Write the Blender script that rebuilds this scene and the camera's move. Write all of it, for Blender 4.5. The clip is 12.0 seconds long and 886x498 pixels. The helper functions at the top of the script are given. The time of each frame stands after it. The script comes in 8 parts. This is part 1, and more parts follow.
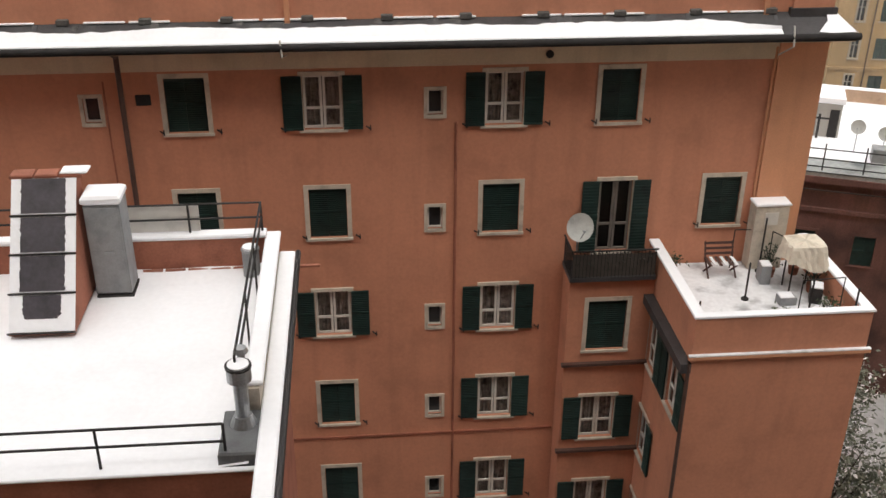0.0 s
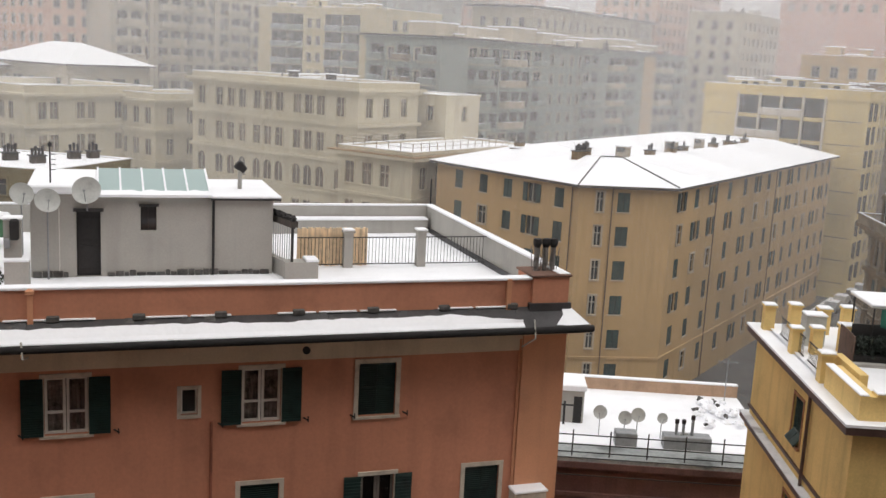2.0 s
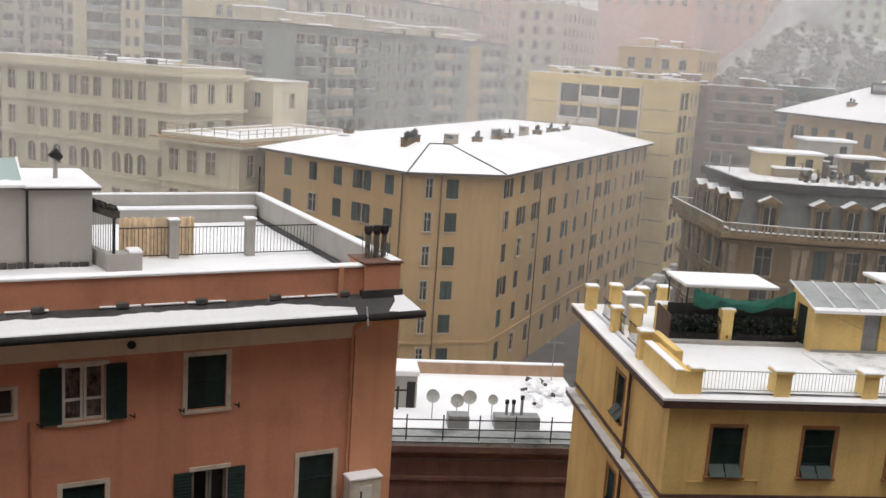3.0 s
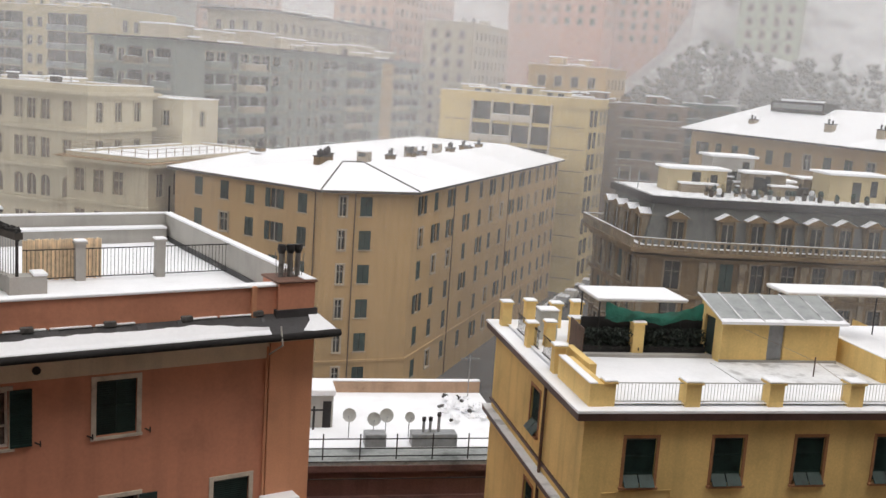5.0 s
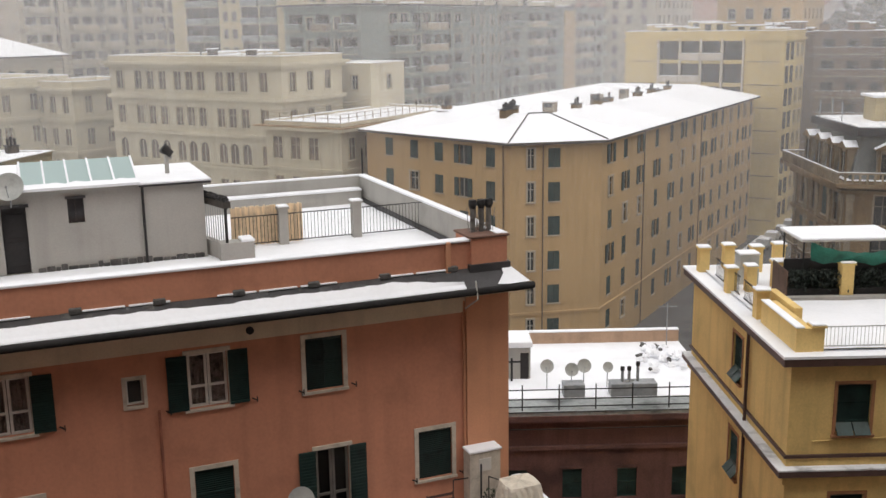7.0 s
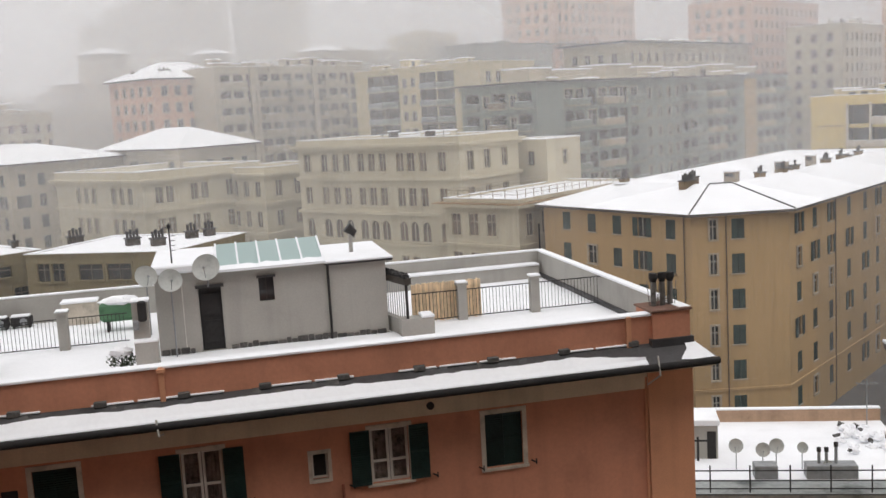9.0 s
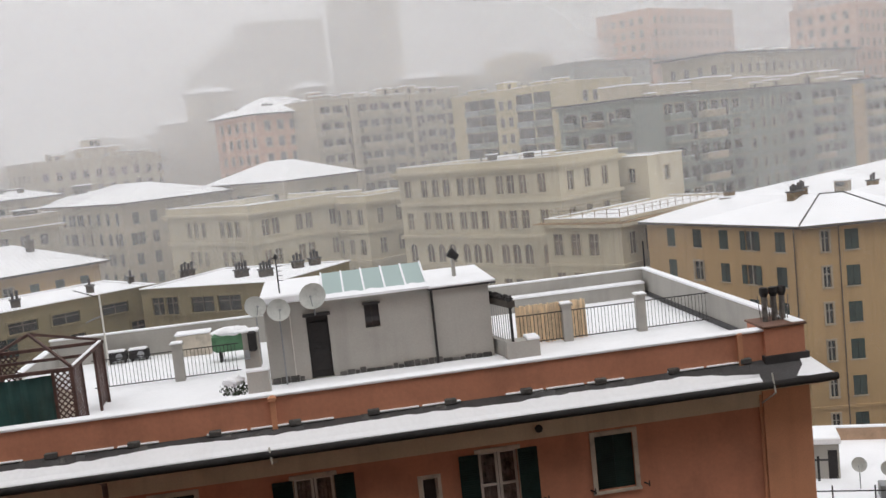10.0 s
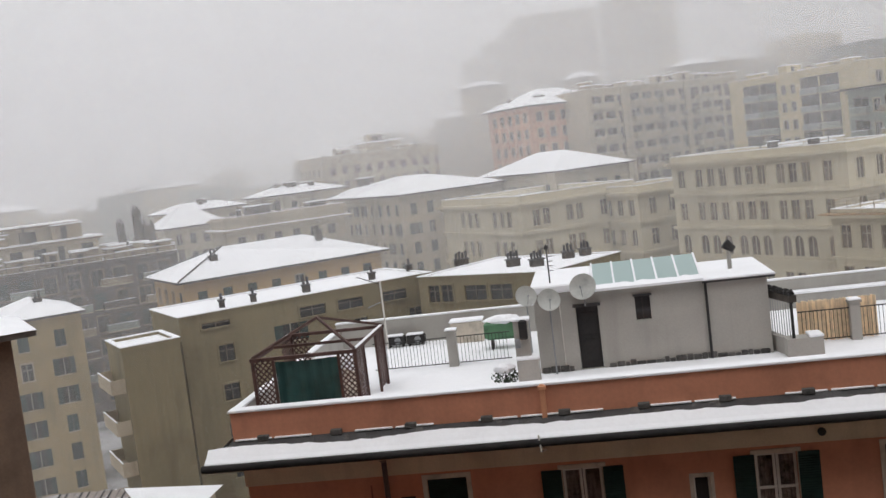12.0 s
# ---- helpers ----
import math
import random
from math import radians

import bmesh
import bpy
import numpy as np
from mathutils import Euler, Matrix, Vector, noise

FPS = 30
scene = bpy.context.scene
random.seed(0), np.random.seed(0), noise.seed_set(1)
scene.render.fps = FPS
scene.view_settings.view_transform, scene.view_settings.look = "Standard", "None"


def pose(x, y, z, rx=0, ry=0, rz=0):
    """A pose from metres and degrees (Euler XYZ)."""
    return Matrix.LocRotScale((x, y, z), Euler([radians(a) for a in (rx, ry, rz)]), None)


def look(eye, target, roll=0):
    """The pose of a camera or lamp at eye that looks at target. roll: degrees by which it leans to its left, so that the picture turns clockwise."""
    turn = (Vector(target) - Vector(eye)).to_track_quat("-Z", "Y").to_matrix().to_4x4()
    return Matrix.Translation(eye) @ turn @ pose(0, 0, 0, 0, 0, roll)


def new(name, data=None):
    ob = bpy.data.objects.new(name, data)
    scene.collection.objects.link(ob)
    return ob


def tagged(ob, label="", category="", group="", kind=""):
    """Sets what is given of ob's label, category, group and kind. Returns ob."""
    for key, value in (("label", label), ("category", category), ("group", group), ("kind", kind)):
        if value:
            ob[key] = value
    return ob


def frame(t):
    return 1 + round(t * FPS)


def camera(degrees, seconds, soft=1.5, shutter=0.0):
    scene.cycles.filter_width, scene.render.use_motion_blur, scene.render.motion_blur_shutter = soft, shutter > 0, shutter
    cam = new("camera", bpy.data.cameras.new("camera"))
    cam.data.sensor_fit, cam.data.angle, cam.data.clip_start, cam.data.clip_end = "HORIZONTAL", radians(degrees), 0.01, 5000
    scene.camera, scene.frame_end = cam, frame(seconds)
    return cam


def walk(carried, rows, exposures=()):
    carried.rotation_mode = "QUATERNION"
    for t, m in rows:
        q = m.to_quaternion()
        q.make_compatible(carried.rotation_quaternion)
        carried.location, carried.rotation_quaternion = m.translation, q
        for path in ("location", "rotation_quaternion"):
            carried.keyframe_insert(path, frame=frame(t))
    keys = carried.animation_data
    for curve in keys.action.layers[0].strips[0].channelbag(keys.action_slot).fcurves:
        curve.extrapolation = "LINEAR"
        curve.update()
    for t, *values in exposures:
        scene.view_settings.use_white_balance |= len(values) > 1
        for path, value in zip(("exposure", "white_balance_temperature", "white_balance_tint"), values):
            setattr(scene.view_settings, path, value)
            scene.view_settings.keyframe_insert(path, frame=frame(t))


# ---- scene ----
cam = camera(47.0, 12.0)
EYE = (0.0, 0.0, 31.0)
PATH = [
    (0, 62.45, -0.31, 2.39),
    (0.3, 68.75, -0.21, 0.71),
    (0.5, 71.35, -0.54, -0.22),
    (1, 76.42, -2.58, -3.89),
    (1.5, 78.79, -1.89, -6.57),
    (2, 79.33, -2.98, -10.89),
    (2.5, 78.40, -4.32, -16.55),
    (3, 79.18, -3.78, -20.40),
    (3.5, 79.00, -4.18, -23.02),
    (3.7, 79.44, -3.99, -23.40),
    (5.3, 80.50, -3.90, -25.38),
    (5.5, 79.85, -3.32, -24.54),
    (6, 79.78, -2.81, -23.97),
    (6.5, 78.32, 0.53, -19.73),
    (7, 77.52, 0.81, -15.27),
    (7.5, 78.27, 1.27, -12.41),
    (7.7, 79.44, 1.17, -11.54),
    (9.3, 83.06, 3.97, -3.84),
    (9.5, 83.76, 4.36, -2.63),
    (10, 83.82, 5.98, -0.10),
    (10.5, 84.53, 6.41, 2.84),
    (11, 85.45, 6.24, 6.32),
    (11.3, 85.99, 6.44, 11.21),
    (11.5, 85.96, 6.95, 13.64),
    (12, 85.01, 7.03, 15.09),
]
LIGHTNESS = [(0.0, 0.42, 6900, 10), (0.5, 0.48, 6850, 10), (1.0, 0.1, 6750, 10), (1.5, -0.14, 6700, 10), (2.0, -0.02, 6700, 10), (3.0, 0.0, 6700, 10), (6.0, 0.0, 6700, 10), (9.5, -0.14, 6600, 10), (12.0, -0.24, 6500, 10)]
walk(cam, [(t, pose(*EYE, a, b, c)) for t, a, b, c in PATH], LIGHTNESS)

# ---- world and light ----
world = bpy.data.worlds.new("world")
scene.world = world
world.use_nodes = True
wn = world.node_tree.nodes
wl = world.node_tree.links
sky = wn.new("ShaderNodeTexSky")
sky.sky_type = "NISHITA"
sky.sun_disc = False
sky.sun_elevation = radians(68)
sky.sun_rotation = radians(200)
sky.dust_density = 5.0
grey = wn.new("ShaderNodeHueSaturation")
grey.inputs["Saturation"].default_value = 0.06
veil_mix = wn.new("ShaderNodeMix")
veil_mix.data_type = "RGBA"
veil_mix.inputs["Factor"].default_value = 0.8
veil_mix.inputs["B"].default_value = (5.6, 5.6, 5.75, 1)
wl.new(sky.outputs["Color"], grey.inputs["Color"])
wl.new(grey.outputs["Color"], veil_mix.inputs["A"])
wl.new(veil_mix.outputs["Result"], wn["Background"].inputs["Color"])
wn["Background"].inputs["Strength"].default_value = 0.2
sun_data = bpy.data.lights.new("sun", "SUN")
sun_data.energy = 0.7
sun_data.angle = radians(25)
sun_data.color = (1.0, 0.98, 0.95)
sun = new("sun", sun_data)
sun.matrix_world = look((15, -10, 80), (0, 20, 0))
scene.cycles.transparent_max_bounces = 24


# ---- materials ----
def material(name, colour, rough=0.8, spread=0.12, scale=1.5, fine=18.0, bump=0.15, streak=0.0, stain=None, metal=0.0, island=0.0):
    """A surface with broad stains, fine grain, optional streaks running down and colour spread from piece to piece."""
    m = bpy.data.materials.new(name)
    m.use_nodes = True
    nt, b = m.node_tree, m.node_tree.nodes["Principled BSDF"]
    n, l = nt.nodes, nt.links
    geo = n.new("ShaderNodeNewGeometry")
    broad = n.new("ShaderNodeTexNoise")
    broad.inputs["Scale"].default_value = scale
    broad.inputs["Detail"].default_value = 5
    l.new(geo.outputs["Position"], broad.inputs["Vector"])
    grain = n.new("ShaderNodeTexNoise")
    grain.inputs["Scale"].default_value = fine
    grain.inputs["Detail"].default_value = 3
    l.new(geo.outputs["Position"], grain.inputs["Vector"])
    dark = [c * (1 - 1.6 * spread) for c in colour] if stain is None else list(stain)
    light = [min(1, c * (1 + spread)) for c in colour]
    ramp = n.new("ShaderNodeValToRGB")
    ramp.color_ramp.elements[0].position, ramp.color_ramp.elements[1].position = 0.3, 0.72
    ramp.color_ramp.elements[0].color = (*dark, 1)
    ramp.color_ramp.elements[1].color = (*light, 1)
    mid = ramp.color_ramp.elements.new(0.46)
    mid.color = (*colour, 1)
    l.new(broad.outputs["Fac"], ramp.inputs["Fac"])
    out = ramp.outputs["Color"]

    def blend(kind, fac, col_socket, other):
        mx = n.new("ShaderNodeMix")
        mx.data_type, mx.blend_type = "RGBA", kind
        if isinstance(fac, float):
            mx.inputs["Factor"].default_value = fac
        else:
            l.new(fac, mx.inputs["Factor"])
        l.new(col_socket, mx.inputs["A"])
        if isinstance(other, tuple):
            mx.inputs["B"].default_value = other
        else:
            l.new(other, mx.inputs["B"])
        return mx.outputs["Result"]

    g2 = n.new("ShaderNodeMapRange")
    g2.inputs["From Min"].default_value, g2.inputs["From Max"].default_value = 0.25, 0.75
    g2.inputs["To Min"].default_value, g2.inputs["To Max"].default_value = 1 - spread * 0.8, 1 + spread * 0.5
    l.new(grain.outputs["Fac"], g2.inputs["Value"])
    out = blend("MULTIPLY", 1.0, out, g2.outputs["Result"])
    if streak:
        mp = n.new("ShaderNodeMapping")
        mp.inputs["Scale"].default_value = (1.3, 1.3, 0.09)
        l.new(geo.outputs["Position"], mp.inputs["Vector"])
        st = n.new("ShaderNodeTexNoise")
        st.inputs["Scale"].default_value, st.inputs["Detail"].default_value = 1.6, 6
        l.new(mp.outputs["Vector"], st.inputs["Vector"])
        mr = n.new("ShaderNodeMapRange")
        mr.inputs["From Min"].default_value, mr.inputs["From Max"].default_value = 0.5, 0.72
        mr.inputs["To Min"].default_value, mr.inputs["To Max"].default_value = 0.0, streak
        l.new(st.outputs["Fac"], mr.inputs["Value"])
        out = blend("MIX", mr.outputs["Result"], out, tuple(c * 0.5 for c in colour) + (1,))
    if island:
        inf = n.new("ShaderNodeObjectInfo")
        mr = n.new("ShaderNodeMapRange")
        mr.inputs["To Min"].default_value, mr.inputs["To Max"].default_value = 1 - island, 1 + island * 0.6
        l.new(inf.outputs["Random"], mr.inputs["Value"])
        out = blend("MULTIPLY", 1.0, out, mr.outputs["Result"])
    l.new(out, b.inputs["Base Color"])
    b.inputs["Roughness"].default_value = rough
    b.inputs["Metallic"].default_value = metal
    if bump:
        bp = n.new("ShaderNodeBump")
        bp.inputs["Strength"].default_value, bp.inputs["Distance"].default_value = bump, 0.02
        l.new(grain.outputs["Fac"], bp.inputs["Height"])
        l.new(bp.outputs["Normal"], b.inputs["Normal"])
    return m


def glass_material(name, colour, rough=0.06, spread=0.3):
    m = material(name, colour, rough, spread, 0.7, 3.0, 0.0, island=0.5)
    m.node_tree.nodes["Principled BSDF"].inputs["IOR"].default_value = 1.5
    return m


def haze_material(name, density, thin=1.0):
    """A sheet standing in for snowy haze: mostly clear, with white that scatters the light both ways; it thins out to
    the east and upwards.
    """
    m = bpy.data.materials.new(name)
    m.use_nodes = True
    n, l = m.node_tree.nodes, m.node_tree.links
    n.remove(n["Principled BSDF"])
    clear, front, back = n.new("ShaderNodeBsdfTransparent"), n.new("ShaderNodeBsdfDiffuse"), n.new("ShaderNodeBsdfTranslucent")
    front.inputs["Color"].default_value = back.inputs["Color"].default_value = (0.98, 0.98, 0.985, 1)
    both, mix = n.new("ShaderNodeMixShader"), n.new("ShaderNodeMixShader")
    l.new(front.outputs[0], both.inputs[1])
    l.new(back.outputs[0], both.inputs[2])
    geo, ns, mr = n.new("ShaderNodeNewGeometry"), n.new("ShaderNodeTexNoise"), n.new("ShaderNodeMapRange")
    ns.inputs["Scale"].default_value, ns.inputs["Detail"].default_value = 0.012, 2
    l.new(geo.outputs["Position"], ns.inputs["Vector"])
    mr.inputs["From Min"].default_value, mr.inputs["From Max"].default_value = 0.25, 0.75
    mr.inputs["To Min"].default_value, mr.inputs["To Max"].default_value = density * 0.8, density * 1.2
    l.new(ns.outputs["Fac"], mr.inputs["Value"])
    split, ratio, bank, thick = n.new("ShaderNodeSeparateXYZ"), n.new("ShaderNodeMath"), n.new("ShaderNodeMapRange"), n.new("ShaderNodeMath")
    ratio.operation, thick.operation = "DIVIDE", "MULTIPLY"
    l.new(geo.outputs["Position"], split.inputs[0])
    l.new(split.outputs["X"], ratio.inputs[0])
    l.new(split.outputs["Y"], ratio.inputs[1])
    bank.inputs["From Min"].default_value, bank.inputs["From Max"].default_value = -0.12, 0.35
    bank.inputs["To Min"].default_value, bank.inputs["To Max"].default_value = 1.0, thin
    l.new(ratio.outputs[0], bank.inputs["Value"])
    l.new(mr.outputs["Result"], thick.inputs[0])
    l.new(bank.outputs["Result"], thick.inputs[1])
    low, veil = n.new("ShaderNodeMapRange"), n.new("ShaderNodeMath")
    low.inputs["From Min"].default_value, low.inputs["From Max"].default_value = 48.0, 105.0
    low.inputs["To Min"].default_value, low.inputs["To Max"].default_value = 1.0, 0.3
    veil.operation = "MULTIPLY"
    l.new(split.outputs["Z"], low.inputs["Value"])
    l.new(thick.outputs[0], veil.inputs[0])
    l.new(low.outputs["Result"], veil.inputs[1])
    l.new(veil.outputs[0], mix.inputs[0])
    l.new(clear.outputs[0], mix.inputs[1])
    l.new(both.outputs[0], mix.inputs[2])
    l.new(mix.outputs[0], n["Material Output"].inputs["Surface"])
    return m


SNOW = material("snow", (0.86, 0.87, 0.9), 0.7, 0.04, 0.5, 9.0, 0.25)
SNOW_TRODDEN = material("thin_snow", (0.75, 0.76, 0.78), 0.8, 0.12, 1.2, 7.0, 0.3, stain=(0.36, 0.36, 0.37))
ORANGE = material("orange_stucco", (0.54, 0.238, 0.148), 0.9, 0.09, 0.8, 9.0, 0.25, streak=0.24)
ORANGE_TRIM = material("orange_trim", (0.60, 0.29, 0.165), 0.85, 0.1, 0.6, 25.0, 0.15, streak=0.25)
CORNICE = material("cornice_plaster", (0.62, 0.52, 0.385), 0.9, 0.1, 0.8, 20.0, 0.15, streak=0.3)
FRAME_STONE = material("pale_window_surround", (0.54, 0.48, 0.40), 0.85, 0.16, 3.0, 25.0, 0.15, streak=0.2)
WHITE = material("white_painted_wood", (0.62, 0.60, 0.56), 0.55, 0.06, 4.0, 30.0, 0.08)
GREEN = material("dark_green_shutter", (0.012, 0.035, 0.030), 0.6, 0.3, 3.0, 30.0, 0.1, island=0.35)
CURTAIN = material("net_curtain", (0.36, 0.31, 0.28), 0.9, 0.35, 5.0, 12.0, 0.2)
PANE = glass_material("window_glass", (0.045, 0.045, 0.048))
IRON_AND_SHADE = material("dark_iron_and_shade", (0.022, 0.02, 0.02), 0.75, 0.2, 8.0, 40.0, 0.1)
ROOF_DARK = material("wet_slate", (0.045, 0.043, 0.045), 0.55, 0.25, 2.0, 15.0, 0.3)
GREY_WALL = material("grey_render", (0.385, 0.37, 0.34), 0.9, 0.08, 0.7, 20.0, 0.12, streak=0.22)
BRICK_RED = material("red_brown_render", (0.33, 0.12, 0.075), 0.9, 0.2, 1.2, 20.0, 0.2, streak=0.3)
ZINC = material("zinc_sheet", (0.26, 0.27, 0.28), 0.5, 0.15, 3.0, 30.0, 0.05, streak=0.3)
TILE_ROOF = material("dark_roof_edge", (0.10, 0.085, 0.075), 0.85, 0.2, 2.0, 15.0, 0.2)
YELLOW = material("yellow_stucco", (0.73, 0.52, 0.205), 0.9, 0.12, 0.5, 14.0, 0.25, streak=0.32)
TAN = material("ochre_stucco", (0.437, 0.291, 0.142), 0.9, 0.10, 0.15, 6.0, 0.1, streak=0.3)
CREAM = material("cream_stone", (0.53, 0.475, 0.355), 0.9, 0.1, 0.15, 5.0, 0.1, streak=0.3)
OLIVE = material("olive_render", (0.215, 0.178, 0.104), 0.9, 0.16, 0.2, 6.0, 0.1, streak=0.3)
GREYGREEN = material("grey_green_render", (0.20, 0.225, 0.20), 0.9, 0.1, 0.1, 5.0, 0.1, streak=0.25)
PINK = material("pink_render", (0.50, 0.275, 0.19), 0.9, 0.1, 0.1, 5.0, 0.1, streak=0.2)
PALE_YELLOW = material("pale_yellow_render", (0.51, 0.42, 0.25), 0.9, 0.1, 0.1, 5.0, 0.1, streak=0.25)
DULL = material("weathered_beige_render", (0.40, 0.34, 0.255), 0.9, 0.14, 0.2, 5.0, 0.1, streak=0.3)
BROWN_WALL = material("brown_render", (0.20, 0.14, 0.10), 0.9, 0.15, 0.5, 10.0, 0.15, streak=0.3)
SASH = material("dull_sash", (0.30, 0.28, 0.24), 0.7, 0.1)
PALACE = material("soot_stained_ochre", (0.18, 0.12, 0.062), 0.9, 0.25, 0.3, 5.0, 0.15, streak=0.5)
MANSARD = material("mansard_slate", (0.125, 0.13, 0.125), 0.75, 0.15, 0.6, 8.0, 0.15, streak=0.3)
# sooty walls and stacks; also the painted shade inside loggias
SOOT_AND_SHADE = material("sooty_render_and_shade", (0.075, 0.064, 0.055), 0.9, 0.3, 0.25, 4.0, 0.15, streak=0.5)
MOD_YELLOW = material("yellow_panel_render", (0.60, 0.46, 0.21), 0.9, 0.1, 0.2, 5.0, 0.1, streak=0.3)
PAL_STONE = material("grey_stained_stone", (0.24, 0.19, 0.13), 0.9, 0.25, 0.6, 8.0, 0.2, streak=0.4)
FAR_PANE = glass_material("far_window_dark", (0.040, 0.042, 0.042), 0.25)
TILE_BROWN = material("brown_eaves_tiles", (0.30, 0.20, 0.11), 0.85, 0.2, 1.0, 8.0, 0.2)
PIPE_BROWN = material("dull_brown_pipe", (0.11, 0.075, 0.05), 0.6, 0.2, 3.0, 20.0, 0.05)
DIM_PANE = glass_material("curtained_window", (0.17, 0.135, 0.105), 0.3)
SASH_DARK = material("weathered_sash", (0.13, 0.115, 0.095), 0.7, 0.15)
SASH_PALE = material("pale_sash", (0.42, 0.38, 0.31), 0.7, 0.1)
GROUND = material("snowy_ground", (0.42, 0.42, 0.43), 0.95, 0.3, 0.08, 1.5, 0.2, stain=(0.10, 0.10, 0.095))
ASPHALT = material("wet_asphalt", (0.09, 0.09, 0.092), 0.6, 0.25, 0.3, 10.0, 0.1)


# ---- mesh tools ----
class Shape:
    """Collects corners and faces."""

    def __init__(self):
        self.v, self.f, self.m = [], [], []

    def add(self, pts, faces, k=0):
        n = len(self.v)
        self.v += [tuple(p) for p in pts]
        self.f += [tuple(n + i for i in f) for f in faces]
        self.m += [k] * len(faces)
        return self

    def quad(self, a, b, c, d, k=0):
        return self.add((a, b, c, d), ((0, 1, 2, 3),), k)

    def box(self, x0, x1, y0, y1, z0, z1, k=0, bevel=0.0):
        if bevel:
            e = bevel
            ring = lambda q, z: [(x0 + q, y0 + q, z), (x1 - q, y0 + q, z), (x1 - q, y1 - q, z), (x0 + q, y1 - q, z)]
            pts = ring(e, z0) + ring(0, z0 + e) + ring(0, z1 - e) + ring(e, z1)
            fs = [(3, 2, 1, 0), (12, 13, 14, 15)]
            for r in range(3):
                fs += [(4 * r + i, 4 * r + (i + 1) % 4, 4 * r + 4 + (i + 1) % 4, 4 * r + 4 + i) for i in range(4)]
            return self.add(pts, fs, k)
        pts = [(x, y, z) for z in (z0, z1) for x, y in ((x0, y0), (x1, y0), (x1, y1), (x0, y1))]
        return self.add(pts, ((3, 2, 1, 0), (4, 5, 6, 7), (0, 1, 5, 4), (1, 2, 6, 5), (2, 3, 7, 6), (3, 0, 4, 7)), k)

    def prism(self, poly, z0, z1, k=0, cap=True):
        n = len(poly)
        pts = [(x, y, z0) for x, y in poly] + [(x, y, z1) for x, y in poly]
        fs = [(i, (i + 1) % n, n + (i + 1) % n, n + i) for i in range(n)]
        if cap:
            fs += [tuple(range(n, 2 * n)), tuple(range(n - 1, -1, -1))]
        return self.add(pts, fs, k)

    def ring(self, outer, inner, z0, z1, k=0):
        """A solid band between two outlines with the same number of corners."""
        n = len(outer)
        pts = [(x, y, z) for p in (outer, inner) for z in (z0, z1) for x, y in p]
        fs = []
        for i in range(n):
            j = (i + 1) % n
            fs += [(i, j, n + j, n + i), (2 * n + j, 2 * n + i, 3 * n + i, 3 * n + j), (n + i, n + j, 3 * n + j, 3 * n + i), (j, i, 2 * n + i, 2 * n + j)]
        return self.add(pts, fs, k)

    def tube(self, p, q, r, n=8, k=0, r2=None):
        p, q = Vector(p), Vector(q)
        d = (q - p).normalized()
        a = d.orthogonal().normalized()
        b = d.cross(a)
        r2 = r if r2 is None else r2
        pts = [c + (a * math.cos(2 * math.pi * i / n) + b * math.sin(2 * math.pi * i / n)) * rr for c, rr in ((p, r), (q, r2)) for i in range(n)]
        fs = [(i, (i + 1) % n, n + (i + 1) % n, n + i) for i in range(n)] + [tuple(range(n - 1, -1, -1)), tuple(range(n, 2 * n))]
        return self.add(pts, fs, k)

    def bar(self, p, q, w, h, k=0):
        """A square bar from p to q, w wide and h deep."""
        p, q = Vector(p), Vector(q)
        d = (q - p).normalized()
        s = d.cross(Vector((0, 0, 1)))
        s = s.normalized() if s.length > 1e-3 else Vector((1, 0, 0))
        t = s.cross(d)
        pts = [c + s * a * w / 2 + t * b * h / 2 for c in (p, q) for a, b in ((-1, -1), (1, -1), (1, 1), (-1, 1))]
        return self.add(pts, ((3, 2, 1, 0), (4, 5, 6, 7), (0, 1, 5, 4), (1, 2, 6, 5), (2, 3, 7, 6), (3, 0, 4, 7)), k)

    def blob(self, c, rx, ry, rz, seed=0, rough=0.2, n=10, rows=6, k=0):
        """A lumpy rounded heap."""
        pts, fs = [], []
        for j in range(rows + 1):
            th = math.pi * j / rows
            for i in range(n):
                ph = 2 * math.pi * i / n
                d = Vector((math.sin(th) * math.cos(ph), math.sin(th) * math.sin(ph), math.cos(th)))
                s = 1 + rough * noise.noise(d * 2.3 + Vector((seed, seed * 0.7, 0)))
                pts.append((c[0] + d.x * rx * s, c[1] + d.y * ry * s, c[2] + d.z * rz * s))
        for j in range(rows):
            for i in range(n):
                fs.append((j * n + i, (j + 1) * n + i, (j + 1) * n + (i + 1) % n, j * n + (i + 1) % n))
        return self.add(pts, fs, k)

    def data(self, name, mats):
        me = bpy.data.meshes.new(name)
        me.from_pydata(self.v, [], self.f)
        for m in mats if isinstance(mats, (list, tuple)) else [mats]:
            me.materials.append(m)
        me.polygons.foreach_set("material_index", self.m)
        bm2 = bmesh.new()
        bm2.from_mesh(me)
        bmesh.ops.recalc_face_normals(bm2, faces=bm2.faces)
        bm2.to_mesh(me)
        bm2.free()
        return me


PLACE = {}


def thing(name, m, label, category, group="", kind=""):
    ob = tagged(new(name), label, category, group, kind)
    ob.matrix_basis = m
    PLACE[ob] = m
    return ob


def put(name, shape, mats, parent=None, at=None, label="", category="", group="", kind=""):
    """Links a shape as one mesh object; under a parent its coordinates are the parent's own."""
    me = shape if isinstance(shape, bpy.types.Mesh) else shape.data(name, mats)
    ob = new(name, me)
    tagged(ob, label, category, group, kind)
    if at is not None:
        ob.matrix_basis = at
    if parent is not None:
        ob.parent = parent
    return ob


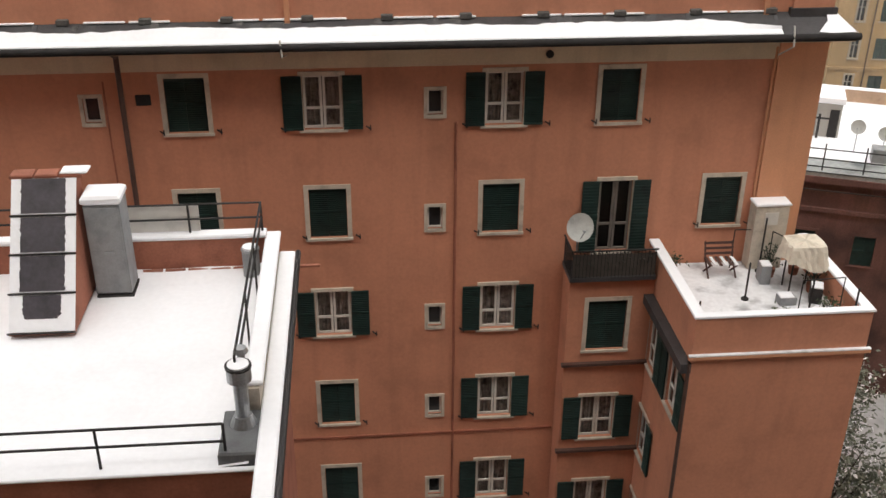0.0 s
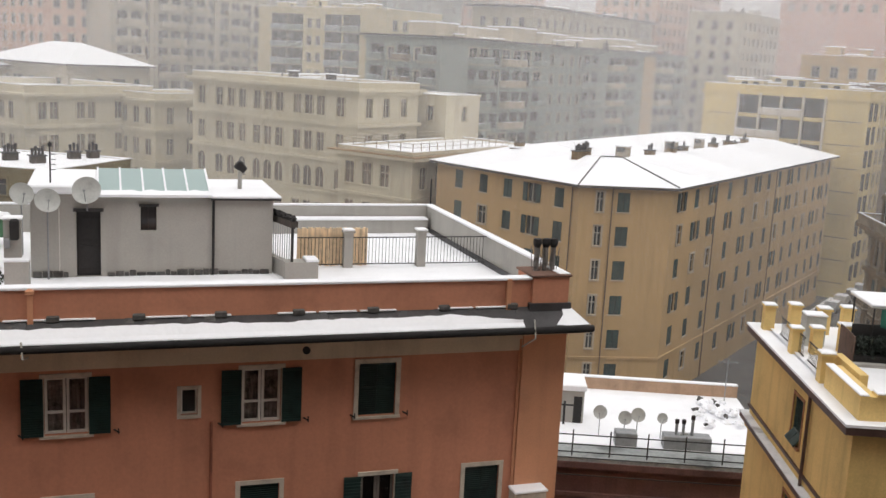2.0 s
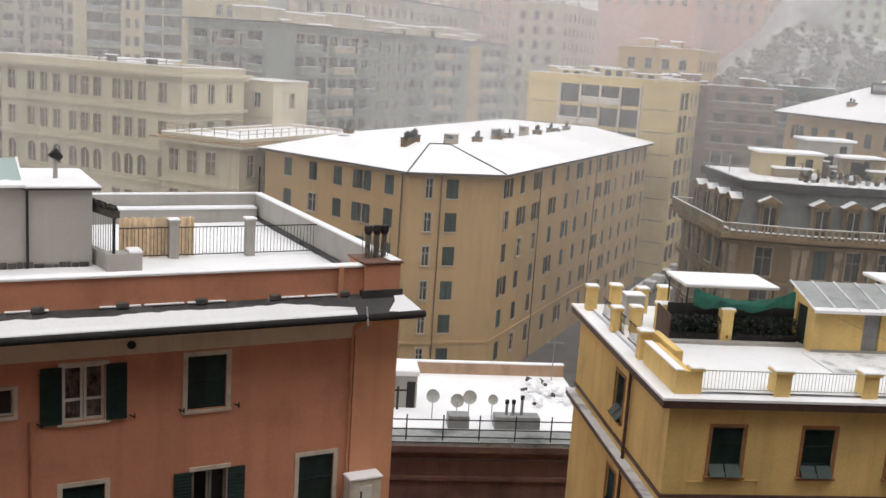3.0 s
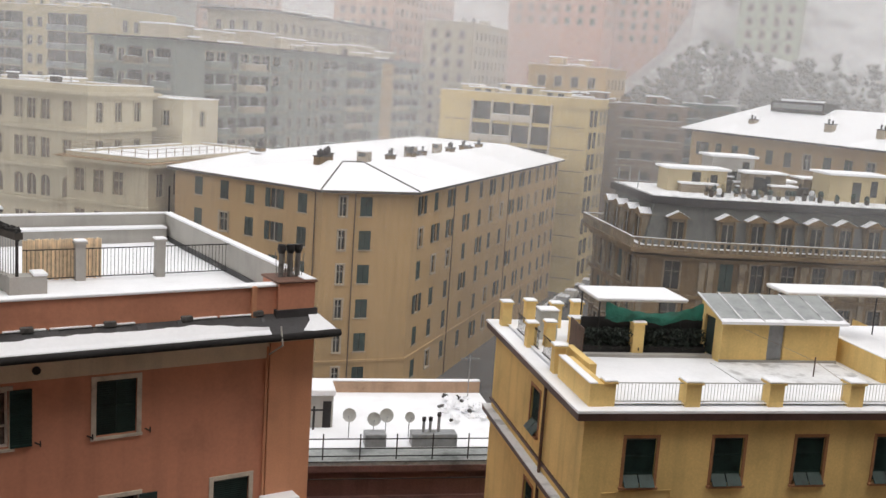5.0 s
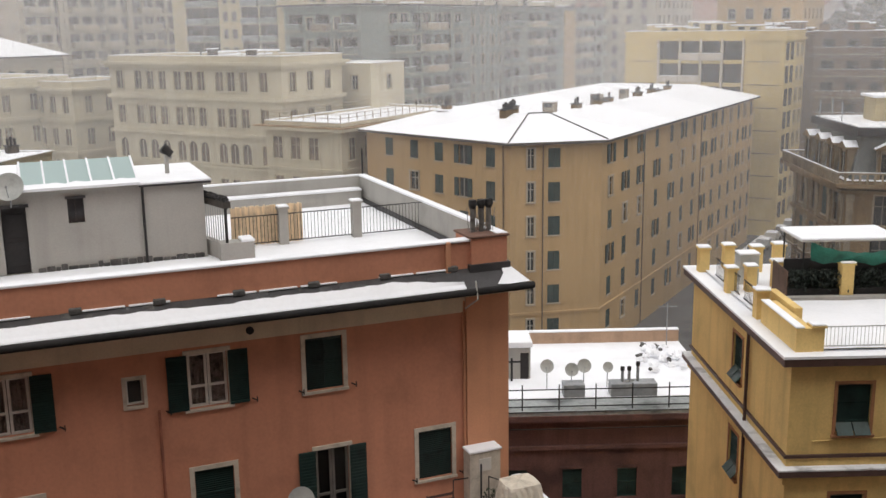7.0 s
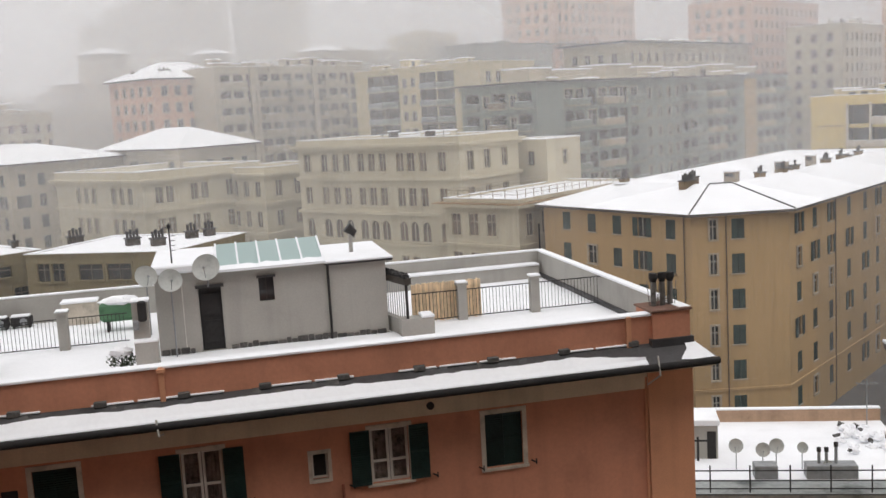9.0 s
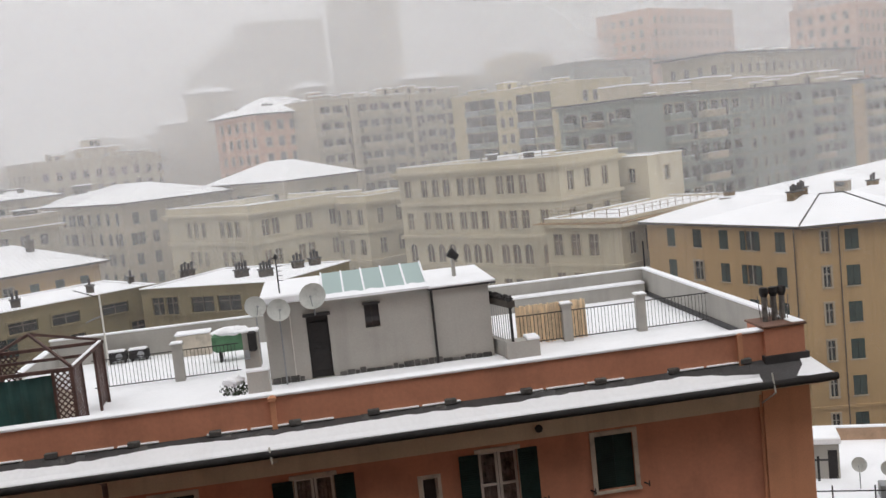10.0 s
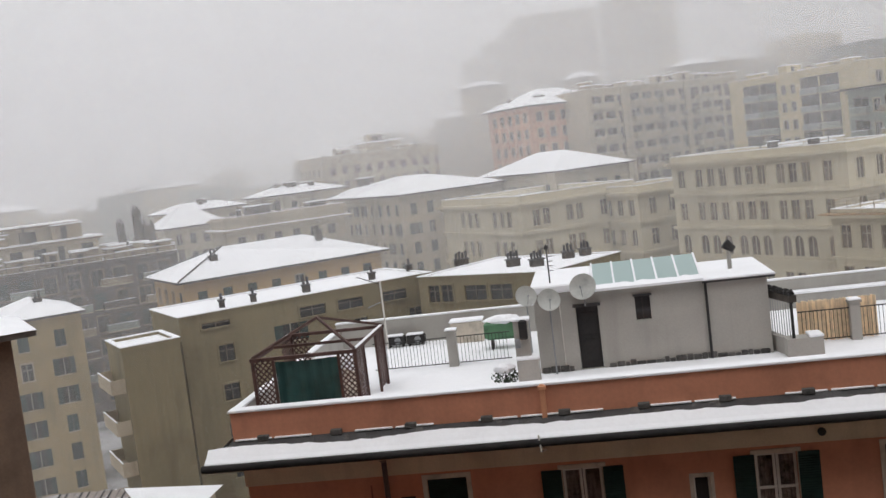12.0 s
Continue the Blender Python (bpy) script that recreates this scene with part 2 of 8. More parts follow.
def inset(poly, d):
    """The outline moved inwards by d (outwards where d is negative); corners run anticlockwise."""
    out, n = [], len(poly)
    for i in range(n):
        p, c, q = Vector(poly[i - 1]), Vector(poly[i]), Vector(poly[(i + 1) % n])
        a, b = (c - p).normalized(), (q - c).normalized()
        na, nb = Vector((-a.y, a.x)), Vector((-b.y, b.x))
        k = na + nb
        out.append(tuple(c + k * (d / max(0.2, 1 + na.dot(nb)))))
    return out


def wall_face(sh, p, q, z0, z1, holes, deep=0.22, k=0):
    """One outer wall face from p to q, with holes (s0, s1, za, zb) that have reveals."""
    p, q = Vector(p), Vector(q)
    length = (q - p).length
    d = (q - p) / length
    inw = Vector((-d.y, d.x))
    ss = sorted({0.0, length, *[round(v, 4) for h in holes for v in h[:2]]})
    zs = sorted({z0, z1, *[round(v, 4) for h in holes for v in h[2:]]})
    cut = [(round(a, 4), round(b, 4), round(c, 4), round(e, 4)) for a, b, c, e in holes]
    P = lambda s, z, w=0.0: (p.x + d.x * s + inw.x * w, p.y + d.y * s + inw.y * w, z)
    for a, b in zip(ss, ss[1:]):
        run = None
        for c, e in zip(zs, zs[1:]):
            inside = any(h[0] <= a and b <= h[1] and h[2] <= c and e <= h[3] for h in cut)
            if inside:
                if run is not None:
                    sh.quad(P(a, run), P(b, run), P(b, c), P(a, c), k)
                run = None
            elif run is None:
                run = c
        if run is not None:
            sh.quad(P(a, run), P(b, run), P(b, z1), P(a, z1), k)
    for a, b, c, e in cut:
        sh.quad(P(a, c), P(a, e), P(a, e, deep), P(a, c, deep), k)
        sh.quad(P(b, c), P(b, c, deep), P(b, e, deep), P(b, e), k)
        sh.quad(P(a, e), P(b, e), P(b, e, deep), P(a, e, deep), k)
        sh.quad(P(a, c), P(a, c, deep), P(b, c, deep), P(b, c), k)


def face_pose(p, q, s, z):
    """Where a window stands on a wall face: x along the wall, y into it."""
    p, q = Vector(p), Vector(q)
    d = (q - p).normalized()
    return Matrix.Translation((p.x + d.x * s, p.y + d.y * s, z)) @ Matrix.Rotation(math.atan2(d.y, d.x), 4, "Z")


WINDOWS = {}


def far_window(w, h, style):
    """Shared meshes for windows that stay far off: a raised surround, a sill and a recessed pane or shutters."""
    key = (round(w, 2), round(h, 2), style)
    if key in WINDOWS:
        return WINDOWS[key]
    s = Shape()
    if style == "shutter":
        s.box(-w / 2, -0.015, 0.02, 0.1, 0, h, 1)
        s.box(0.015, w / 2, 0.02, 0.1, 0, h, 1)
        s.box(-w / 2 - 0.1, w / 2 + 0.1, -0.1, 0.02, -0.1, 0, 0)
        me = s.data("window", [DULL, GREEN])
    elif style == "ajar":
        s.box(-w / 2, w / 2, 0.14, 0.18, 0, h, 1)
        s.box(-w / 2 - w * 0.5, -w / 2, -0.1, -0.04, 0, h, 2)
        s.box(w / 2, w / 2 + w * 0.5, -0.1, -0.04, 0, h, 2)
        s.box(-0.05, 0.05, 0.08, 0.14, 0, h, 3)
        s.box(-w / 2 - 0.1, w / 2 + 0.1, -0.1, 0.02, -0.1, 0, 0)
        me = s.data("window", [DULL, FAR_PANE, GREEN, SASH])
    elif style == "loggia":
        # back, sides and ceiling get a near-black colour in place of deep shade
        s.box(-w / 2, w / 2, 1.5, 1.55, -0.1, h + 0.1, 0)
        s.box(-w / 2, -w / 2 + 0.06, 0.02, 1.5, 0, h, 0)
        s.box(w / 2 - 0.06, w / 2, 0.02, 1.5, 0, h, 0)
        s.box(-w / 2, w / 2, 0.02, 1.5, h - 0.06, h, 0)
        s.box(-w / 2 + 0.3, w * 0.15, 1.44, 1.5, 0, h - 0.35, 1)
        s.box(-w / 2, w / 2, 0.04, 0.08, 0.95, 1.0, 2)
        me = s.data("window", [SOOT_AND_SHADE, FAR_PANE, IRON_AND_SHADE])
    elif style == "balcony":
        s.box(-w / 2, w / 2, 0.15, 0.2, 0, h, 1)
        s.box(-w / 2 - 0.3, w / 2 + 0.3, -1.1, 0.0, -0.22, -0.04, 0)
        s.box(-w / 2 - 0.3, w / 2 + 0.3, -1.1, -1.04, 0.0, 0.85, 2)
        s.box(-w / 2 - 0.3, -w / 2 - 0.24, -1.04, 0.0, 0.0, 0.85, 2)
        s.box(w / 2 + 0.24, w / 2 + 0.3, -1.04, 0.0, 0.0, 0.85, 2)
        s.box(-0.06, 0.06, 0.1, 0.15, 0, h, 3)
        me = s.data("window", [DULL, FAR_PANE, GREYGREEN, SASH])
    elif style == "arch":
        r = w / 2
        pts = [(-r, 0.12, 0), (r, 0.12, 0)] + [(r * math.cos(math.pi * i / 8), 0.12, h - r + r * math.sin(math.pi * i / 8)) for i in range(9)]
        s.add(pts, (tuple(range(len(pts))),), 1)
        for i in range(8):
            a, b = math.pi * i / 8, math.pi * (i + 1) / 8
            q = lambda t, rr, y: (rr * math.cos(t), y, h - r + rr * math.sin(t))
            s.quad(q(a, r, 0.12), q(b, r, 0.12), q(b, r, -0.06), q(a, r, -0.06), 0)
            s.quad(q(a, r, -0.06), q(b, r, -0.06), q(b, r + 0.22, -0.06), q(a, r + 0.22, -0.06), 0)
            t = max(abs(math.cos(a)), abs(math.sin(a)))
            s.quad(q(a, r, 0.02), q(b, r, 0.02), (q(b, r * 1.5, 0.02)[0], 0.02, h), (q(a, r * 1.5, 0.02)[0], 0.02, h), 0)
        s.box(-0.06, 0.06, 0.06, 0.1, 0, h - 0.2, 2)
        s.box(-r - 0.15, r + 0.15, -0.15, 0.02, -0.2, 0, 0)
        me = s.data("window", [CREAM, DIM_PANE, SASH_PALE])
    else:
        s.box(-w / 2, w / 2, 0.14, 0.18, 0, h, 1)
        s.box(-0.05, 0.05, 0.08, 0.14, 0, h, 2)
        s.box(-w / 2, w / 2, 0.08, 0.14, h * 0.62, h * 0.62 + 0.08, 2)
        s.box(-w / 2 - 0.16, w / 2 + 0.16, -0.1, 0.02, h, h + 0.16, 0)
        s.box(-w / 2 - 0.16, w / 2 + 0.16, -0.14, 0.02, -0.14, 0, 0)
        s.box(-w / 2 - 0.16, -w / 2, -0.06, 0.02, 0, h, 0)
        s.box(w / 2, w / 2 + 0.16, -0.06, 0.02, 0, h, 0)
        me = s.data("window", {"stone": [CREAM, DIM_PANE, SASH_PALE], "ornate": [PAL_STONE, FAR_PANE, SASH_DARK], "bare": [OLIVE, FAR_PANE, SASH_DARK]}.get(style, [DULL, FAR_PANE, SASH]))
    WINDOWS[key] = me
    return me


def even(n, a, b):
    return [a + (b - a) * (i + 0.5) / n for i in range(n)]


def house(name, label, m, poly, z0, ze, wall, fronts, roof, bands=(), rise=2.2, over=0.7, group="", category="building", crest=0.9):
    """A house on an outline. fronts: edge number -> list of (positions, sills, width, height, style)."""
    base = thing(name, m, label, category, group)
    sh = Shape()
    n = len(poly)
    for i in range(n):
        p, q = poly[i], poly[(i + 1) % n]
        holes = []
        for places, sills, w, h, style in fronts.get(i, ()):
            for s in places:
                for z in sills:
                    st = style[int(1000 * abs(math.sin(s * 12.9 + z * 78.2))) % len(style)] if isinstance(style, (list, tuple)) else style
                    holes.append((s - w / 2, s + w / 2, z, z + h))
                    put("window", far_window(w, h, st), None, base, face_pose(p, q, s, z))
        wall_face(sh, p, q, z0, ze, holes)
    put("wall", sh, wall, base)
    for z, out, tall in bands:
        put("cornice", Shape().ring(inset(poly, -out), inset(poly, 0.05), z, z + tall), wall, base)
    eaves, lip = inset(poly, -over), ze + 0.25
    if roof == "flat":
        put("parapet", Shape().ring(inset(poly, -0.08), inset(poly, 0.3), ze, ze + crest), wall, base)
        put("snow_cover", Shape().ring(inset(poly, -0.1), inset(poly, 0.32), ze + crest, ze + crest + 0.07).prism(inset(poly, 0.3), ze - 0.3, ze + 0.12), SNOW, base)
    else:
        edge = Shape().ring(eaves, inset(poly, 0.2), ze, lip)
        put("eaves", edge, TILE_ROOF, base)
        s = Shape()
        if roof == "hip":
            a, b, c, d = [Vector(p) for p in inset(poly, -over - 0.04)]
            if (b - a).length < (d - a).length:
                a, b, c, d = b, c, d, a
            half = (d - a).length / 2
            u = (b - a).normalized()
            r0, r1 = (a + d) / 2 + u * half * 0.95, (b + c) / 2 - u * half * 0.95
            if (r1 - r0).dot(u) < 0.2:
                r0 = r1 = (a + b + c + d) / 4
                r1 = r0 + u * 0.2
            zt = lip + rise
            pts = [(p.x, p.y, lip + 0.002) for p in (a, b, c, d)] + [(r0.x, r0.y, zt), (r1.x, r1.y, zt)]
            s.add(pts, ((0, 1, 5, 4), (1, 2, 5), (2, 3, 4, 5), (3, 0, 4), (3, 2, 1, 0)))
        else:
            o, r, i2 = inset(poly, -over - 0.04), inset(poly, roof), inset(poly, 2 * roof)
            pts = [(*p, lip + 0.002) for p in o] + [(*p, lip + rise) for p in r] + [(*p, lip) for p in i2]
            fs = []
            for i in range(n):
                j = (i + 1) % n
                fs += [(i, j, n + j, n + i), (n + i, n + j, 2 * n + j, 2 * n + i)]
            s.add(pts, fs)
            put("court_wall", Shape().prism(i2, z0, lip - 0.01, 0, False), wall, base)
        put("snow_cover", s, SNOW, base)
    return base


def long_balcony(base, p, q, s0, s1, z, mat, out=1.1, tall=0.95):
    """A balcony running along a wall face, open behind its parapet."""
    m = face_pose(p, q, s0, z)
    w = s1 - s0
    b = put("balcony", Shape().box(0, w, -out, 0.0, -0.15, 0.0), DULL, base, m)
    put("balcony_front", Shape().box(0, w, -out, -out + 0.08, 0.0, tall), mat, b)
    put("balcony_snow", Shape().box(0, w, -out - 0.01, -out + 0.1, tall, tall + 0.05), SNOW, b)
    for x in (0, w - 0.08):
        put("balcony_side", Shape().box(x, x + 0.08, -out + 0.08, -0.001, 0.0, tall), mat, b)


def chimney_group(m, n, w, label, pots=0.35, mat=None):
    """A rendered chimney base with a row of pots and a snow cap."""
    t = thing("roof_chimney", m, label, "chimney", "roof chimneys")
    put("shaft", Shape().box(-w / 2, w / 2, -0.35, 0.35, -0.6, 0.7), mat or DULL, t)
    put("cap", Shape().box(-w / 2 - 0.1, w / 2 + 0.1, -0.45, 0.45, 0.7, 0.8), ROOF_DARK, t)
    for i in range(n):
        x = -w / 2 + w * (i + 0.5) / n
        put("pot", Shape().tube((x, 0, 0.8), (x, 0, 0.8 + pots + 0.15 * (i % 2)), 0.11, 8, 0, 0.14), ROOF_DARK, t)
    return t


def rect(a, b):
    return [(0, 0), (a, 0), (a, b), (0, b)]


def roof_clutter(base, u0, u1, v0, v1, z, n, seed, mat):
    """Stair heads, tanks, chimneys and aerial poles scattered over a flat roof."""
    r = random.Random(seed)
    for i in range(n):
        x, y = r.uniform(u0, u1), r.uniform(v0, v1)
        kind = r.random()
        if kind < 0.4:
            w, d, h = r.uniform(1.5, 4.5), r.uniform(1.5, 3), r.uniform(0.7, 2.2)
            hut = put("roof_structure", Shape().box(x, x + w, y, y + d, z, z + h), mat, base)
            put("roof_structure_snow", Shape().box(x - 0.15, x + w + 0.15, y - 0.15, y + d + 0.15, z + h, z + h + 0.18, 0, 0.04), SNOW, hut)
            if h > 1.4:
                put("roof_door", Shape().box(x + w * 0.3, x + w * 0.3 + 0.8, y - 0.03, y, z, z + h - 0.25), FAR_PANE, hut)
        elif kind < 0.75:
            w, h = r.uniform(0.5, 1.4), r.uniform(0.7, 1.7)
            ch = put("chimney", Shape().box(x, x + w, y, y + 0.6, z, z + h), SOOT_AND_SHADE if r.random() < 0.6 else mat, base)
            put("chimney_cap", Shape().box(x - 0.1, x + w + 0.1, y - 0.1, y + 0.7, z + h, z + h + 0.12), SNOW if r.random() < 0.5 else ROOF_DARK, ch)
            put("pot", Shape().tube((x + w / 2, y + 0.3, z + h + 0.12), (x + w / 2, y + 0.3, z + h + 0.55), 0.13, 7), ROOF_DARK, ch)
        else:
            h = r.uniform(1.4, 3.0)
            ae = put("aerial", Shape().bar((x, y, z), (x, y, z + h), 0.06, 0.06), IRON_AND_SHADE, base)
            put("crossbar", Shape().bar((x - 0.5, y, z + h - 0.15), (x + 0.5, y + 0.2, z + h - 0.15), 0.04, 0.04), IRON_AND_SHADE, ae)


# ---- ground, hill and haze ----
def hill(x, y):
    """Height of the land: a flat valley floor with a hill rising beyond it."""
    r, az = math.hypot(x, y), math.degrees(math.atan2(-x, y))
    if y < 0:
        return 0.0
    side = min(1.0, max(0.0, (27 - az) / 30))
    far = max(0.0, r - 190)
    return side * min(170.0, far * (0.32 + 0.3 * min(1.0, max(0.0, (-34 - az) / 5)))) * (0.85 + 0.3 * noise.noise(Vector((x * 0.01, y * 0.01, 0))))


def ground():
    s, n = Shape(), 70
    xs = [-1600 + 3200 * i / n for i in range(n + 1)]
    warp = lambda v: 900 * (v / 1600) ** 3 + 0.25 * v + (0 if abs(v) < 1500 else v * 1.2)
    pts = [(warp(x), warp(y), hill(warp(x), warp(y))) for y in xs for x in xs]
    fs = [(j * (n + 1) + i, j * (n + 1) + i + 1, (j + 1) * (n + 1) + i + 1, (j + 1) * (n + 1) + i) for j in range(n) for i in range(n)]
    s.add(pts, fs)
    put("ground", s, GROUND, label="snow-dusted ground and hillside under falling snow", category="ground", kind="structure")


ground()


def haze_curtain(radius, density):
    """A curved translucent sheet across the valley, added in place of haze."""
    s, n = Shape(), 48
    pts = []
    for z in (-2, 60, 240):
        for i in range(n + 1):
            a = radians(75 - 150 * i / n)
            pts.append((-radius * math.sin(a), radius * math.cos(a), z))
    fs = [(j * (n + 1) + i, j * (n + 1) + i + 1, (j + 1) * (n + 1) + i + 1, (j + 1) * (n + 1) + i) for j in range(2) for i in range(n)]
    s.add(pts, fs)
    put("snowfall_haze", s, haze_material("snowfall", density, 0.42 if radius > 230 else 0.9), label="thin white translucent sheet standing in for snowy haze", category="haze", kind="structure")


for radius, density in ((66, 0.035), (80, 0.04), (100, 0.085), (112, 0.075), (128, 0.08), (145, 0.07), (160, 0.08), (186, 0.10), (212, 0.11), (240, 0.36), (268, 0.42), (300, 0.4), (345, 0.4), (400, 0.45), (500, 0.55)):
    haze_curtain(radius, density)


# ---- the city behind ----
def grid(x, y, turn=44.0):
    return pose(x, y, 0, 0, 0, turn)


def storeys(top, n, step=3.3):
    return [top - step * i for i in range(n)]


TAN_PALE = material("pale_olive_render", (0.34, 0.26, 0.135), 0.9, 0.12, 0.3, 6.0, 0.1, streak=0.35)
SHUT = ("shutter", "shutter", "shutter", "shutter", "plain", "shutter", "plain", "ajar")

# ochre block with a chamfered corner and a courtyard
tan_out = [(29.6, 86.1), (38.2, 85.5), (79.2, 126.4), (60.4, 144.4), (19.9, 103.3)]
tan_len = [(Vector(tan_out[i]) - Vector(tan_out[(i + 1) % 5])).length for i in range(5)]
rows_tan = [18.15, 15.05, 11.9, 8.65, 5.45, 2.2]
house("apartment_block", "ochre stuccoed apartment block with snowy hipped roof and green shutters", pose(0, 0, 0), tan_out, 0, 20.3, TAN,
      {4: [([3.45, 7.1, 10.55, 13.85, 17.3], rows_tan, 1.15, 1.75, SHUT)],
       0: [([4.1], rows_tan, 1.15, 1.75, "shutter"), ([1.9], rows_tan, 0.6, 1.75, "plain")],
       1: [([2.3, 6.3, 10.6, 15.8, 20.8, 25.0, 29.3, 33.5, 37.6, 41.6, 45.6, 49.6, 52.8, 56.4], rows_tan, 1.1, 1.75, SHUT)]}, 6.5, bands=((4.4, 0.12, 0.25),), rise=1.9)

# school with cornices
for x, y, a, b, top, cols_b, cols_a, attic in ((13.0, 117.3, 11.5, 27.8, 26.95, (26.1, 22.85, 20.75, 18.7, 16.15, 14.25, 12.35, 9.4, 7.6, 5.65, 2.65), (2.0, 5.2, 8.6), 0.7),
                                             (-27.0, 137.4, 20.0, 22.0, 23.8, (3, 5, 7, 12, 14, 16), (2.5, 4.2, 8.2, 9.9, 14.2, 16), 1.0),
                                             (-11.5, 143.0, 12.0, 9.0, 23.4, (1.5, 4.0, 6.5), (2.5, 6.0, 9.0), 0.8)):
    lv = [top - 3.35, top - 7.6]
    place_b = [b - c for c in cols_b]
    house("school_building", "cream stone school building with cornices and tall windows", grid(x, y), rect(a, b), 0, top, CREAM,
          {0: [(cols_a, lv, 1.2, 2.2, "stone"), (cols_a, [top - 11.9, top - 16.0], 1.2, 2.2, "stone")],
           3: [(place_b, lv, 1.2, 2.2, "stone"), (place_b, [top - 11.9], 1.3, 2.4, "arch"), (place_b, [top - 16.0], 1.2, 2.2, "stone")]},
          "flat", bands=((top - 0.35, 0.75, 0.35), (top - 4.5, 0.35, 0.45), (top - 8.75, 0.35, 0.4), (top - 0.75, 0.4, 0.38), (top - 12.6, 0.25, 0.35)), crest=attic, group="school wings", category="school")
annex_s = house("school_annex", "low cream annex with a terrace roof and overhanging cornice", grid(17.3, 103.6), rect(23.6, 10.0), 0, 20.8, CREAM,
      {0: [(even(8, 0.5, 23), [17.2, 13.0], 1.2, 2.3, "stone")], 3: [([1.6, 4.0, 6.4], [17.2, 13.0], 1.25, 2.3, "stone")]}, "flat",
      bands=((20.3, 0.9, 0.3), (16.0, 0.2, 0.3)), crest=0.35, category="school")
for y in (0.1, 9.9):
    put("terrace_rail", Shape().box(0, 23.6, y - 0.03, y + 0.03, 22.0, 22.04).box(0, 23.6, y - 0.02, y + 0.02, 21.6, 21.64), PAL_STONE, annex_s)
put("terrace_rail", Shape().box(-0.03, 0.03, 0, 10, 22.0, 22.04).box(-0.02, 0.02, 0, 10, 21.6, 21.64), PAL_STONE, annex_s)
rail_post = Shape().box(-0.03, 0.03, -0.03, 0.03, 0, 0.9).data("rail_post", PAL_STONE)
for i in range(17):
    put("rail_post", rail_post, None, annex_s, pose(0.1 + 1.46 * i, 0.1, 21.15))
for i in range(7):
    put("rail_post", rail_post, None, annex_s, pose(0.1, 0.1 + 1.6 * i, 21.15))
put("eaves_tiles", Shape().ring(inset(rect(23.6, 10.0), -0.95), inset(rect(23.6, 10.0), -0.05), 20.62, 20.72), TILE_BROWN, annex_s, label="brown tiled eaves of the annex")
house("roof_pavilion", "cream rooftop pavilion with flat snowy roof", grid(24.6, 124.0), rect(7.5, 7.0), 15, 26.2, CREAM,
      {3: [([2.0, 4.6], [23.2], 0.9, 1.7, "plain")], 0: [([4.0], [23.2], 0.9, 1.7, "plain")]}, "flat", crest=0.2, category="building")

sr_ = thing("school_roof_fittings", grid(13.0, 117.3), "chimneys and small huts on the school roof", "roof fittings")
roof_clutter(sr_, 2, 8, 3, 22, 26.6, 12, 6, CREAM)

# tenement houses with hipped snowy roofs on the valley floor
house("tenement_house", "beige tenement house with snowy hipped roof", grid(-51.5, 161.5), rect(20, 31), 0, 25.95, DULL,
      {0: [(even(6, 0.5, 19.5), storeys(22.6, 6), 1.15, 1.9, SHUT)], 3: [(even(9, 0.5, 30.5), storeys(22.6, 6), 1.1, 1.9, SHUT)]}, "hip", rise=2.8, over=1.0, group="hipped tenements")
house("tenement_house", "grey tenement house with snowy hipped roof behind the school", grid(-26.0, 164.0), rect(15, 22), 0, 26.8, DULL,
      {0: [(even(4, 0.5, 14.5), storeys(23.0, 5), 1.15, 1.9, SHUT)], 3: [(even(6, 0.5, 21.5), storeys(23.0, 5), 1.1, 1.9, SHUT)]}, "hip", rise=3.2, over=1.0, group="hipped tenements")
house("tenement_house", "orange-beige house with a snow-covered tiled hip roof", grid(-60.3, 103.8), rect(25, 15), 0, 20.6, TAN,
      {0: [(even(8, 0.5, 24.5), storeys(17.6, 5), 1.1, 1.8, SHUT)], 3: [(even(4, 0.5, 14.5), storeys(17.6, 5), 1.1, 1.8, SHUT)]}, "hip", rise=2.9, over=0.9, group="hipped tenements")
tr = thing("tile_rows", grid(-60.3, 103.8), "rows of roof tiles showing through thin snow", "roof tiles")
for i in range(44):
    u = -0.6 + 26.2 * i / 43
    k = min(1.0, (u + 0.9) / 7.95, (25.9 - u) / 7.95)
    put("tile_row", Shape().bar((u, -0.9, 20.89), (u, -0.9 + 8.35 * k, 20.89 + 2.88 * k), 0.05, 0.03), SNOW_TRODDEN, tr)
put("hip_capping", Shape().bar((-0.9, -0.9, 20.9), (7.1, 7.5, 23.8), 0.2, 0.14), ROOF_DARK, tr)
put("hip_capping", Shape().bar((-0.9, 15.9, 20.9), (7.1, 7.5, 23.8), 0.2, 0.14), ROOF_DARK, tr)
house("tenement_house", "pale beige tenement with a low snowy hip roof", grid(-73.3, 88.6), rect(8.0, 13), 0, 19.6, TAN_PALE,
      {0: [([1.9, 5.6], storeys(16.4, 6, 3.1), 1.1, 1.8, ("shutter", "ajar", "plain"))], 3: [(even(4, 0.5, 12.5), storeys(16.4, 6, 3.1), 1.1, 1.8, SHUT)]}, "hip", rise=1.6, over=0.5, group="hipped tenements")

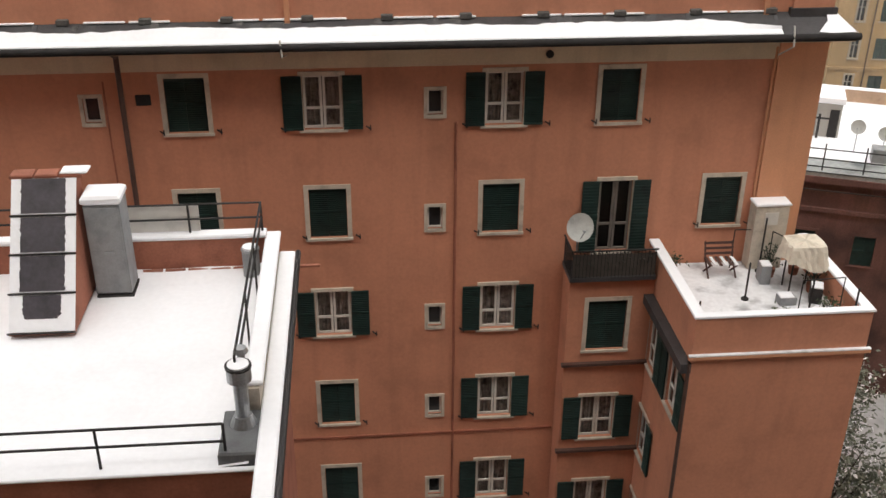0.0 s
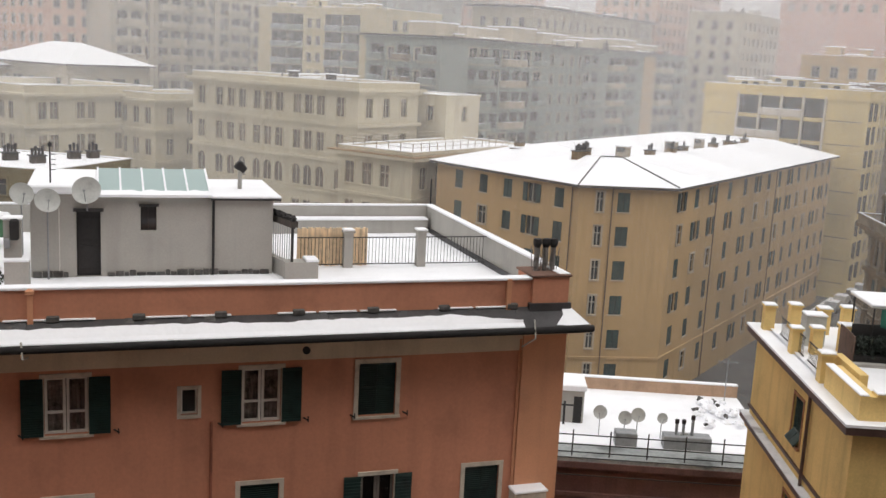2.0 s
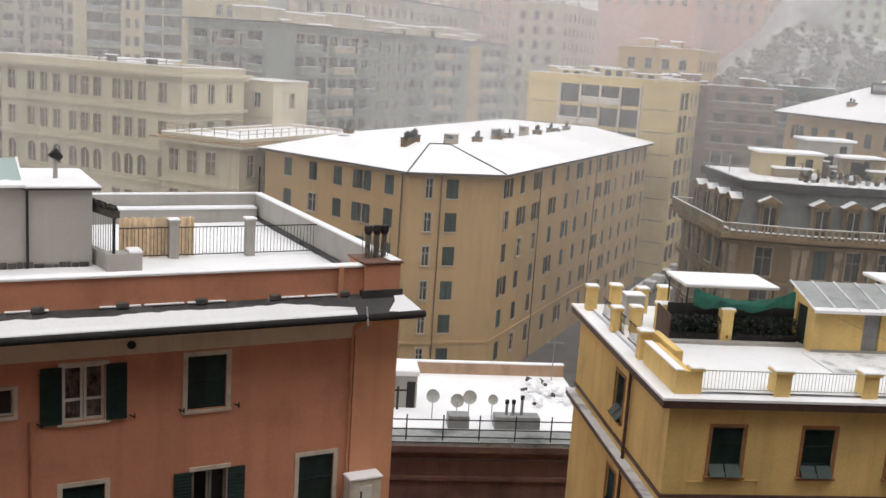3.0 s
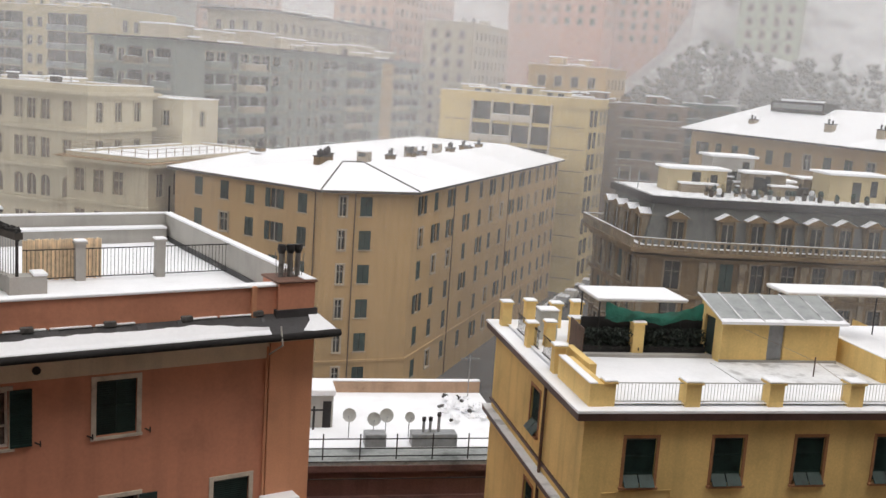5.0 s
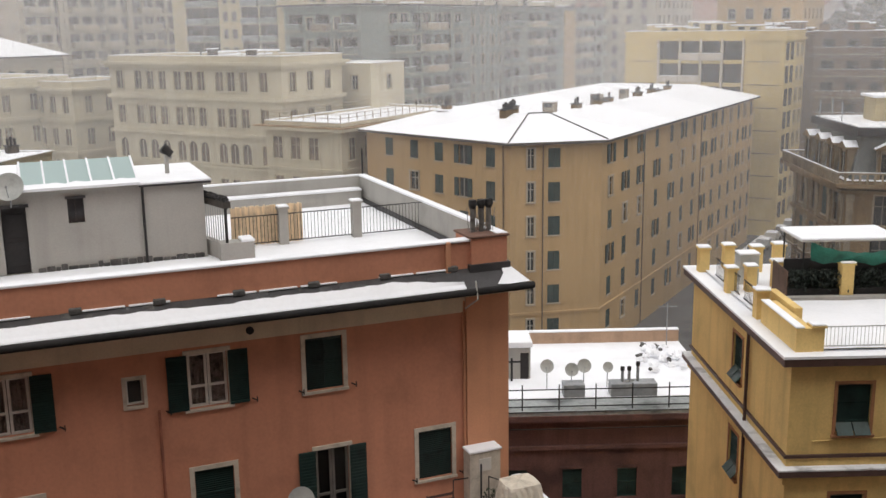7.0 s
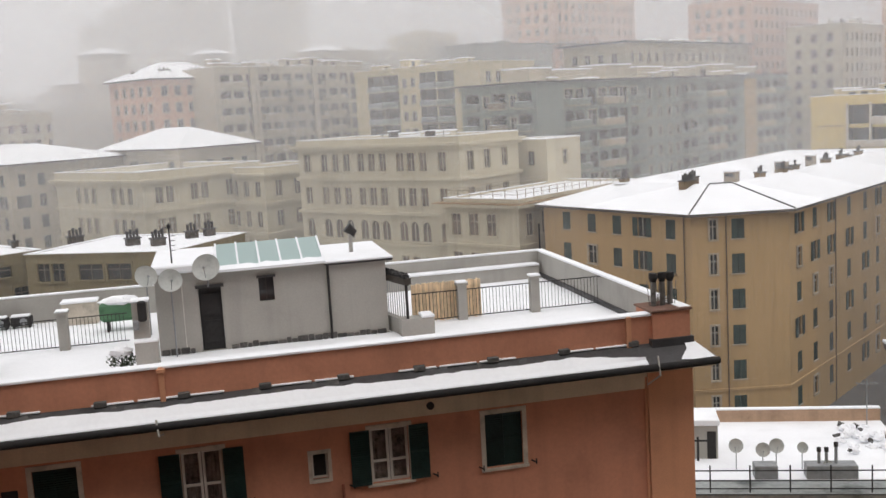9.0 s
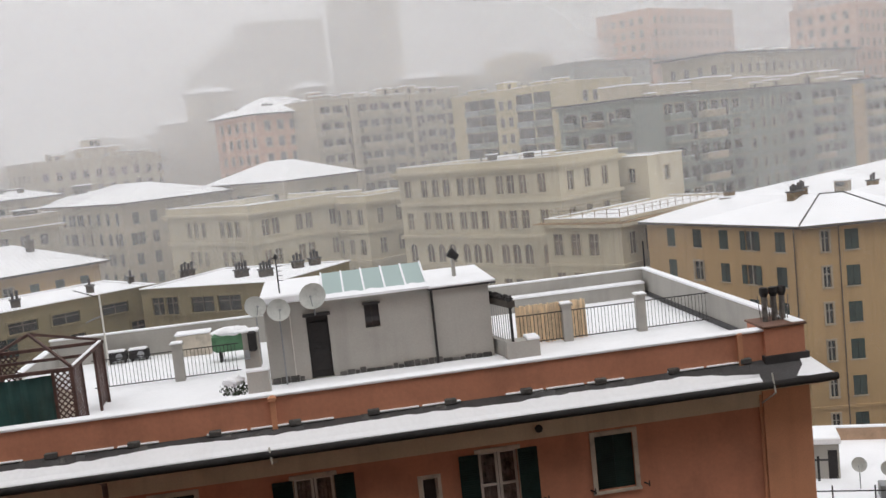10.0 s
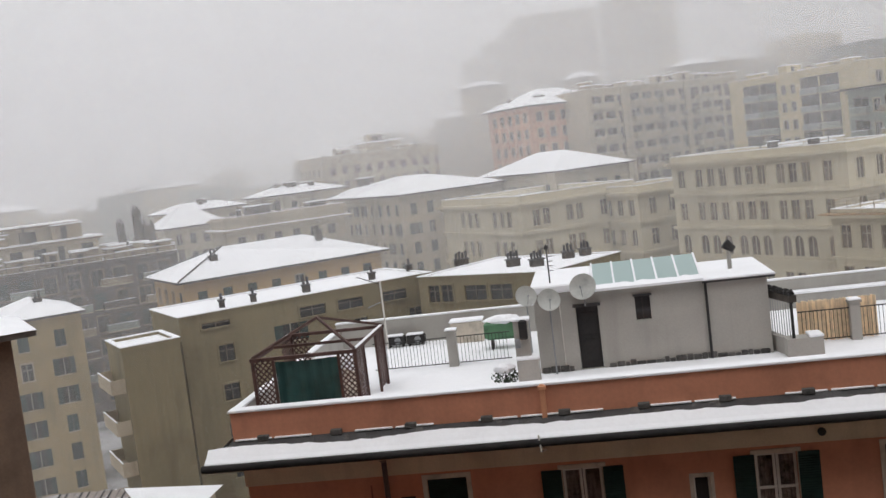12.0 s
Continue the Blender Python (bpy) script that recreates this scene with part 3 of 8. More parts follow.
for x, y, z, n, w in ((-51.8, 176.5, 27.6, 3, 1.8), (-53.5, 181.0, 28.2, 4, 2.6), (-54.0, 187.0, 27.9, 2, 1.2), (-27.5, 177.0, 28.4, 3, 1.6), (-28.5, 181.0, 28.6, 2, 1.0), (-59.5, 110.0, 22.3, 2, 0.9), (-50.0, 120.5, 23.4, 1, 0.8), (-72.5, 94.0, 20.8, 2, 0.9)):
    chimney_group(pose(x, y, z, 0, 0, 44), n, w, "sooty chimney on a snowy tenement roof", 0.6, SOOT_AND_SHADE)

# olive house of two wings
house("olive_building", "olive-brown rendered apartment house with flat snowy roof", grid(-43.6, 73.4), rect(23.5, 10.0), 0, 20.75, OLIVE,
      {0: [([3.0], [19.6], 2.4, 0.45, "bare"), ([9.4], storeys(17.2, 5, 3.3), 1.5, 1.5, "ajar"), ([3.6, 16.0, 21.5], storeys(16.6, 5, 3.3), 1.3, 1.4, "bare"), ([11.6, 15.2, 19.6], [19.0], 2.4, 0.9, "bare")],
       3: [(even(2, 1.0, 9.0), storeys(16.6, 5, 3.3), 1.3, 1.4, "balcony")]}, "flat", crest=0.15, over=0.5, group="olive wings")
ow = [(-27.0, 86.6), (-14.4, 82.2), (-9.5, 92.0), (-22.0, 97.0)]
house("olive_building", "olive-brown wing with flat snowy roof and chimneys", pose(0, 0, 0), ow, 0, 20.75, OLIVE,
      {0: [([1.6, 3.0], [18.6], 1.2, 1.5, "bare"), ([6.0, 8.6], [18.7], 2.2, 1.3, "bare"), ([1.6, 4.5, 7.4, 10.6], storeys(15.2, 4, 3.3), 1.3, 1.5, "bare")]}, "flat", crest=0.15, group="olive wings")
for x, y, n, w in ((-42.0, 78.0, 1, 0.7), (-40.0, 80.0, 1, 0.7), (-36.5, 83.5, 2, 1.0), (-32.0, 88.5, 1, 0.8), (-29.6, 92.5, 1, 0.7), (-24.5, 93.0, 4, 1.8), (-18.6, 88.5, 4, 1.6), (-16.2, 87.0, 4, 1.6), (-14.0, 91.0, 3, 1.4), (-12.6, 92.0, 3, 1.3)):
    chimney_group(pose(x, y, 20.75, 0, 0, 30), n, w * 0.7, "dark chimney with pots on the snowy roof", 0.55, SOOT_AND_SHADE)
annex = house("olive_annex", "small olive annex with a snowy flat roof and balconies", grid(-44.6, 66.4), rect(4.4, 6.0), 0, 19.6, OLIVE, {}, "flat", crest=0.35)
for z in storeys(16.6, 5, 3.2):
    long_balcony(annex, (0, 6.0), (0, 0), 0.4, 5.6, z, DULL)

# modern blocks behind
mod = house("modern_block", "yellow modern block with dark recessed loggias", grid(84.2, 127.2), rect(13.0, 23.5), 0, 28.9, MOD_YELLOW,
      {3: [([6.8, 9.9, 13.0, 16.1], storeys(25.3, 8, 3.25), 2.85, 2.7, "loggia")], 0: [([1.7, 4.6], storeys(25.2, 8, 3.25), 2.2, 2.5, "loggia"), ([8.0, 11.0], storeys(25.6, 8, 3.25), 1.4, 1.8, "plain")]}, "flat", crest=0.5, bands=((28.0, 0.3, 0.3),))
for k, z in enumerate(storeys(25.3, 8, 3.25)):
    for i, s0 in enumerate((5.3, 8.4, 11.5, 14.6)):
        if (i + k) % 4 in (1, 2):
            long_balcony(mod, (0, 23.5), (0, 0), s0, s0 + 3.0, z, FRAME_STONE if i != 3 else GREYGREEN, 0.45)
    for y0, y1 in ((0.6, 5.2), (18.8, 22.6)):
        put("string_course", Shape().box(-0.08, 0, y0, y1, z - 0.3, z - 0.16), PAL_STONE, mod)
for y in (5.7, 8.75, 11.85, 14.95, 18.2):
    put("loggia_pier", Shape().box(-0.55, -0.002, y - 0.12, y + 0.12, 0, 28.3), FRAME_STONE, mod)
for x, y, w, h in ((2.0, 4.0, 2.5, 1.6), (2.5, 9.0, 4.0, 2.0), (2.0, 15.5, 3.0, 1.5), (6.5, 12.0, 3.0, 2.2)):
    rs = put("roof_structure", Shape().box(x, x + w, y, y + 4, 28.5, 28.5 + h), PALE_YELLOW, mod)
    put("roof_structure_snow", Shape().box(x - 0.2, x + w + 0.2, y - 0.2, y + 4.2, 28.5 + h, 28.65 + h), SNOW, rs)
    for k in range(2):
        put("roof_window", Shape().box(x - 0.03, x, y + 0.6 + 1.7 * k, y + 1.5 + 1.7 * k, 28.8, 28.3 + h), FAR_PANE, rs)
roof_clutter(mod, 1, 8, 1, 21, 28.6, 12, 5, PALE_YELLOW)
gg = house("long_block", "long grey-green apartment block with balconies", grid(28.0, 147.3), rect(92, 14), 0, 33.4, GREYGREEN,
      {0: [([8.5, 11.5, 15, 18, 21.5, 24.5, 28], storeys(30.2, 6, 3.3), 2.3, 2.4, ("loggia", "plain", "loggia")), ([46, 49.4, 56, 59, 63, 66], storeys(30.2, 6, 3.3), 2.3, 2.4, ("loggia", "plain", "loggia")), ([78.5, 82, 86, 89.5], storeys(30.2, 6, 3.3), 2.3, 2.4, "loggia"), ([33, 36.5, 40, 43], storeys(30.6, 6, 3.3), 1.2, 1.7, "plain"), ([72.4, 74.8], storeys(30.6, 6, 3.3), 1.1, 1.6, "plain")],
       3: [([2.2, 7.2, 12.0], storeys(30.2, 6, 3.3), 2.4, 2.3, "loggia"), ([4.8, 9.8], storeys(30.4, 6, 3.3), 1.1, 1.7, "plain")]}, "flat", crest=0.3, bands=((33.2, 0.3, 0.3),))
for z in storeys(30.2, 6, 3.3):
    for a in (0.8, 5.8, 10.6):
        long_balcony(gg, (0, 14), (0, 0), a, a + 2.8, z, PAL_STONE if a == 5.8 else GREYGREEN, 1.0)
for z in storeys(30.2, 6, 3.3):
    for a, b in ((7.2, 12.8), (16.6, 22.8), (26.4, 30.0), (44.4, 51.2), (54.5, 60.5), (61.6, 67.6), (77.0, 83.6), (84.6, 91.0)):
        long_balcony(gg, (0, 0), (92, 0), a, b, z, GREYGREEN if b not in (22.8, 60.5, 83.6) else DULL, 1.2)
put("stair_strip", Shape().box(70.8, 76.4, -0.12, -0.002, 0, 33.6), TAN, gg, label="ochre stair strip")
for x, y, w, h in ((4, 4, 6, 2.6), (14, 5, 9, 2.4), (26, 4, 8, 3.0), (38, 5, 9, 2.6), (52, 5, 8, 2.4), (66, 4, 9, 2.8), (80, 5, 8, 2.2)):
    put("roof_structure", Shape().box(x, x + w, y, y + 5, 33.4, 33.4 + h), DULL, gg)
    put("roof_structure_snow", Shape().box(x - 0.1, x + w + 0.1, y - 0.1, y + 5.1, 33.4 + h, 33.6 + h), SNOW, gg)
roof_clutter(gg, 1, 88, 1, 11, 33.5, 34, 9, DULL)
put("roof_slab", Shape().ring(inset(rect(92, 14), -0.7), inset(rect(92, 14), 0.4), 33.72, 34.0), ROOF_DARK, gg, label="dark overhanging roof slab")
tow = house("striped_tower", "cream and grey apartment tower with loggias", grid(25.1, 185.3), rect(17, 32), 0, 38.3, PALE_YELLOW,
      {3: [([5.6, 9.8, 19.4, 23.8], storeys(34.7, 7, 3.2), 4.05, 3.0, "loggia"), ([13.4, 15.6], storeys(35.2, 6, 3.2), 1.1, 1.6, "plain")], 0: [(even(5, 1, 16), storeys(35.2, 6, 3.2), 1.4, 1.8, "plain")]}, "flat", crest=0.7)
for k, z in enumerate(storeys(34.7, 7, 3.2)):
    for i, s0 in enumerate((3.7, 7.9, 17.5, 21.9)):
        long_balcony(tow, (0, 32), (0, 0), s0, s0 + 3.9, z, GREYGREEN if i % 2 else ZINC, 0.5)
roof_clutter(tow, 1, 15, 1, 30, 38.4, 14, 3, PALE_YELLOW)
apt = house("apartment_house", "dull beige apartment house with balconies", grid(-24.0, 200.0), rect(40, 14), 0, 40.6, DULL,
      {0: [(even(12, 1, 39), storeys(37.2, 7, 3.2), 2.3, 2.4, ("loggia", "plain", "loggia"))]}, "flat", crest=0.5)
for z in storeys(37.2, 7, 3.2):
    for a, b in ((1.0, 7.0), (11.0, 17.0), (18.5, 23.0), (28.0, 33.5)):
        long_balcony(apt, (0, 0), (40, 0), a, b, z, DULL, 1.3)
for x in (9.0, 25.5):
    put("pilaster", Shape().box(x - 0.5, x + 0.5, -0.5, -0.002, 0, 41.0), DULL, apt)
house("apartment_house", "salmon apartment house with snowy hipped roof", grid(-35.3, 199.0), rect(20, 15), 0, 39.3, PINK,
      {0: [(even(6, 1, 19), storeys(36.3, 6, 3.2), 1.3, 1.7, "plain")], 3: [(even(5, 1, 15), storeys(36.3, 6, 3.2), 1.2, 1.7, "plain")]}, "hip", rise=3.5, over=1.0)
for u, v in ((5.0, 3.2), (12.0, 2.6), (3.4, 10.0)):
    chimney_group(grid(-35.3, 199.0) @ pose(u, v, 40.6), 3, 2.6, "dark dormer-like stack in the roof snow", 0.3, SOOT_AND_SHADE)
roof_clutter(apt, 1, 38, 0.6, 11, 40.7, 24, 4, DULL)
far_long = house("apartment_house", "long faded beige block with flat roof and set-back attic", grid(-84.5, 211.0), rect(49, 18), 0, 34.4, DULL,
      {0: [(even(16, 1, 48), storeys(30.6, 8, 3.2), 1.3, 1.7, "plain")], 3: [(even(6, 1, 17), storeys(30.6, 8, 3.2), 1.2, 1.7, "plain")]}, "flat", crest=0.5)
put("attic", Shape().box(13, 38, 4, 14, 34.4, 37.0), DULL, far_long)
put("attic_snow", Shape().box(12.5, 38.5, 3.5, 14.5, 37.0, 37.3), SNOW, far_long)
roof_clutter(far_long, 1, 36, 0.6, 3, 34.5, 12, 14, DULL)
roof_clutter(far_long, 14, 36, 5, 11, 37.1, 12, 15, DULL)

# ornate corner palace with a mansard floor and a blunt corner, and the hipped block behind it
PAL_AXIS = pose(58.2, 76.3, 0, 0, 0, -18.3)
pal_top = [(58.2, 76.3), (62.9, 73.7), (91.4, 64.3), (95.2, 75.7), (61.8, 88.0)]
pal_out = inset(pal_top, -1.0)
pal_len = [(Vector(pal_out[(i + 1) % 5]) - Vector(pal_out[i])).length for i in range(5)]
pal = house("corner_palace", "ornate soot-stained ochre palace with a grey mansard floor and long balcony", pose(0, 0, 0), pal_out, 0, 17.0, PALACE,
      {0: [([pal_len[0] / 2], storeys(13.2, 4, 3.9), 1.4, 2.6, "ornate")], 1: [(even(10, 0.4, pal_len[1] - 0.4), storeys(13.2, 4, 3.9), 1.3, 2.6, ("ornate", "shutter", "ornate"))],
       4: [(even(4, 1, pal_len[4] - 0.6), storeys(13.2, 4, 3.9), 1.3, 2.6, ("ornate", "shutter"))]}, "flat",
      bands=((16.6, 1.2, 0.35), (12.4, 0.35, 0.35), (8.6, 0.35, 0.3), (16.0, 0.5, 0.3)), crest=0.1)
o1, o2 = inset(pal_out, 0.5), inset(pal_out, 1.5)
put("mansard", Shape().add([(*q, 17.0) for q in o1] + [(*q, 21.0) for q in o2], [(i, (i + 1) % 5, 5 + (i + 1) % 5, 5 + i) for i in range(5)]), MANSARD, pal, label="grey mansard storey")
put("roof_cornice", Shape().ring(inset(pal_out, 0.9), inset(pal_out, 2.2), 20.9, 21.6), ROOF_DARK, pal)
put("roof_snow", Shape().prism(inset(pal_out, 1.2), 21.4, 21.68), SNOW_TRODDEN, pal)
put("balustrade_rail", Shape().ring(inset(pal_out, -1.12), inset(pal_out, -0.95), 17.8, 17.95), PAL_STONE, pal)
put("balustrade_snow", Shape().ring(inset(pal_out, -1.13), inset(pal_out, -0.94), 17.95, 17.99), SNOW_TRODDEN, pal)
bal_me = Shape().box(-0.09, 0.09, -0.08, 0.08, 0, 0.85).data("baluster", PAL_STONE)
rail = inset(pal_out, -1.03)
for e in (0, 1, 4):
    p, q = Vector(rail[e]), Vector(rail[(e + 1) % 5])
    n = int((q - p).length / 0.6)
    for i in range(n):
        put("baluster", bal_me, None, pal, face_pose(p, q, (q - p).length * i / n, 16.97))
spots = [(0, (Vector(o1[1]) - Vector(o1[0])).length / 2)] + [(1, 1.7 + 2.9 * i) for i in range(10)] + [(4, (Vector(o1[0]) - Vector(o1[4])).length - 1.6 - 3.3 * i) for i in range(4)]
for e, along in spots:
    d = put("dormer", Shape().box(-0.85, 0.85, -0.1, 1.2, 0, 2.75), PAL_STONE, pal, face_pose(o1[e], o1[(e + 1) % 5], along, 17.0))
    put("dormer_pane", Shape().box(-0.52, 0.52, -0.14, -0.1, 0.2, 2.4), FAR_PANE, d)
    put("dormer_sash", Shape().box(-0.05, 0.05, -0.18, -0.14, 0.2, 2.4), SASH, d)
    for x in (-0.75, 0.6):
        put("jamb", Shape().box(x, x + 0.15, -0.24, -0.1, 0, 2.75), PALACE, d)
    put("pediment", Shape().add([(-1.15, -0.45, 2.75), (1.15, -0.45, 2.75), (0, -0.45, 3.35), (-1.15, 1.2, 2.75), (1.15, 1.2, 2.75), (0, 1.2, 3.35)], ((0, 1, 2), (5, 4, 3), (0, 2, 5, 3), (2, 1, 4, 5), (1, 0, 3, 4))), PALACE, d)
    put("pediment_snow", Shape().add([(-1.1, -0.4, 2.84), (0, -0.4, 3.41), (0, 1.0, 3.41), (-1.1, 1.0, 2.84)], ((0, 1, 2, 3),)).add([(1.0, -0.4, 2.9), (0, -0.4, 3.41), (0, 1.0, 3.41), (1.0, 1.0, 2.9)], ((0, 1, 2, 3),)), SNOW, d)
for e, n in ((0, 2), (1, 11), (4, 5)):
    for i in range(n):
        w = pal_len[e] - 0.8
        pl = put("pilaster", Shape().box(-0.28, 0.28, -0.16, -0.002, 9.0, 15.9), PAL_STONE, pal, face_pose(pal_out[e], pal_out[(e + 1) % 5], 0.4 + w * i / (n - 1), 0))
        put("capital", Shape().box(-0.38, 0.38, -0.26, -0.16, 15.3, 15.9), PAL_STONE, pl)
for e in (1, 4):
    for i in range(int(pal_len[e] / 4)):
        long_balcony(pal, pal_out[e], pal_out[(e + 1) % 5], 0.7 + 4.0 * i, 3.3 + 4.0 * i, 9.2, PAL_STONE, 0.9)
for u, v, a, b, h, mat in ((3.2, 5.2, 6.0, 3.0, 2.2, PALE_YELLOW), (9.0, 8.8, 4.5, 3.0, 3.4, GREY_WALL), (10.2, 3.0, 2.0, 1.2, 2.3, PAL_STONE), (19.0, 3.4, 6.0, 3.6, 2.6, PALE_YELLOW), (14.0, 7.0, 3.0, 2.5, 1.3, DULL), (27.5, 4.0, 3.5, 3.0, 2.2, DULL)):
    rh = thing("roof_hut", PAL_AXIS @ pose(u, v, 21.62), "small rooftop hut with a snowy slab on the palace", "hut", "palace roof huts")
    put("body", Shape().box(0, a, 0, b, 0, h), mat, rh)
    put("slab_snow", Shape().box(-0.3, a + 0.3, -0.3, b + 0.3, h, h + 0.25, 0, 0.05), SNOW, rh)
    put("door", Shape().box(a * 0.4, a * 0.4 + 0.9, -0.04, 0, 0, min(2.0, h - 0.2)), FAR_PANE, rh)
    put("window", Shape().box(a * 0.72, a * 0.72 + 0.7, -0.04, 0, 0.6, h - 0.4), FAR_PANE, rh)
crng = random.Random(8)
for i in range(34):
    pt = thing("plant_pot", PAL_AXIS @ pose(crng.uniform(4.5, 29), crng.uniform(0.9, 3.0), 21.62), "small planter with frosted shrub on the roof", "planter", "palace planters")
    hh = crng.uniform(0.3, 0.6)
    put("tub", Shape().tube((0, 0, 0), (0, 0, hh), 0.2, 8, 0, 0.26), (PAL_STONE, SOOT_AND_SHADE, ZINC, SOOT_AND_SHADE)[i % 4], pt)
    put("shrub", Shape().blob((0, 0, hh + 0.25), 0.25, 0.25, 0.3, i * 1.7, 0.9, 8, 5), (SNOW_TRODDEN, GREEN, OLIVE, SOOT_AND_SHADE, GREEN)[i % 5], pt)
clutter = thing("roof_fittings", PAL_AXIS @ pose(0, 0, 0), "chimneys, aerials and small huts on the palace roof", "roof fittings")
roof_clutter(clutter, 4, 28, 3.5, 9.5, 21.62, 22, 31, PAL_STONE)
for x, y in ((0.5, 6.0), (1.2, 11.0), (-0.6, 9.0)):
    put("rail_post", Shape().tube((x, y, 21.6), (x, y, 23.4), 0.05, 6), ZINC, clutter)

hip_out = [(94.6, 116.4), (94.6, 78.4), (109.2, 78.4), (109.2, 116.4)]
hip_r = house("tenement_house", "orange block with a broad snowy hipped roof", pose(0, 0, 0), hip_out, 0, 26.1, TAN,
      {0: [(even(11, 1, 37), storeys(22.9, 6, 3.3), 1.25, 1.8, ("shutter", "plain", "ajar", "shutter"))]}, "hip", rise=4.1, over=1.3, group="hipped tenements")
lan = thing("roof_lantern", pose(100.0, 97.6, 29.6), "long dark roof lantern with snow on top", "lantern")
put("body", Shape().box(0, 2.6, 0, 9.6, 0, 1.5), ROOF_DARK, lan)
put("lid_snow", Shape().box(-0.3, 2.9, 3.0, 7.5, 1.5, 1.75), SNOW, lan)
put("louvre", Shape().box(-0.06, 0, 0.4, 9.2, 0.5, 1.2), ZINC, lan)
for x, y, z in ((96.4, 92.8, 27.9), (96.0, 84.5, 27.8), (96.6, 106.5, 27.6)):
    chimney_group(pose(x, y, z, 0, 0, 90), 2, 1.2, "dark chimney on the broad snowy roof", 0.4)

# details of the ochre block's roof and street
tan_in = inset(tan_out, 6.5)
oc = thing("roof_ridge", pose(0, 0, 0), "dark ridge capping showing through roof snow", "ridge")
for a, b in ((0, 0), (1, 1)):
    p0, p1 = inset(tan_out, -0.7)[a], tan_in[b]
    put("hip_capping", Shape().bar((*p0, 20.62), (*p1, 22.48), 0.1, 0.1), ROOF_DARK, oc)
put("ridge_capping", Shape().bar((*tan_in[0], 22.52), (*tan_in[1], 22.52), 0.08, 0.1), ROOF_DARK, oc)
for x, y, n, w in ((32.0, 93.8, 5, 2.6), (33.6, 97.0, 3, 1.4), (40.5, 97.2, 2, 1.3), (44.5, 101.0, 2, 1.2), (53.5, 110.0, 3, 1.6), (57.5, 114.5, 2, 1.3), (62.0, 119.0, 2, 1.3), (28.0, 101.5, 2, 1.2), (47.0, 103.6, 1, 0.9)):
    chimney_group(pose(x, y, 22.1, 0, 0, 40), n, w * 0.8, "sooty chimney with pots on the snowy roof", 0.5, PALACE)
for k, (x, y, w) in enumerate(((45.0, 105.0, 1.3), (55.0, 114.8, 1.3), (62.0, 122.0, 1.0), (31.0, 98.4, 1.2))):
    hd = thing("roof_hatch", pose(x - 3.2, y + 3.0, 21.5, 0, 0, -45), "small dormer hatch with a snowy lid above the inner court", "hatch", "roof hatches")
    put("cheek", Shape().box(-w / 2, w / 2, -0.6, 0.6, -0.6, 0.75), PAL_STONE, hd)
    put("pane", Shape().box(-w / 2 + 0.15, w / 2 - 0.15, -0.64, -0.6, 0.15, 0.62), FAR_PANE, hd)
    put("lid_snow", Shape().box(-w / 2 - 0.15, w / 2 + 0.15, -0.75, 0.75, 0.75, 0.92, 0, 0.05), SNOW, hd)
for s in (0.3, 0.62):
    q = Vector(tan_out[1]).lerp(Vector(tan_out[2]), s)
    chimney_group(pose(q.x + 1.5 - 6, q.y + 5.0, 21.9, 0, 0, 45), 1, 0.8, "small dormer-like chimney in roof snow", 0.2, PALACE)
for i, s in ((4, 0.96), (0, 0.35), (1, 0.2), (1, 0.55)):
    q0, q1 = Vector(tan_out[i]), Vector(tan_out[(i + 1) % 5])
    q, d = q0.lerp(q1, s), (q1 - q0).normalized()
    dp = thing("street_downpipe", pose(q.x + d.y * 0.12, q.y - d.x * 0.12, 0), "dark downpipe on the ochre wall", "downpipe", "street downpipes")
    put("pipe", Shape().tube((0, 0, 0), (0, 0, 20.2), 0.055, 6), PIPE_BROWN, dp)

put("road", Shape().add([(8, 62, 0.06), (56, 60, 0.06), (130, 150, 0.06), (96, 150, 0.06), (37, 84.5, 0.06), (8, 104, 0.06)], ((0, 1, 4, 5), (1, 2, 3, 4))), ASPHALT, label="wet dark street between the blocks", category="road", kind="structure")


put("roadside_snow", Shape().prism([(60.0, 106.0), (63.5, 105.4), (97.5, 139.4), (97.0, 142.6)], 0.05, 0.2), SNOW_TRODDEN, label="trodden grey snow along the street", category="snow", kind="structure")


def parked_car(m, mat):
    t = thing("parked_car", m, "parked car buried under snow at the kerb", "car", "parked cars")
    prof = [(-2.0, 0.35), (2.0, 0.35), (2.05, 0.75), (1.2, 0.9), (0.6, 1.4), (-1.1, 1.45), (-1.8, 0.95), (-2.05, 0.8)]
    n = len(prof)
    s = Shape().add([(x, y, z) for y in (-0.8, 0.8) for x, z in prof], [tuple(range(n)), tuple(range(2 * n - 1, n - 1, -1))] + [(i, (i + 1) % n, n + (i + 1) % n, n + i) for i in range(n)])
    put("body", s, mat, t)
    for x in (-1.25, 1.25):
        for y in (-0.82, 0.82):
            put("wheel", Shape().tube((x, y - 0.1, 0.32), (x, y + 0.1, 0.32), 0.32, 12), IRON_AND_SHADE, t)
    put("snow_load", Shape().add([(-1.15, -0.8, 1.46), (0.65, -0.8, 1.42), (0.65, 0.8, 1.42), (-1.15, 0.8, 1.46), (-1.0, -0.6, 1.58), (0.5, -0.6, 1.55), (0.5, 0.6, 1.55), (-1.0, 0.6, 1.58)], ((4, 5, 6, 7), (0, 1, 5, 4), (1, 2, 6, 5), (2, 3, 7, 6), (3, 0, 4, 7))), SNOW, t)
    put("bonnet_snow", Shape().box(1.0, 2.0, -0.75, 0.75, 0.86, 0.95, 0, 0.04), SNOW, t)


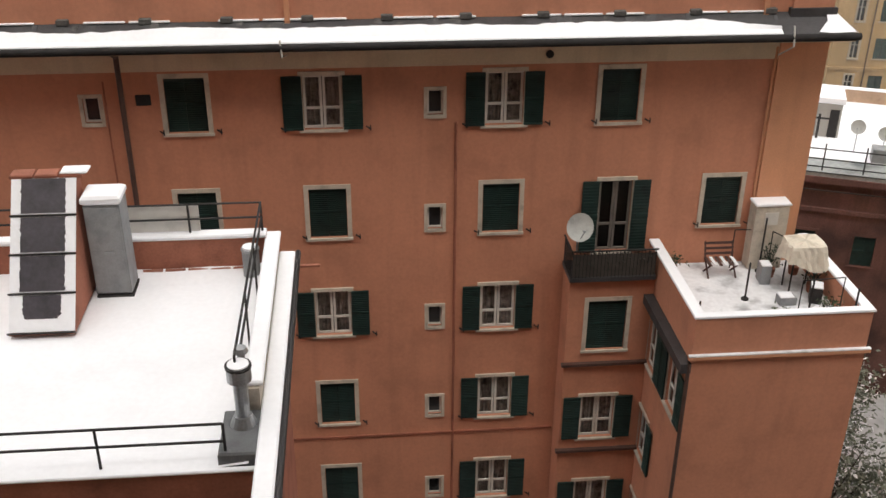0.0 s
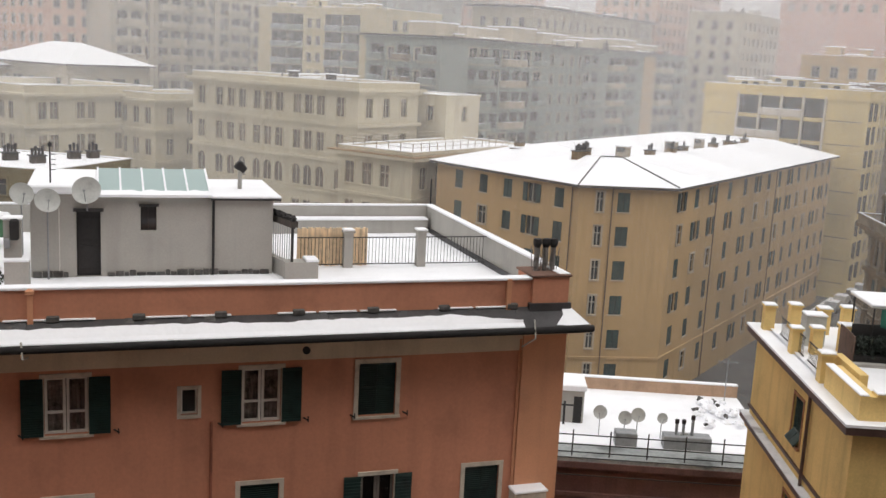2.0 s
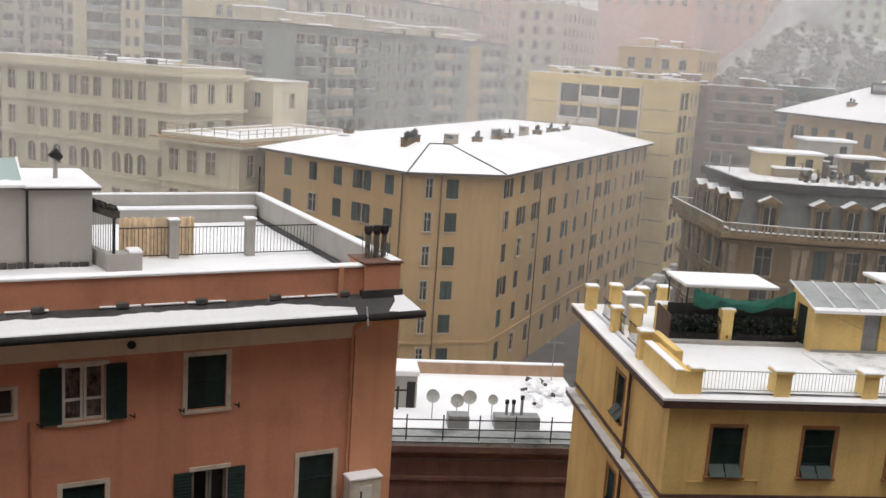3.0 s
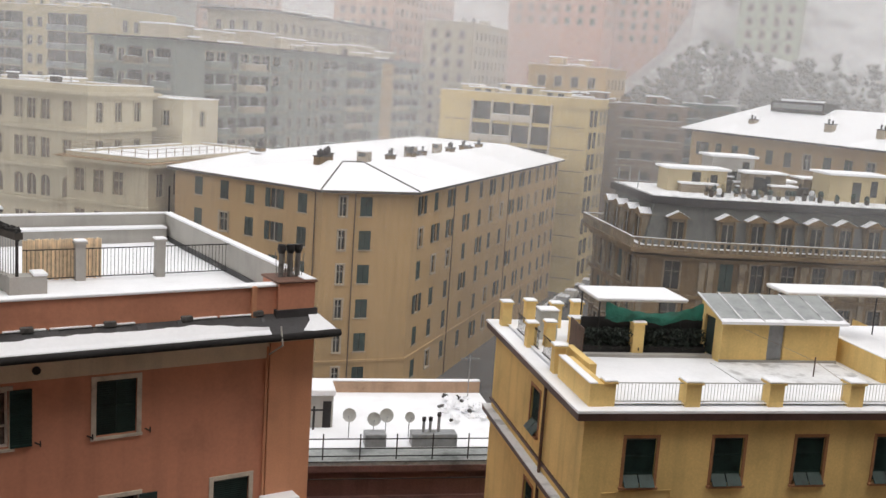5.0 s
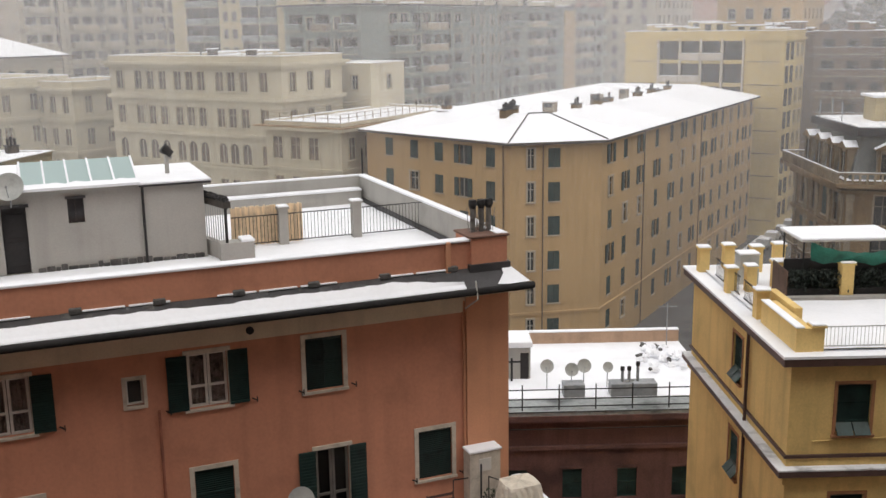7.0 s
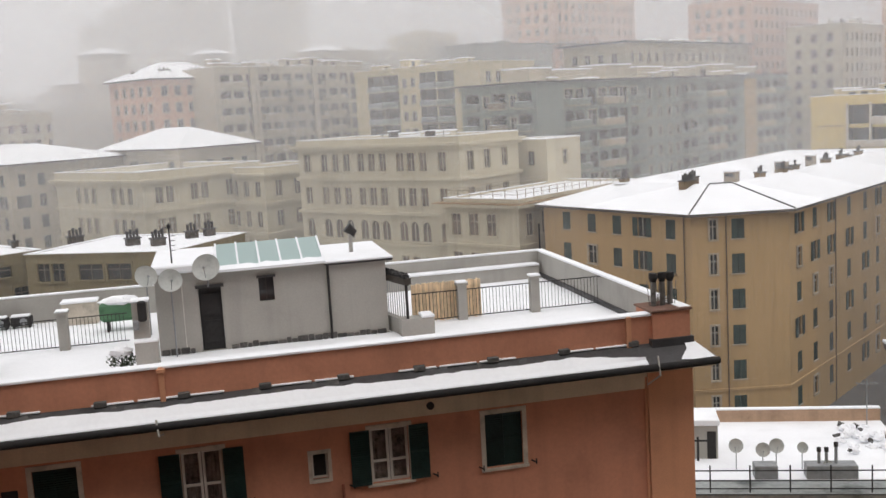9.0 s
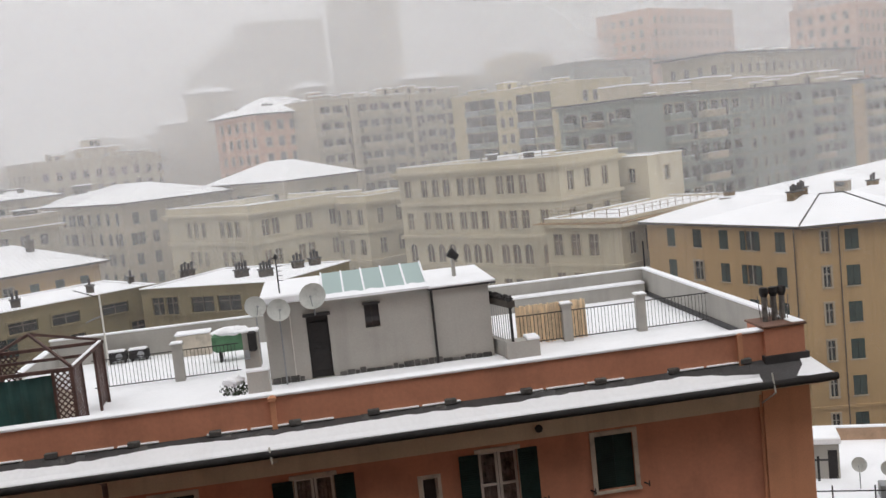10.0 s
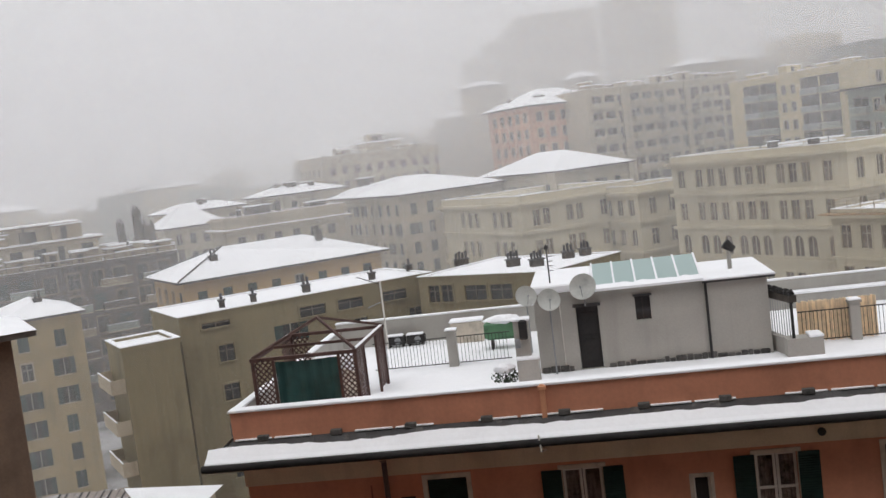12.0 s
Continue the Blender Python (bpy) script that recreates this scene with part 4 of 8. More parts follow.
for i in range(4, 14):
    q = Vector((46.0, 88.5)) + Vector((1, 1)).normalized() * (5.0 * i + 1.0)
    parked_car(pose(q.x, q.y, 0.06, 0, 0, 45), (ZINC, GREY_WALL, ROOF_DARK)[i % 3])

# low tiled sheds in the next court
low = thing("court_shed", pose(0, 0, 0, 0, 0, 7.4), "low shed with a tiled roof half covered by snow", "shed")
put("wall", Shape().box(-44, -29.5, 60.5, 70.5, 0, 9.0), DULL, low)
sr = Shape().add([(-44.5, 60, 9.0), (-29, 60, 9.0), (-29, 71, 9.0), (-44.5, 71, 9.0), (-39, 65.5, 11.0), (-34, 65.5, 11.0)], ((0, 1, 5, 4), (2, 3, 4, 5), (3, 0, 4)))
DUSTED = material("snow_dusted_tiles", (0.27, 0.235, 0.215), 0.9, 0.3, 1.2, 12.0, 0.4, stain=(0.6, 0.6, 0.62))
for i in range(26):
    x = -44.2 + 0.55 * i
    k = min(1.0, (x + 44.5) / 5.5, max(0.05, (-29 - x) / 5.0))
    put("tile_row", Shape().bar((x, 60.05, 9.06), (x, 60 + 5.4 * k, 9.06 + 1.97 * k), 0.09, 0.06), ROOF_DARK if i % 3 else DUSTED, low)
put("roof_tiles", sr, DUSTED, low, label="tiled roof dusted with snow")
put("roof_snow", Shape().add([(-29, 60, 9.05), (-29, 71, 9.05), (-34, 65.5, 11.05)], ((0, 1, 2),)), SNOW, low)

# frosted woods on the hillside
FROSTED = material("frosted_wood", (0.10, 0.105, 0.095), 0.95, 0.25, 0.06, 1.0, 0.1, stain=(0.06, 0.064, 0.056))
wr = random.Random(21)
s = Shape()
for i in range(330):
    az, r = radians(wr.uniform(34.5, 56)), wr.uniform(200, 258)
    x, y = r * math.sin(az), r * math.cos(az)
    base_z = hill(x, y) + wr.uniform(0.0, 2.0)
    tall, wide = wr.uniform(3.0, 6.0), wr.uniform(2.2, 4.0)
    for k in range(22):
        a, h = wr.uniform(0, 6.28), wr.uniform(0, 1)
        q = wide * (1 - 0.7 * h) * wr.uniform(0.3, 1.0)
        lump = wr.uniform(0.35, 0.85)
        s.blob((x + q * math.cos(a), y + q * math.sin(a), base_z + tall * h), lump, lump, lump * wr.uniform(0.6, 0.9), i + k * 1.3, 0.9, 6, 4)
put("hillside_wood", s, FROSTED, label="frosted grey woodland on the misty hillside", category="woodland", kind="stuff")

# far towers and houses on the hill
MINT = material("pale_green_render", (0.36, 0.40, 0.31), 0.9, 0.1, 0.1, 5.0, 0.1, streak=0.2)
SALMON = material("salmon_render", (0.56, 0.27, 0.19), 0.9, 0.1, 0.1, 5.0, 0.1, streak=0.2)
for x, y, a, b, top, mat, label, turn in ((147.5, 220.7, 22, 24.8, 72, SALMON, "salmon apartment tower in the mist", 44), (164.6, 217, 15, 15.3, 69, SALMON, "salmon apartment tower in the mist", 30), (184, 190, 13, 15, 68, MINT, "pale green apartment tower in the mist", 44),
                                    (104, 206, 26, 12, 43, DULL, "grey apartment block on the hillside", 44), (54.4, 193.5, 56, 14, 40.6, DULL, "long beige block with attic storey", 44),
                                    (94.9, 136, 15, 12, 28.4, BROWN_WALL, "brown house with dark balconies behind the street", 44), (102, 150, 18, 14, 34, TAN, "ochre house above the street", 44), (96.0, 234, 42, 16, 51.5, PINK, "pink house on the hillside", 44),
                                    (32.1, 238.5, 62, 14, 44.3, GREYGREEN, "grey slab block on the hillside", 40), (-22, 302, 7, 12, 76, DULL, "pale tower lost in mist", 44),
                                    (-13, 306, 6, 12, 80, PALE_YELLOW, "pale tower lost in mist", 44), (-53.5, 296, 24, 16, 69, DULL, "grey block lost in mist", 20), (-62, 294, 9, 12, 62.5, DULL, "grey block lost in mist", 20), (-69, 292, 9, 12, 58, DULL, "grey block lost in mist", 20),
                                    (54, 256, 40, 16, 57, PINK, "pink block lost in mist", 44), (120, 300, 30, 16, 80, PINK, "pink block lost in mist", 44),
                                    (2, 262, 20, 12, 46, DULL, "grey terrace house on the misty hill", 44), (22, 268, 14, 12, 50, PALE_YELLOW, "pale terrace house on the misty hill", 44)):
    n_a, n_b = max(3, int(a / 3.2)), max(3, int(b / 3.2))
    db = house("distant_building", label, grid(x, y, turn), rect(a, b), 0, top, mat,
          {0: [(even(n_a, 1, a - 1), storeys(top - 3.0, min(8, int(top / 3.3)), 3.2), 1.3, 1.7, "plain")], 3: [(even(n_b, 1, b - 1), storeys(top - 3.0, min(8, int(top / 3.3)), 3.2), 1.2, 1.7, "plain")]},
          "flat", crest=0.6, group="buildings fading into the snowfall")
    roof_clutter(db, 0.5, a - 3, 0.5, b - 3, top + 0.1, 5, int(x * 7 + y), mat)
    if a > 50:
        put("roof_slab", Shape().ring(inset(rect(a, b), -1.2), inset(rect(a, b), 0.4), top + 0.62, top + 1.0), ROOF_DARK, db, label="dark overhanging roof slab")

NETTED = material("dark_netting", (0.075, 0.105, 0.095), 0.9, 0.25, 0.4, 5.0, 0.1, streak=0.4)
for x, y, turn, a, b, top, mat, label in ((94.4, 135.3, -36.6, 11, 10, 28.8, BROWN_WALL, "brown apartment house with dark balconies behind the street"), (104.6, 131.5, -38, 8, 8, 29.4, NETTED, "house wrapped in dark green netting")):
    hb = house("street_house", label, pose(x, y, 0, 0, 0, turn), rect(a, b), 0, top, mat,
          {0: [(even(3, 0.4, a - 0.4), storeys(top - 3.0, 6, 3.2), 1.8, 2.2, ("loggia", "ornate"))]}, "flat", crest=0.3, bands=((top - 0.1, 0.4, 0.25),))
    for z in storeys(top - 3.0, 6, 3.2):
        long_balcony(hb, (0, 0), (a, 0), 0.5, a - 0.5, z, mat, 0.9)
    roof_clutter(hb, 0.5, a - 3, 0.5, b - 3, top + 0.1, 5, int(x), mat)

# smaller houses scattered through the mist
fr = random.Random(77)
for i in range(17):
    az, r = radians(41.5 - 1.5 * i + fr.uniform(-0.5, 0.5)), fr.uniform(243, 275)
    w, d, top = fr.uniform(8, 17), fr.uniform(8, 12), 31 + 250 * math.tan(radians(fr.uniform(-1.1, 0.7)))
    mh = house("distant_building", "small pale house fading into the mist", grid(-r * math.sin(az), r * math.cos(az)), rect(w, d), 0, top, (DULL, PALE_YELLOW, GREYGREEN)[i % 3],
          {0: [(even(max(2, int(w / 3)), 0.5, w - 0.5), storeys(top - 3, 4, 3.2), 1.3, 1.7, "plain")]}, "hip" if i % 3 == 1 else "flat", rise=1.8, crest=0.5, group="buildings fading into the snowfall")
    roof_clutter(mh, 0.5, w - 3, 0.5, d - 3, top + 0.1, 4, i, DULL)
for x, y, z, w in ((-55.1, 243.8, 47.5, 9), (-4.5, 250, 46.0, 9), (-63.0, 246.0, 41.0, 8), (-30.0, 249.0, 46.5, 5)):
    house("hill_house", "small house with a snowy hipped roof on the misty hill", grid(x, y, 50), rect(w, 7), 0, z, DULL,
          {0: [(even(3, 0.5, w - 0.5), storeys(z - 3, 3, 3.2), 1.1, 1.5, "plain")]}, "hip", rise=1.6, over=0.7, group="hill houses")

low_w = house("low_house", "low cream house with a flat snowy roof and overhanging slab", grid(-78.0, 149.5), rect(21, 8), 0, 25.6, DULL, {0: [(even(6, 1, 20), storeys(21.0, 4), 1.3, 1.6, "plain")]}, "flat", crest=0.3, bands=((23.6, 0.9, 0.3), (25.3, 0.5, 0.3)))
put("ledge_snow", Shape().ring(inset(rect(21, 8), -0.92), inset(rect(21, 8), 0.02), 23.9, 24.05), SNOW, low_w)
roof_clutter(low_w, 1, 18, 1, 5, 25.7, 9, 51, SOOT_AND_SHADE)
for x, y, w, z in ((-84.0, 177.0, 17, 28.0), (-66.0, 182.0, 8, 26.6), (-104.0, 175.0, 16, 27.0)):
    hh = house("hip_house", "pale house with a low snowy hipped roof in the mist", grid(x, y), rect(w, 9), 0, z, DULL, {0: [(even(4, 0.5, w - 0.5), storeys(z - 3, 4), 1.2, 1.7, SHUT)]}, "hip", rise=1.5, over=0.8, group="low hipped houses")
    roof_clutter(hh, 2, w - 4, 2, 6, z + 0.8, 6, int(x), SOOT_AND_SHADE)

# sooty house with stepped snowy terraces
sooty = grid(-104.2, 109.05)
sb = house("stepped_house", "dark sooty apartment house with balconies and stepped snowy terraces", sooty, rect(36, 16), 0, 22.6, SOOT_AND_SHADE,
      {0: [(even(11, 0.5, 35.5), storeys(19.2, 6, 3.3), 1.7, 2.3, ("ornate", "ornate", "shutter"))]}, "flat", crest=0.15, bands=((22.3, 1.0, 0.3),))
for k, z in enumerate(storeys(19.2, 6, 3.3)):
    for i in range(6):
        if (i + k) % 5 != 3:
            long_balcony(sb, (0, 0), (36, 0), 0.6 + 6 * i, 5.0 + 6 * i, z, (SOOT_AND_SHADE, PAL_STONE, GREYGREEN)[(i + 2 * k) % 3], 1.1)
post_me = Shape().box(-0.09, 0.09, -0.09, 0.09, 0, 0.85).data("baluster", PAL_STONE)
for i in range(52):
    put("baluster", post_me, None, sb, pose(0.3 + 0.69 * i, -0.85, 22.6))
put("terrace_rail", Shape().box(0, 36, -1.0, -0.7, 23.45, 23.6), PAL_STONE, sb)
put("rail_snow", Shape().box(0, 36, -1.02, -0.68, 23.6, 23.66), SNOW, sb)
for u1, v0, v1, z0, z1, n in ((25.7, 2.5, 14, 22.6, 26.0, 8), (23.0, 5.0, 13, 26.0, 28.5, 6)):
    tier = put("terrace_storey", Shape().box(0, u1, v0, v1, z0, z1), DULL, sb, label="set-back terrace storey")
    put("terrace_slab", Shape().box(-0.5, u1 + 0.6, v0 - 0.8, v1 + 0.3, z1, z1 + 0.3), PAL_STONE, tier)
    put("slab_snow", Shape().box(-0.5, u1 + 0.62, v0 - 0.82, v1 + 0.3, z1 + 0.3, z1 + 0.5), SNOW, tier)
    for i in range(n):
        put("window", Shape().box(0.8 + i * u1 / n, 0.8 + i * u1 / n + (1.6 if i % 3 else 0.8), v0 - 0.04, v0 - 0.002, z0 + 0.4, z1 - 0.5), FAR_PANE, tier)
roof_clutter(sb, 26, 33, 1, 12, 22.7, 14, 41, DULL)
roof_clutter(sb, 1, 33, 0.2, 1.6, 22.7, 24, 42, PAL_STONE)
roof_clutter(sb, 1, 22, 2.4, 4.0, 26.4, 10, 43, PAL_STONE)
for x, y, w, h in ((31.6, 5.0, 1.1, 6.6), (33.0, 5.4, 1.6, 4.2), (29.4, 6.5, 1.0, 5.0)):
    ts = put("tall_stack", Shape().box(x, x + w, y, y + 1.0, 22.6, 22.6 + h), SOOT_AND_SHADE, sb)
    put("stack_pots", Shape().tube((x + 0.3, y + 0.5, 22.6 + h), (x + 0.3, y + 0.5, 23.3 + h), 0.16, 8).tube((x + w - 0.3, y + 0.5, 22.6 + h), (x + w - 0.3, y + 0.5, 23.2 + h), 0.16, 8), ROOF_DARK, ts)
house("tenement_house", "grey tenement with a steep snowy roof beyond the terraces", grid(-97.0, 163.0), rect(11, 11), 0, 24.6, DULL, {0: [([2.5, 5.0, 7.5], storeys(21.6, 4), 1.1, 1.8, SHUT)]}, "hip", rise=4.0, over=0.6, group="hipped tenements")

house("courtyard_house", "brown house wall at the edge of the courtyard", grid(-33.4, 29.9), rect(7.0, 5.0), 0, 26.0, BROWN_WALL, {}, "hip", rise=0.8, over=0.9)

# dark floor out of view, added so less light bounces onto the lower facade
put("courtyard", Shape().box(-40, 13.5, -1.5, 30, -0.2, 0.05), ASPHALT, label="unseen dark floor added to cut bounce light in the courtyard", category="pavement", kind="structure")

# unseen block in place of the camera's own house, sized to dim the facades
own = Shape().box(-70, 70, -16, -1.5, 0, 58)
put("wall_south", own, BROWN_WALL, label="unseen block behind the camera, added to dim the facades", category="wall", kind="structure")


# ---- orange house ----
OF = pose(0, 0, 0, 0, 0, 7.4)
V0 = 27.0
orange = thing("orange_house", OF, "tall orange stuccoed apartment house with green shutters", "house")
COLS_L = (-10.3, 13.1)
holes, wins = [], []
ROWS = [22.34 - 3.39 * i for i in range(6)]
for r, top in enumerate(ROWS):
    for c, kinds, w in ((-4.63, "ssssss", 1.1), (-0.92, "cscsss", 1.08), (4.15, "cscccs", 1.08), (7.45, "sbscsc", 1.08), (10.83, "-sssss", 1.1), (-7.15, "m--m--", 0), (2.2, "mmmmmm", 0)):
        k = kinds[r]
        if k == "-":
            continue
        if c == 7.45 and r >= 2:
            continue
        if k == "m":
            low = 1.22 if r == 0 else 1.4
            holes.append((c - 0.22, c + 0.22, top - low, top - low + 0.72))
        elif k == "b":
            holes.append((c - 0.5 + 0.13, c + 0.5 + 0.13, top - 2.35, top))
        else:
            holes.append((c - w / 2, c + w / 2, top - 1.56, top))
        wins.append((c, top, k, w, r))
sh = Shape()
x0, x1 = COLS_L
wall_face(sh, (x0, V0), (x1, V0), 0, 23.27, [(a - x0, b - x0, c, d) for a, b, c, d in holes], 0.25)
wall_face(sh, (x1, V0), (x1 + 0.0, 40.0), 0, 23.2, [], 0.25)
wall_face(sh, (x0, 40.0), (x0, V0), 0, 23.2, [], 0.25)
wall_face(sh, (x1, 40.0), (x0, 40.0), 0, 23.2, [], 0.25)
put("wall", sh, ORANGE, orange)


def slatted(sh, xa, xb, ya, yb, z0, z1, k=0, n=22):
    """A louvred shutter leaf: one board whose face is stepped into slats, with plain rails at top, middle and bottom."""
    front = [(ya, z0), (ya, z0 + 0.07)]
    for i in range(n):
        z = z0 + 0.07 + (z1 - z0 - 0.14) * i / n
        step = (z1 - z0 - 0.14) / n
        if abs(i - n / 2) < 0.6:
            front += [(ya, z + 0.002), (ya, z + step)]
        else:
            front += [(ya + 0.025, z + 0.004), (ya + 0.002, z + step)]
    front += [(ya, z1), (yb, z1), (yb, z0)]
    m = len(front)
    pts = [(x, y, z) for x in (xa, xb) for y, z in front]
    sh.add(pts, [tuple(range(m)), tuple(range(2 * m - 1, m - 1, -1))] + [(i, m + i, m + (i + 1) % m, (i + 1) % m) for i in range(m)], k)


def closed_window(w, h, stone=None):
    s = Shape()
    e = 0.13
    s.box(-w / 2 - e, -w / 2, -0.03, 0.05, -0.02, h + e, 0)
    s.box(w / 2, w / 2 + e, -0.03, 0.05, -0.02, h + e, 0)
    s.box(-w / 2, w / 2, -0.03, 0.05, h, h + e, 0)
    s.box(-w / 2 - e - 0.02, w / 2 + e + 0.02, -0.07, 0.1, -0.1, -0.02, 0)
    frame_me = s.data("window_frame", stone or FRAME_STONE)
    l = Shape()
    slatted(l, -w / 2 + 0.01, -0.005, 0.05, 0.09, 0.01, h - 0.01)
    leaf = l.data("shutter", GREEN)
    l = Shape()
    slatted(l, 0.005, w / 2 - 0.01, 0.05, 0.09, 0.01, h - 0.01)
    leaf2 = l.data("shutter", GREEN)
    b = Shape().box(-w / 2, w / 2, 0.18, 0.24, 0, h).data("pane", PANE)
    return frame_me, [("shutter", leaf), ("shutter", leaf2), ("pane", b)]


def casement(w, h, shutters=True, curtain=True, paint=None):
    s = Shape()
    e = 0.1
    s.box(-w / 2 - e, w / 2 + e, -0.06, 0.1, h, h + 0.11, 0)
    s.box(-w / 2 - e - 0.03, w / 2 + e + 0.03, -0.09, 0.12, -0.08, -0.01, 0)
    s.box(-w / 2 - e, -w / 2, -0.03, 0.04, -0.01, h, 0)
    s.box(w / 2, w / 2 + e, -0.03, 0.04, -0.01, h, 0)
    frame_me = s.data("window_frame", FRAME_STONE)
    k = Shape()
    f = 0.07
    for a, b in ((-w / 2 + 0.01, -0.01), (0.01, w / 2 - 0.01)):
        k.box(a, a + f, 0.08, 0.14, 0.01, h - 0.01)
        k.box(b - f, b, 0.08, 0.14, 0.01, h - 0.01)
        for z in (0.01, h * 0.36, h - 0.01 - f):
            k.box(a + f, b - f, 0.08, 0.14, z, z + f)
    subs = [("sash", k.data("sash", paint or WHITE)), ("pane", Shape().box(-w / 2 + 0.02, w / 2 - 0.02, 0.125, 0.13, 0.02, h - 0.02).data("pane", CLEAR))]
    if curtain:
        c = Shape()
        for side in (-1, 1):
            last = None
            for i in range(13):
                x = side * (w / 2 - 0.03 - (w / 2 - 0.1) * i / 12)
                y = 0.2 + 0.025 * math.sin(i * 2.1)
                if last:
                    c.quad((last[0], last[1], 0.03), (x, y, 0.03), (x, y, h - 0.03), (last[0], last[1], h - 0.03))
                last = (x, y)
        subs.append(("curtain", c.data("curtain", CURTAIN)))
    # black sheet close behind the glass, painting the darkness of an unlit room
    subs.append(("room_back", Shape().box(-w / 2, w / 2, 0.245, 0.25, 0, h).data("room_back", IRON_AND_SHADE)))
    if shutters:
        for side in (-1, 1):
            l = Shape()
            xa = -w / 2 - 0.02 - w / 2 if side < 0 else w / 2 + 0.02
            slatted(l, xa, xa + w / 2, -0.1, -0.05, 0.0, h)
            subs.append(("shutter", l.data("shutter", GREEN)))
    return frame_me, subs


CLEAR = bpy.data.materials.new("clear_pane")
CLEAR.use_nodes = True
cb = CLEAR.node_tree.nodes["Principled BSDF"]
cb.inputs["Transmission Weight"].default_value, cb.inputs["Roughness"].default_value, cb.inputs["IOR"].default_value = 1.0, 0.02, 1.1


def small_window(w, h):
    s = Shape()
    e = 0.1
    s.box(-w / 2 - e, -w / 2, -0.03, 0.05, -e, h + e)
    s.box(w / 2, w / 2 + e, -0.03, 0.05, -e, h + e)
    s.box(-w / 2, w / 2, -0.03, 0.05, h, h + e)
    s.box(-w / 2, w / 2, -0.05, 0.05, -e, 0)
    k = Shape()
    for a, b, c, d in ((-w / 2, -w / 2 + 0.05, 0, h), (w / 2 - 0.05, w / 2, 0, h), (-w / 2 + 0.05, w / 2 - 0.05, 0, 0.05), (-w / 2 + 0.05, w / 2 - 0.05, h - 0.05, h)):
        k.box(a, b, 0.1, 0.15, c, d)
    return s.data("window_frame", FRAME_STONE), [("sash", k.data("sash", WHITE)), ("pane", Shape().box(-w / 2, w / 2, 0.16, 0.2, 0, h).data("pane", PANE))]


def put_window(parent, kit, p, q, s, z, label=""):
    frame_me, subs = kit
    w = put("window", frame_me, None, parent, face_pose(p, q, s, z), label)
    for nm, me in subs:
        put(nm, me, None, w)
    return w


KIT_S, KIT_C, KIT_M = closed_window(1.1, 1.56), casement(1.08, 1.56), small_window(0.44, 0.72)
DARK_PAINT = material("grey_brown_paint", (0.17, 0.15, 0.135), 0.6, 0.15, 4.0, 30.0, 0.1)
KIT_B = casement(1.0, 2.35, True, False, DARK_PAINT)
for c, top, k, w, r in wins:
    if k == "m":
        put_window(orange, KIT_M, (x0, V0), (x1, V0), c - x0, top - (1.22 if r == 0 else 1.4), "small square window with pale surround")
    elif k == "b":
        put_window(orange, KIT_B, (x0, V0), (x1, V0), c + 0.13 - x0, top - 2.35, "balcony door with open green shutters")
    elif k == "s":
        put_window(orange, KIT_S, (x0, V0), (x1, V0), c - x0, top - 1.56, "window with closed dark green shutters")
    else:
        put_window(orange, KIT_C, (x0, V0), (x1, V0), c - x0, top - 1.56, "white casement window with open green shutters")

# corner pilaster, cornice and eaves
put("pilaster", Shape().box(11.85, 13.25, 26.86, V0 - 0.002, 0, 23.28), ORANGE_TRIM, orange, label="orange corner pilaster")
put("cornice", Shape().box(-10.35, 11.85, 26.93, V0 + 0.1, 22.55, 23.28), CORNICE, orange, label="beige cornice band under the eaves")
put("string_course", Shape().box(-10.3, 6.1, 26.96, V0 - 0.002, 10.0, 10.07), BRICK_RED, orange)
EL, ER = -11.1, 13.62
out = [(EL, 26.05), (ER, 26.05), (ER, 40.6), (EL, 40.6)]
inn = [(-10.3, 27.2), (13.1, 27.2), (13.1, 40.0), (-10.3, 40.0)]
# pale underside added as a reflector to brighten the cornice band
put("soffit", Shape().ring(inset(out, 0.04), inn, 23.25, 23.279), CORNICE, orange, label="beige sheet under the eaves, added to bounce light onto the cornice")
put("roof_edge", Shape().ring(out, inn, 23.28, 23.45), IRON_AND_SHADE, orange, label="dark overhanging eaves")
so = [(EL + 0.02, 26.07), (ER - 0.02, 26.07), (ER - 0.02, 40.58), (EL + 0.02, 40.58)]
si = [(-10.5, 26.98), (13.1, 26.98), (13.1, 39.95), (-10.5, 39.95)]
STONE_GREY = material("wet_grey_stone", (0.10, 0.095, 0.09), 0.8, 0.3, 5.0, 20.0, 0.3)
s = Shape()
s.add([(*p, 23.455) for p in so] + [(*p, 23.93) for p in si], [(i, (i + 1) % 4, 4 + (i + 1) % 4, 4 + i) for i in range(4)])
srng = random.Random(12)
for i in range(60):
    x, k = srng.uniform(EL + 0.4, 13.0), srng.uniform(0.45, 0.97)
    w, y, z = srng.uniform(0.1, 0.3), 26.07 + 0.91 * k, 23.44 + 0.475 * k
    put("slate", Shape().add([(x, y - 0.1, z - 0.06), (x + w, y - 0.1, z - 0.06 + srng.uniform(0, 0.02)), (x + w, y + 0.08, z + 0.095), (x, y + 0.08, z + 0.095), (x, y + 0.08, z), (x + w, y + 0.08, z), (x, y - 0.1, z - 0.1), (x + w, y - 0.1, z - 0.1)],
        ((0, 1, 2, 3), (0, 3, 4, 6), (1, 7, 5, 2), (6, 7, 1, 0))), STONE_GREY if i % 3 == 0 else ROOF_DARK, orange)
put("slate_skirt", s, ROOF_DARK, orange, label="dark wet slates along the parapet")
s, prev, n = Shape(), None, 150
